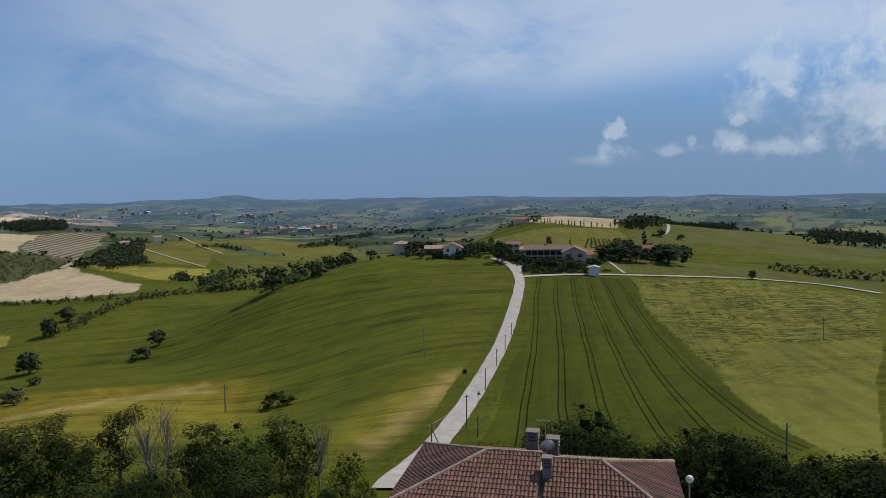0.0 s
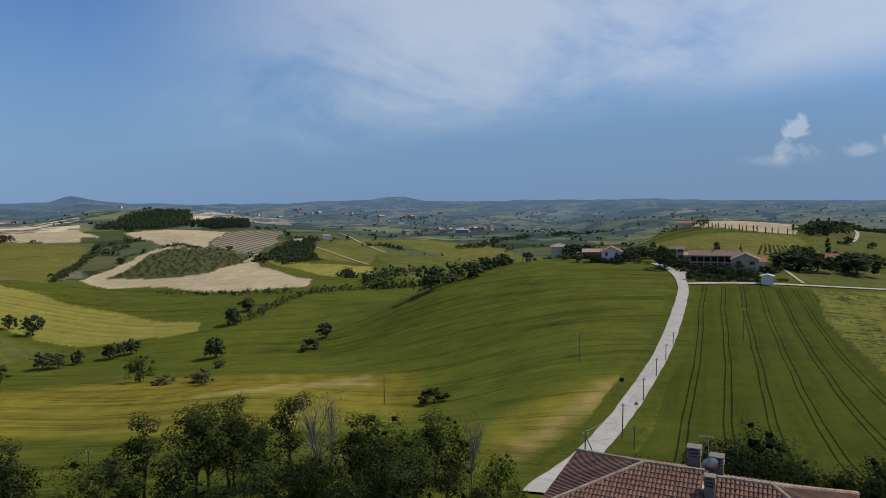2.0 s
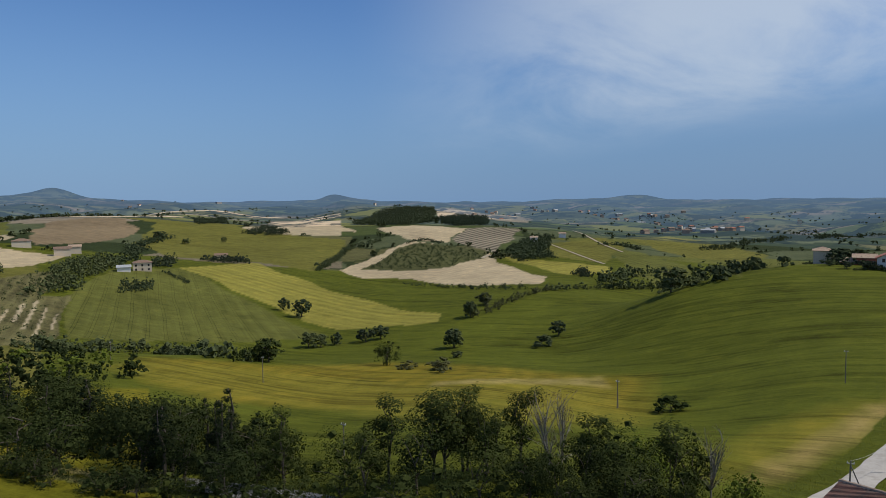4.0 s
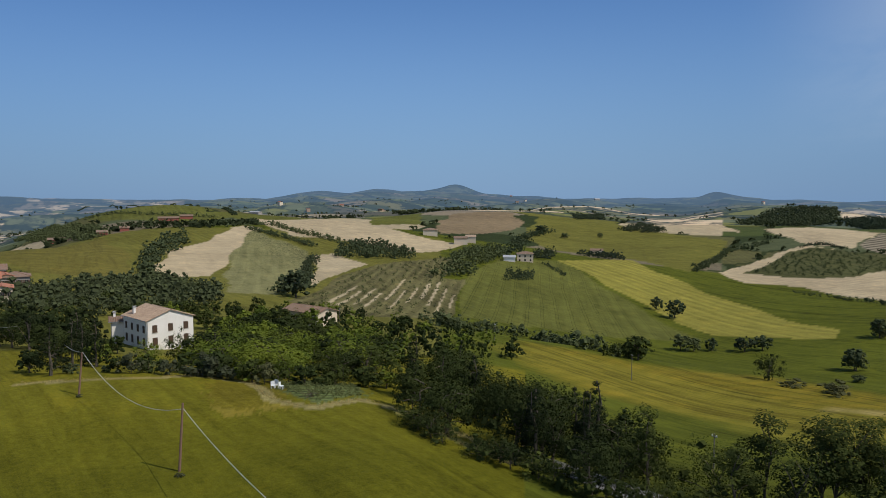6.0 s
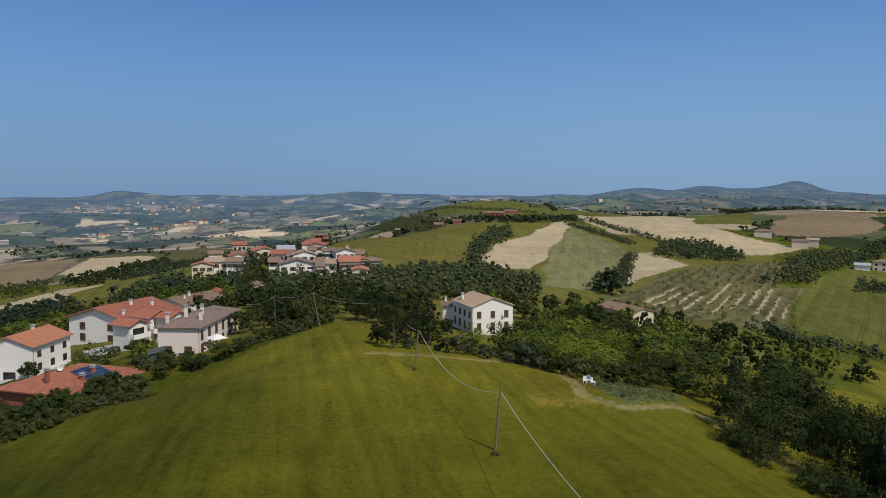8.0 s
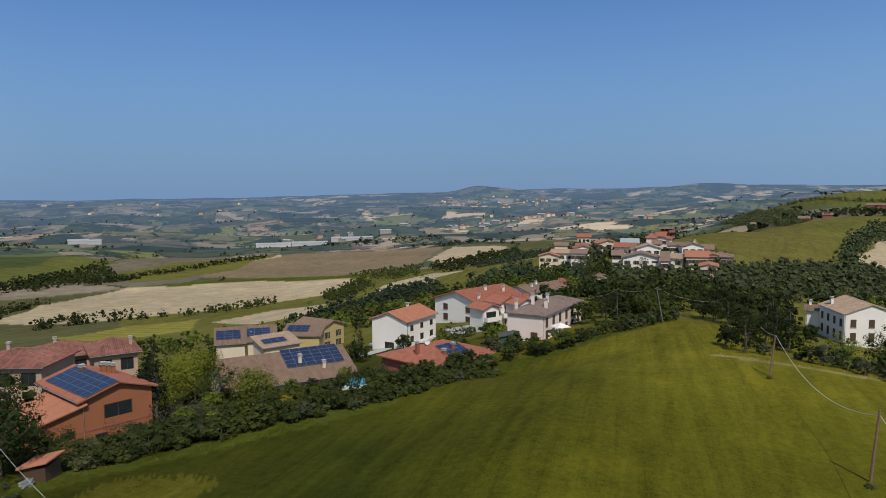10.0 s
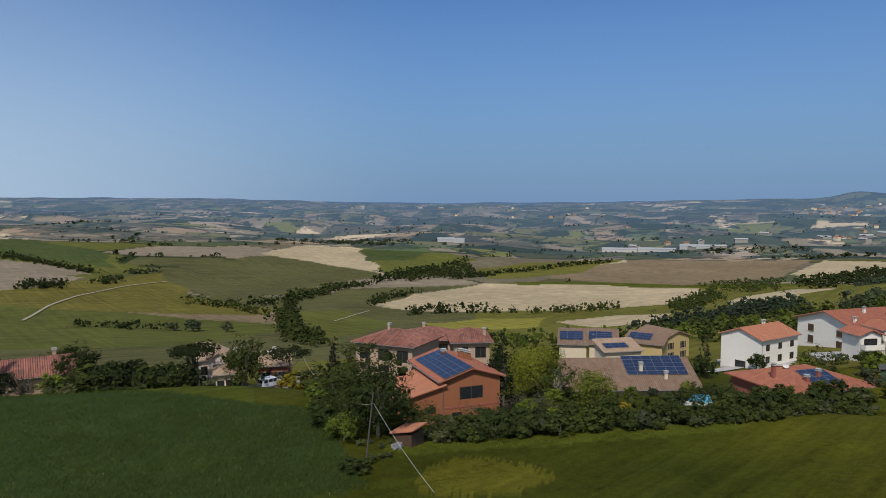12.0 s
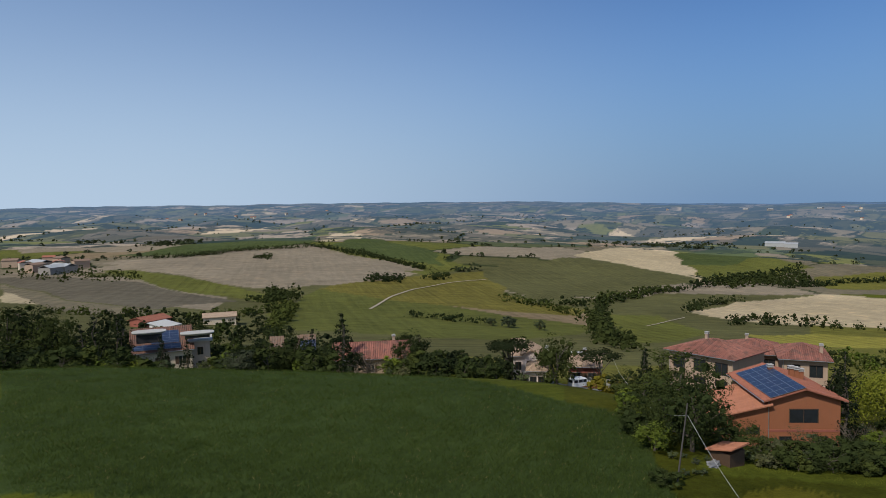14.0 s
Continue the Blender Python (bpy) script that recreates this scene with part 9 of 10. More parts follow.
road([(-122.2, -85.8), (-119.3, -78.1), (-123.7, -74.7), (-137.7, -75.9)], 4.0, CONCRETE, "pale concrete lane between the houses")
road([(-148.7, -66.2), (-152.6, -62.5), (-155.5, -58.3)], 4.0, CONCRETE, "pale concrete lane between the houses")
yard([(43.0, 273.5), (47.5, 277.5), (50.0, 281.0), (44.5, 283.0), (40.0, 277.0)], GRAVEL, "white gravel yard before the farmhouse")
yard([(27.0, 277.3), (31.0, 286.8), (35.5, 282.1), (31.5, 268.2), (28.6, 257.8)], GRAVEL, "white gravel yard of the hamlet")
yard([(-141.6, -85.6), (-151.5, -82.0), (-144.5, -69.0), (-136.8, -67.2), (-133.0, -78.9)], CONCRETE, "pale concrete yard beside the house")
yard([(-154.6, -71.7), (-159.5, -62.6), (-150.1, -55.0), (-143.6, -63.9)], CONCRETE, "pale paved yard between the houses")
utility_pole(-1.9, 84.4, 3.3, (0.07, 0.00), POLE_GREY, 0.10, label="grey wooden pole beside the gravel road", group="poles along the road", brace=True)
utility_pole(2.8, 96.1, 4.8, (0.08, -0.00), POLE_GREY, 0.10, label="grey wooden pole beside the gravel road", group="poles along the road")
utility_pole(6.9, 120.1, 4.0, (0.06, -0.00), POLE_GREY, 0.10, label="grey wooden pole beside the gravel road", group="poles along the road")
utility_pole(10.2, 137.1, 3.7, (0.05, -0.00), POLE_GREY, 0.10, label="grey wooden pole beside the gravel road", group="poles along the road")
utility_pole(13.1, 150.7, 3.7, (0.05, -0.00), POLE_GREY, 0.10, label="grey wooden pole beside the gravel road", group="poles along the road")
utility_pole(16.0, 165.9, 3.1, (0.04, -0.00), POLE_GREY, 0.10, label="grey wooden pole beside the gravel road", group="poles along the road")
cable((-1.8, 84.4, -6.3), (2.8, 96.1, -6.2), 0.5, 0.016)
cable((2.8, 96.1, -6.2), (7.0, 120.1, -8.5), 0.5, 0.016)
cable((7.0, 120.1, -8.5), (10.3, 137.1, -8.9), 0.5, 0.016)
cable((10.3, 137.1, -8.9), (13.2, 150.7, -8.9), 0.5, 0.016)
cable((13.2, 150.7, -8.9), (16.0, 165.9, -9.3), 0.5, 0.016)
utility_pole(-4.5, 149.5, 6.3, (0.01, 0.00), POLE_GREY, 0.09, label="slim grey pole standing in the field", group="poles in the field")
utility_pole(-43.6, 135.5, 5.8, (0.13, 0.04), POLE_GREY, 0.09, label="slim grey pole standing in the field", group="poles in the field")
utility_pole(32.5, 174.1, 7.7, (0.03, -0.01), POLE_GREY, 0.09, label="slim grey pole standing in the field", group="poles in the field")
utility_pole(65.1, 181.0, 2.6, (-0.02, 0.01), POLE_GREY, 0.09, label="slim grey pole standing in the field", group="poles in the field")
utility_pole(85.4, 155.9, 5.4, (-0.20, 0.11), POLE_GREY, 0.09, label="slim grey pole standing in the field", group="poles in the field")
utility_pole(28.9, 58.1, 4.0, (-0.03, 0.01), POLE_GREY, 0.09, label="slim grey pole standing in the field", group="poles in the field")
utility_pole(4.1, 90.4, 3.0, (0.05, -0.00), POLE_GREY, 0.09, label="slim grey pole standing in the field", group="poles in the field")
utility_pole(-51.1, 60.3, 3.9, (-0.00, -0.00), POLE_GREY, 0.09, label="slim grey pole standing in the field", group="poles in the field")
utility_pole(-121.5, 115.0, 6.3, (0.03, 0.03), POLE_GREY, 0.09, label="slim grey pole standing in the field", group="poles in the field")
utility_pole(-160.6, 102.0, 6.4, (0.07, 0.11), POLE_GREY, 0.09, label="slim grey pole standing in the field", group="poles in the field")
utility_pole(-43.7, 136.6, 5.8, (-0.15, -0.05), POLE_GREY, 0.09, label="slim grey pole standing in the field", group="poles in the field")
utility_pole(-210.5, 75.4, 4.2, (0.05, 0.14), POLE_GREY, 0.09, label="slim grey pole standing in the field", group="poles in the field")
utility_pole(-61.3, 7.6, 5.8, (0.06, 0.45), POLE_WOOD, 0.12, arm=False, label="weathered wooden pole carrying a cable", group="poles of the cable line")
utility_pole(-88.5, 0.5, 4.9, (0.00, 0.53), POLE_WOOD, 0.12, arm=False, label="weathered wooden pole carrying a cable", group="poles of the cable line")
utility_pole(-28.7, -48.3, 6.3, (-0.66, 0.40), POLE_DARK, 0.075, arm=False, label="weathered wooden pole carrying a cable", group="poles of the cable line")
utility_pole(-140.9, -26.9, 7.0, (0.1, -0.35), POLE_DARK, 0.10, arm=False, label="weathered wooden pole carrying a cable", group="poles of the cable line")
utility_pole(-131.9, -17.0, 6.4, (0.1, -1.3), POLE_GREY, 0.10, arm=False, label="weathered wooden pole carrying a cable", group="poles of the cable line")
cable((-61.3, 8.1, 4.5), (-88.5, 1.1, 4.8), 2.2, 0.024)
cable((-88.5, 1.1, 4.8), (-118.0, -0.9, 0.5), 0.3, 0.024)
cable((-61.3, 8.1, 4.5), (-28.3, 10.0, 6.2), 0.6, 0.024)
cable((-29.4, -47.9, 5.2), (-26.2, -35.4, 2.9), 0.3, 0.012)
cable((-29.4, -47.9, 5.2), (-43.2, -84.6, -2.8), 1.2, 0.012)
cable((-43.2, -84.6, -2.8), (-56.5, -117.1, -6.7), 0.6, 0.012)
cable((-140.9, -27.2, 1.6), (-131.7, -18.2, 3.6), 0.5, 0.015)
cable((-131.7, -18.2, 3.6), (-117.8, -6.9, 3.8), 0.7, 0.015)
cable((-146.1, -33.8, -0.8), (-140.9, -27.2, 1.6), 0.5, 0.015)
NEAR_HOUSE = pose(2.11, 35.94, 8.48, 0, 0, -12.24)
RIDGE = 5.88
VAN = (-48.9, -113.9)
UMBRELLA = (-127.3, -35.0)
SHED = (-36.6, -53.4)
GREEN_SHED = (-118.6, -42.6)
POOL_AT = (-85.3, -54.1)
SIGN = (5.2, 108.8)
MIRROR = (3.5, 125.2)
BENCH = (-87.8, 22.8)
GLOBE = (13.4, 37.7)
PILLARS = [(-45.5, -118.6), (-48.6, -117.3), (-51.6, -116.0), (-54.6, -114.7)]


# ---- the tiled house beside the road ----
def slotted_chimney(parent, x, y, z, height, wide, label=""):
    c = part("chimney", boxes((x - wide / 2, y - wide / 2, z - 1.2, x + wide / 2, y + wide / 2, z + height), bevel=0.015), FLUE, parent, label)
    for i in range(3):
        b = z + height + 0.02 + i * 0.17
        posts = [(x + sx * wide * 0.42 - 0.05, y + sy * wide * 0.42 - 0.05, b, x + sx * wide * 0.42 + 0.05, y + sy * wide * 0.42 + 0.05, b + 0.10) for sx in (-1, 1) for sy in (-1, 1)]
        part("chimney_cap", boxes(*posts, (x - wide * 0.58, y - wide * 0.58, b + 0.09, x + wide * 0.58, y + wide * 0.58, b + 0.15)), FLUE, c)


def near_house():
    e = holder("house", NEAR_HOUSE, "house beside the road with an old brown tiled hipped roof", "house")
    half, left, right, drop = 4.1, 4.4, 3.9, 1.38
    over = 0.0
    tan = drop / half
    low = -drop
    x0, x1 = -left, RIDGE + right
    ground_z = -9.0
    part("wall", boxes((x0 + 0.5, -half + 0.5, ground_z, x1 - 0.5, half - 0.5, low - 0.02)), CREAM, e)
    joint = 2.95
    step = 0.22
    # the two roofs meet at a fire wall; the one nearer the fields lies a little lower
    sides = (("left", x0, 0.0, joint - 0.1, 0.0), ("right", joint + 0.12, RIDGE, x1, -step))
    pieces = []
    for side, a, r, b, sink in sides:
        bm, rows = bmesh.new(), bmesh.new()
        z0, zr = low + sink, sink
        if side == "left":
            e0, e1, r0, r1 = (a, -half, z0), (b, -half, z0), (r, 0, zr), (b, 0, zr)
            slope(bm, e0, e1, r0, r1, 0.14, 0), slope(bm, (b, half, z0), (a, half, z0), r1, r0, 0.14, 0.2, rows)
            slope(bm, (a, half, z0), e0, r0, r0, 0.14, 0.21, rows)
            hip_lines = [(e0, r0), ((a, half, z0), r0)]
            tiles_on = (a, b, r - a, b - a, sink)
        else:
            e0, e1, r0, r1 = (a, -half, z0), (b, -half, z0), (a, 0, zr), (r, 0, zr)
            slope(bm, e0, e1, r0, r1, 0.14, 0), slope(bm, (b, half, z0), (a, half, z0), r1, r0, 0.14, 0.2, rows)
            slope(bm, e1, (b, half, z0), r1, r1, 0.14, 0.21, rows)
            hip_lines = [(e1, r1), ((b, half, z0), r1)]
            tiles_on = (a, b, 0.0, r - a, sink)
        roof = part("roof", bm, TILE_OLD, e)
        tagged(part("tiling", rows, TILE_OLD, roof), kind="stuff")
        for s, t in hip_lines + [(r0, r1)]:
            s, t = Vector(s), Vector(t)
            count = int((t - s).length / 0.38)
            for i in range(count):
                cap_bm = bmesh.new()
                p, q = s.lerp(t, i / count), s.lerp(t, (i + 1.12) / count)
                rod(cap_bm, p + Vector((0, 0, 0.01)), q + Vector((0, 0, 0.045)), 0.125, 0.105, 8)
                part("ridge_tile", cap_bm, TILE_PALE, roof)
        pieces.append((roof, tiles_on))
    # a small seam wall between the roofs
    part("fire_wall", boxes((joint - 0.1, -half, low - 0.25, joint + 0.1, -1.7, low + 0.02), (joint - 0.08, -half, low - 0.2, joint + 0.08, 0.1, low + 0.1)), CONCRETE, e)
    slotted_chimney(e, 2.27, 1.45, -0.55, 0.75, 0.62)
    slotted_chimney(e, 3.35, 1.40, -0.60, 0.50, 0.62)
    slotted_chimney(e, 3.22, -1.30, -0.70, 0.55, 0.46)
    bm = bmesh.new()
    rod(bm, (2.98, 1.1, -0.6), (2.98, 1.1, 1.45), 0.022, sides=6)
    rod(bm, (2.5, 1.1, 1.38), (3.25, 1.1, 1.40), 0.012, sides=5)
    for i in range(7):
        rod(bm, (2.55 + i * 0.1, 0.9, 1.39), (2.55 + i * 0.1, 1.3, 1.39), 0.007, sides=4)
    rod(bm, (2.8, 1.1, 0.55), (3.3, 1.15, 0.50), 0.012, sides=5)
    part("antenna", bm, METAL, e)
    dish = bmesh.new()
    bmesh.ops.create_uvsphere(dish, u_segments=20, v_segments=10, radius=0.62)
    bmesh.ops.delete(dish, geom=[v for v in dish.verts if v.co.z > -0.36], context="VERTS")
    bmesh.ops.translate(dish, verts=dish.verts, vec=(0, 0, 0.55))
    bmesh.ops.rotate(dish, verts=dish.verts, cent=(0, 0, 0), matrix=Euler((radians(70), 0, radians(200))).to_matrix())
    bmesh.ops.scale(dish, verts=dish.verts, vec=(0.85, 0.85, 0.85))
    bmesh.ops.solidify(dish, geom=dish.faces[:], thickness=0.015)
    bmesh.ops.translate(dish, verts=dish.verts, vec=(3.12, 0.75, 0.02))
    part("satellite_dish", dish, METAL, e, "grey satellite dish")
    arm = bmesh.new()
    rod(arm, (3.05, 0.95, -0.2), (3.12, 0.3, 0.15), 0.02, sides=5)
    part("dish_arm", arm, METAL, e)
    return pieces, half, tan, low


def cover_tile():
    """One half-round clay tile, 42 cm long, narrower at its upper end; it runs up the local y."""
    verts, faces = [], []
    for y, r, lift in ((0.0, 0.088, 0.02), (0.42, 0.072, 0.0)):
        for k in range(5):
            a = math.pi * k / 4
            verts.append((math.cos(a) * r, y, math.sin(a) * r * 0.8 + lift))
    for k in range(4):
        faces.append((k, k + 1, k + 6, k + 5))
    faces.append((4, 3, 2, 1, 0))
    return mesh_of("roof_tile", verts, faces, TILE_OLD)


def tile_roofs(pieces, half, tan, low):
    me = cover_tile()
    pitch = math.degrees(math.atan(tan))
    run = math.hypot(half, low)
    rng = random.Random(5)
    one = np.array([v.co[:] for v in me.vertices])
    shape = [tuple(p.vertices) for p in me.polygons]
    for roof, (a, b, inset0, inset1, sink) in pieces:
        length, verts, faces, singles = b - a, [], [], 0
        rows = int(run / 0.36)
        for j in reversed(range(rows)):
            v = j * 0.36
            s = (v + 0.2) / run
            x = 0.1
            while x < length - 0.05:
                if x > inset0 * s and x < length - (length - inset1) * s:
                    m = Matrix.Translation((a + x + rng.uniform(-0.012, 0.012), -half + v * math.cos(radians(pitch)), low + sink + 0.02 + v * math.sin(radians(pitch)))) @ pose(0, 0, 0, pitch - 1.5 + rng.uniform(-1, 1), 0, rng.uniform(-2.5, 2.5))
                    if singles < 280:
                        t = part("roof_tile", me, None, roof)
                        t.matrix_local = m
                        singles += 1
                    else:
                        base = len(verts)
                        verts += [tuple(m @ Vector(c)) for c in one]
                        faces += [tuple(base + i for i in f) for f in shape]
                x += 0.2
        if faces:
            tagged(part("tile_field", mesh_of("tile_field", verts, faces, TILE_OLD), None, roof), kind="stuff")


# ---- small things of the place ----
def van(x, y, turn):
    e = holder("van", pose(x, y, float(land(x, y)) + 0.16, 0, 0, turn), "small white delivery van parked on the lane", "van")
    bm = bmesh.new()
    side = [(-2.1, 0.35), (-2.1, 0.95), (-1.3, 1.08), (-0.75, 1.78), (2.0, 1.82), (2.1, 1.0), (2.1, 0.35)]
    lo = [bm.verts.new((px, -0.85, pz)) for px, pz in side]
    hi = [bm.verts.new((px, 0.85, pz)) for px, pz in side]
    bm.faces.new(lo), bm.faces.new(hi[::-1])
    for i in range(len(side)):
        k = (i + 1) % len(side)
        bm.faces.new((lo[i], hi[i], hi[k], lo[k]))
    bmesh.ops.recalc_face_normals(bm, faces=bm.faces)
    bmesh.ops.bevel(bm, geom=bm.edges[:], offset=0.07, segments=2, affect="EDGES")
    part("body", bm, CARPAINT, e)
    for x0, x1 in ((-0.72, -0.05), (0.1, 0.95), (1.1, 1.85)):
        part("side_window", boxes((x0, -0.865, 1.12, x1, -0.845, 1.62)), GLASS, e)
        part("side_window", boxes((x0, 0.845, 1.12, x1, 0.865, 1.62)), GLASS, e)
    part("windscreen", boxes((-1.22, -0.72, 1.12, -1.10, 0.72, 1.30), (-1.05, -0.7, 1.32, -0.93, 0.7, 1.52)), GLASS, e)
    part("rear_window", boxes((2.07, -0.6, 1.1, 2.10, 0.6, 1.6)), GLASS, e)
    for wx in (-1.35, 1.35):
        for wy in (-0.82, 0.82):
            t = bmesh.new()
            rod(t, (wx, wy - 0.1, 0.17), (wx, wy + 0.1, 0.17), 0.32, sides=16)
            w = part("wheel", t, RUBBER, e)
            r = bmesh.new()
            rod(r, (wx, wy - 0.11, 0.17), (wx, wy + 0.11, 0.17), 0.18, sides=12)
            part("rim", r, METAL, w)
    for wy in (-0.62, 0.62):
        part("headlight", boxes((-2.13, wy - 0.15, 0.72, -2.06, wy + 0.15, 0.9), bevel=0.02), PLASTIC, e)


def garden_shed(x, y, turn, w, d, h, wall, cover, label):
    e = holder("shed", pose(x, y, float(land(x, y)), 0, 0, turn), label, "shed")
    part("wall", boxes((-w / 2, -d / 2, -1, w / 2, d / 2, h)), wall, e)
    bm, rows = bmesh.new(), bmesh.new()
    slope(bm, (-w / 2 - 0.3, -d / 2 - 0.3, h), (w / 2 + 0.3, -d / 2 - 0.3, h), (-w / 2 - 0.3, d / 2 + 0.3, h + 0.55), (w / 2 + 0.3, d / 2 + 0.3, h + 0.55), 0.08, 0.25, rows)
    tagged(part("tiling", rows, cover, part("roof", bm, cover, e)), kind="stuff")
    part("door", boxes((-0.45, -d / 2 - 0.04, 0, 0.45, -d / 2 + 0.02, min(1.9, h - 0.1))), WOOD, e)


def parasol(x, y):
    e = holder("parasol", pose(x, y, float(land(x, y))), "white square garden parasol beside the house", "parasol")
    bm = bmesh.new()
    rod(bm, (0, 0, -0.1), (0, 0, 2.5), 0.04, sides=8)
    part("pole", bm, METAL, e)
    bm = bmesh.new()
    bmesh.ops.create_cone(bm, cap_ends=False, segments=4, radius1=2.1, radius2=0.02, depth=0.75, matrix=Matrix.Translation((0, 0, 2.45)))
    bmesh.ops.solidify(bm, geom=bm.faces[:], thickness=0.03)
    part("canopy", bm, WHITE, e)
    part("base_plate", boxes((-0.35, -0.35, -0.05, 0.35, 0.35, 0.06), bevel=0.02), CONCRETE, e)


def gate_pillar(x, y):
    e = holder("gate_pillar", pose(x, y, float(land(x, y))), "pale concrete pillar of the garden wall", "pillar", "pillars of the garden wall")
    part("shaft", boxes((-0.25, -0.25, -0.5, 0.25, 0.25, 1.9), bevel=0.02), CONCRETE, e)
    part("cap", boxes((-0.33, -0.33, 1.9, 0.33, 0.33, 2.02), (-0.2, -0.2, 2.02, 0.2, 0.2, 2.12), bevel=0.015), STONE, e)


def road_sign(x, y, shape, turn, label):
    e = holder("road_sign", pose(x, y, float(land(x, y)), 0, 0, turn), label, "road sign")
    bm = bmesh.new()
    rod(bm, (0, 0, -0.3), (0, 0, 2.6), 0.035, sides=8)
    part("post", bm, METAL, e)
    bm = bmesh.new()
    rod(bm, (0, -0.05, 2.3), (0, -0.02, 2.3), 0.42, sides=3 if shape == "triangle" else 24)
    part("plate", bm, METAL if shape == "triangle" else RUBBER, e)


def globe_lamp(x, y, top):
    e = holder("street_lamp", pose(x, y, float(land(x, y))), "garden lamp with a white globe on a post", "lamp")
    h = top - float(land(x, y))
    bm = bmesh.new()
    rod(bm, (0, 0, -0.3), (0, 0, h - 0.2), 0.05, 0.04, 8)
    part("post", bm, METAL, e)
    bm = bmesh.new()
    bmesh.ops.create_uvsphere(bm, u_segments=20, v_segments=12, radius=0.22, matrix=Matrix.Translation((0, 0, h)))
    for f in bm.faces:
        f.smooth = True
    part("globe", bm, PLASTIC, e)


def pool(x, y, turn):
    e = holder("swimming_pool", pose(x, y, float(land(x, y)), 0, 0, turn), "small round turquoise garden pool with a white rim", "pool")
    bm = bmesh.new()
    rod(bm, (0, 0, -0.5), (0, 0, 1.0), 2.3, sides=28)
    part("side", bm, PLASTIC, e)
    bm = bmesh.new()
    rod(bm, (0, 0, 0.98), (0, 0, 1.03), 2.15, sides=28)
    part("water", bm, POOL, e)


def roof_canopy(x, y, z, turn, length, deep, label):
    """An oval flat roof slab, its edge drawn in below, over a low band of dark windows."""
    e = holder("roof_canopy", pose(x, y, z, 0, 0, turn), label, "roof canopy", "flat roofs of the modern house")
    bm, rings = bmesh.new(), []
    for reach, h in ((0.80, 0.0), (0.97, 0.22), (1.0, 0.34), (1.0, 0.44), (0.98, 0.48), (0.90, 0.48)):
        ring = []
        for k in range(28):
            a = 2 * math.pi * k / 28
            cx, cy = math.copysign(abs(math.cos(a)) ** 0.55, math.cos(a)), math.copysign(abs(math.sin(a)) ** 0.55, math.sin(a))
            ring.append(bm.verts.new((cx * reach * length / 2, cy * reach * 1.7, h)))
        rings.append(ring)
    for a, b in zip(rings, rings[1:]):
        for k in range(28):
            bm.faces.new((a[k], a[(k + 1) % 28], b[(k + 1) % 28], b[k]))
    bm.faces.new(rings[0][::-1]), bm.faces.new(rings[-1])
    part("slab", bm, CONCRETE, e)
    part("window_band", boxes((-length * 0.36, -1.1, -deep, length * 0.36, 1.1, 0.02), bevel=0.02), GLASS_DARK, e, "dark band of windows")


def tarpaulin(x, y, turn):
    """A crumpled sheet drawn over a heap."""
    rng, bm = random.Random(8), bmesh.new()
    bmesh.ops.create_icosphere(bm, subdivisions=3, radius=1.0)
    for v in bm.verts:
        k = 1 + 0.22 * math.sin(v.co.x * 9 + 5 * v.co.y) + 0.12 * math.sin(v.co.y * 17 - 6 * v.co.z) + rng.uniform(-0.12, 0.12)
        v.co = Vector((v.co.x * 0.95 * k, v.co.y * 0.5 * k, max(-0.1, v.co.z * 0.30 * k)))
    e = holder("tarpaulin", pose(x, y, float(land(x, y)), 0, 0, turn), "crumpled white tarpaulin over a heap beside the shed", "tarpaulin")
    part("sheet", bm, material("dusty_tarpaulin", (0.19, 0.19, 0.195), 0.6, 5.0, 0.5, 0.3), e)


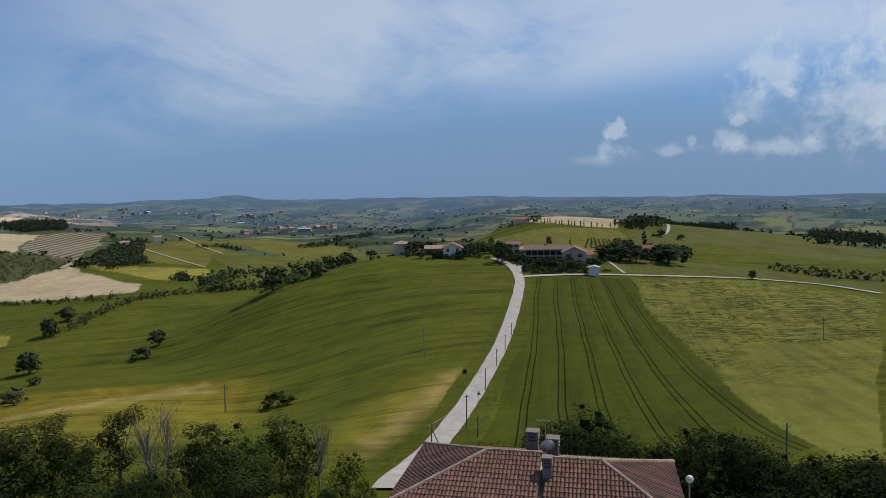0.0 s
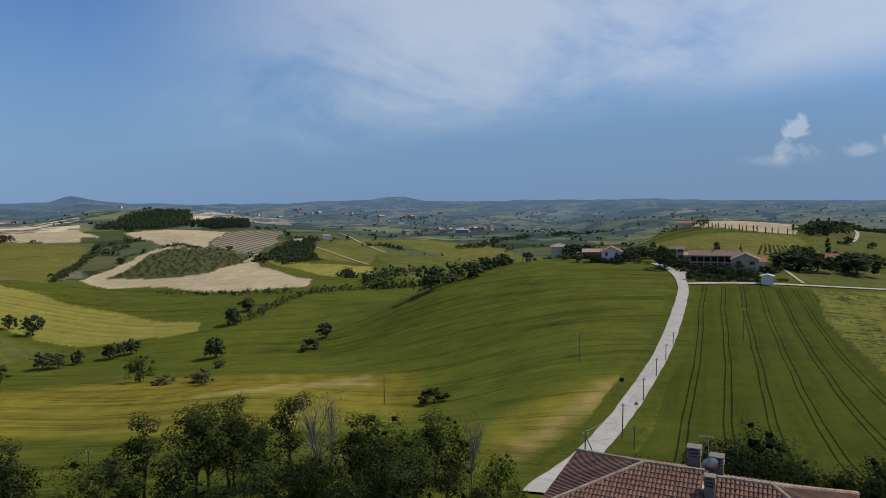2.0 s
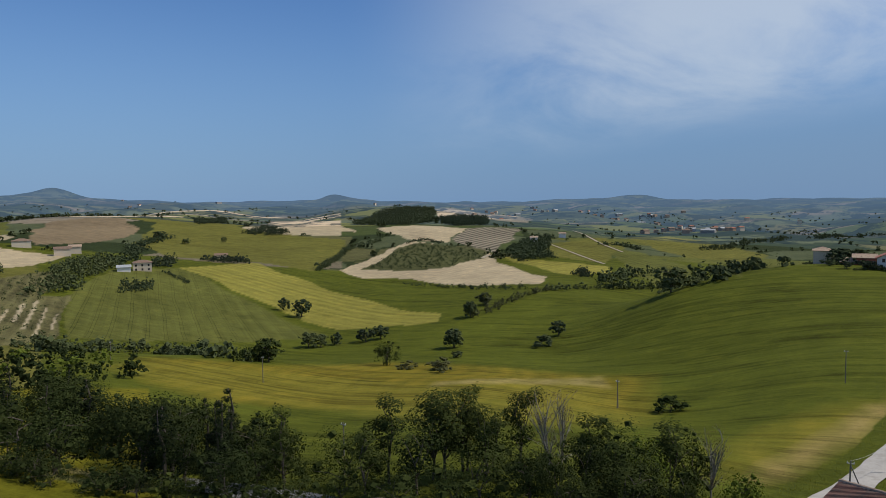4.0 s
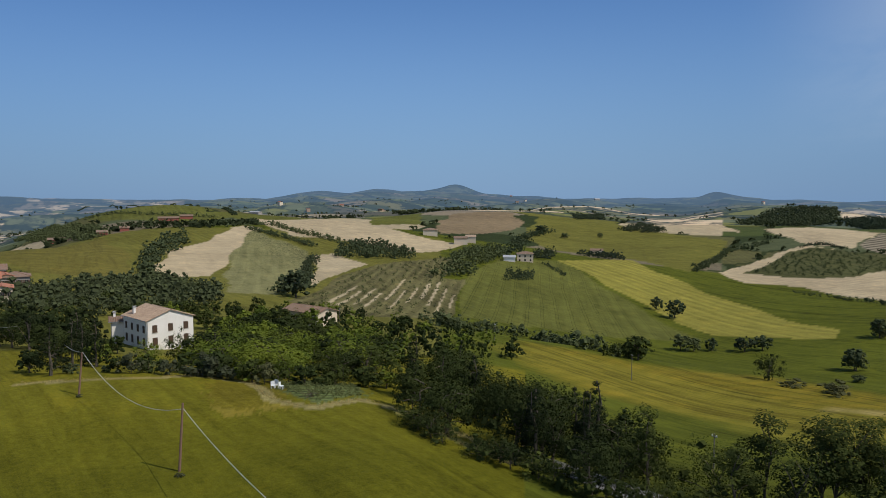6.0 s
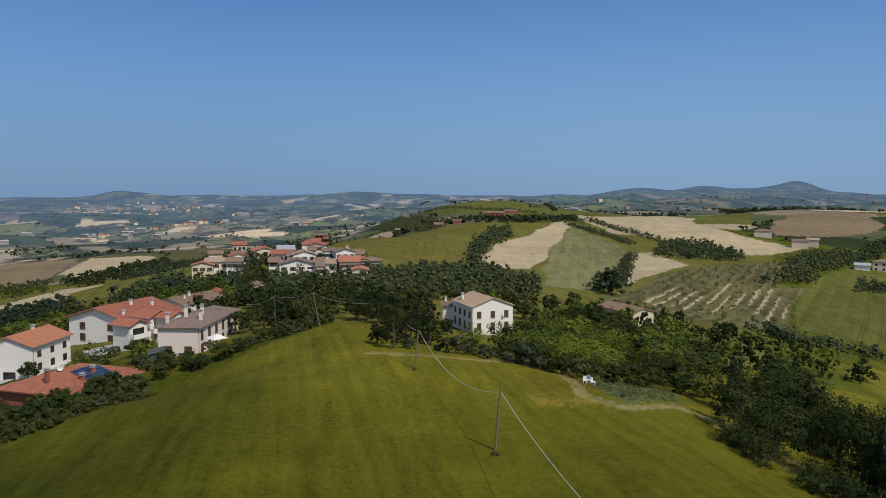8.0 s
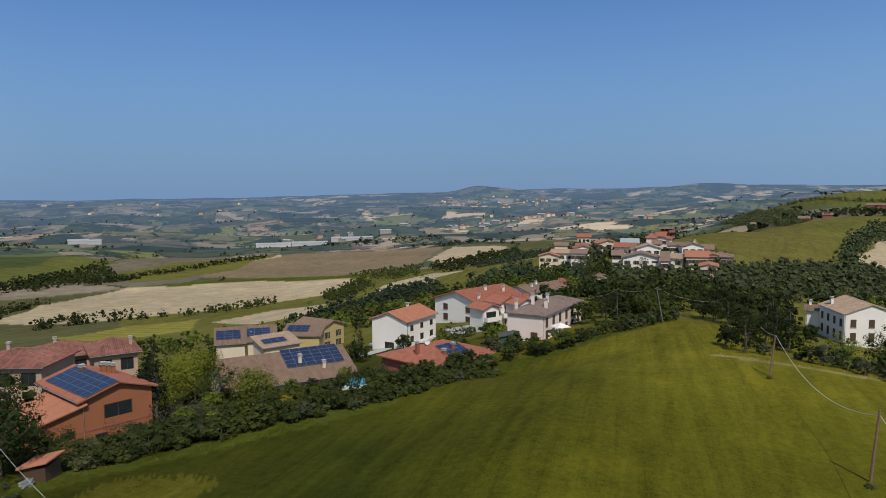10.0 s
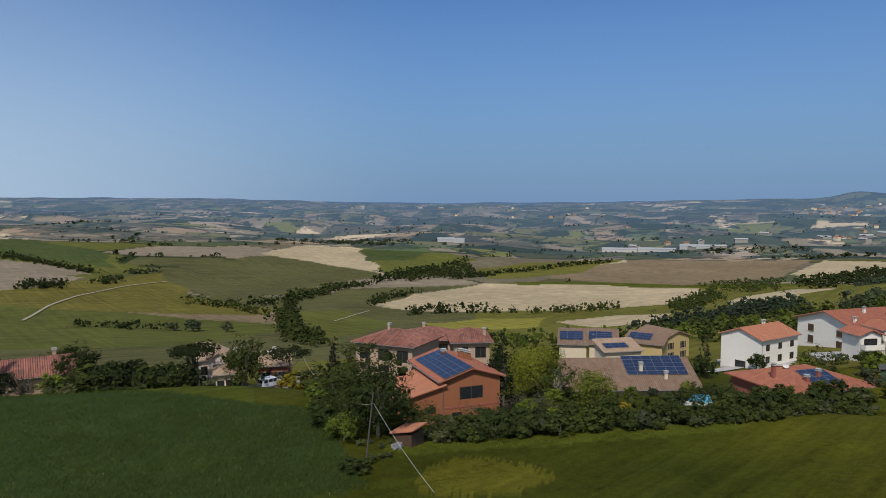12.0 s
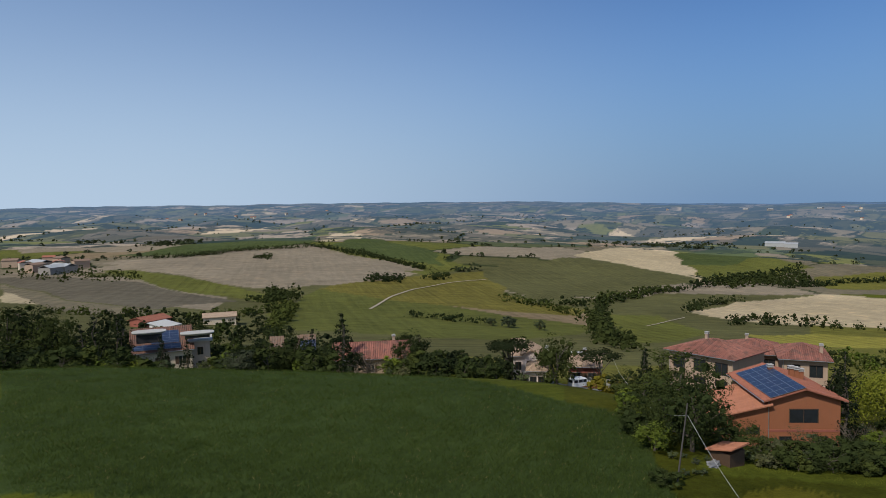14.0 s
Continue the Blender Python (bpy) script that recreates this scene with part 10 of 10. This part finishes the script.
def satellite_dish(x, y, z, turn):
    e = holder("satellite_dish", pose(x, y, z, 0, 0, turn), "white satellite dish on a mast above the roof", "satellite dish", "satellite dishes")
    mast = bmesh.new()
    rod(mast, (0, 0, -1.4), (0, 0, 0.5), 0.03, sides=6)
    part("mast", mast, METAL, e)
    bowl = bmesh.new()
    rings = []
    for k in range(4):
        r = 0.45 * k / 3
        rings.append([bowl.verts.new((r * math.cos(a * math.pi / 8), -0.12 + 0.9 * (0.45 - r) * 0.35, 0.55 + r * math.sin(a * math.pi / 8))) for a in range(16)])
    for r0, r1 in zip(rings, rings[1:]):
        for a in range(16):
            bowl.faces.new((r0[a], r0[(a + 1) % 16], r1[(a + 1) % 16], r1[a]))
    bmesh.ops.remove_doubles(bowl, verts=bowl.verts, dist=0.001)
    bmesh.ops.solidify(bowl, geom=bowl.faces[:], thickness=0.03)
    part("reflector", bowl, PLASTIC, e)
    arm = bmesh.new()
    rod(arm, (0, -0.05, 0.15), (0, -0.45, 0.45), 0.015, sides=5)
    part("feed_arm", arm, METAL, e)


def garden_table(x, y, turn):
    e = holder("garden_chair", pose(x, y, float(land(x, y)), 0, 0, turn), "white plastic garden chair at the field's edge", "chair", "garden chairs")
    part("seat", boxes((-0.25, -0.25, 0.42, 0.25, 0.25, 0.46), bevel=0.01), PLASTIC, e)
    part("backrest", boxes((-0.25, 0.2, 0.46, 0.25, 0.25, 0.95), bevel=0.01), PLASTIC, e)
    for sx in (-0.22, 0.22):
        for sy in (-0.22, 0.22):
            part("leg", boxes((sx - 0.025, sy - 0.025, 0, sx + 0.025, sy + 0.025, 0.42)), PLASTIC, e)


van(*VAN, 12)
garden_shed(*SHED, 25, 2.3, 1.9, 1.2, WOOD, TILE_ORANGE, "small wooden shed with an orange-brown roof")
garden_shed(*GREEN_SHED, 20, 3.2, 2.4, 2.0, material("green_boards", (0.05, 0.085, 0.06), 0.7, 8.0, 0.2, 0.2), material("dark_felt", (0.07, 0.075, 0.07), 0.9, 8.0, 0.2, 0.2), "green garden shed with a dark roof")
parasol(*UMBRELLA)
tarpaulin(-34.6, -52.4, 40)
pool(*POOL_AT, 0)
for spot in PILLARS:
    gate_pillar(*spot)
road_sign(*SIGN, "triangle", 5, "grey back of a triangular road sign")
road_sign(*MIRROR, "round", 10, "dark round road mirror on a post")
globe_lamp(*GLOBE, 5.95)
for dx, dy, turn in ((0, 0, 20), (0.9, -0.6, 80), (-1.1, 0.5, 200), (1.6, 0.3, 140)):
    garden_table(BENCH[0] + dx, BENCH[1] + dy, turn)
satellite_dish(-117.4, -105.7, -9.49, 132)
satellite_dish(-121.7, -103.8, -10.17, 130)
satellite_dish(-105.8, -52.3, -4.58, 116)
pieces, half, tan, low = near_house()
tile_roofs(pieces, half, tan, low)
roof_canopy(26.2, -137.0, -1.43, -171, 6.0, 1.6, "pale grey oval flat roof slab over dark windows")
roof_canopy(18.2, -140.3, -2.65, -171, 6.2, 0.5, "pale grey oval flat roof slab over dark windows")
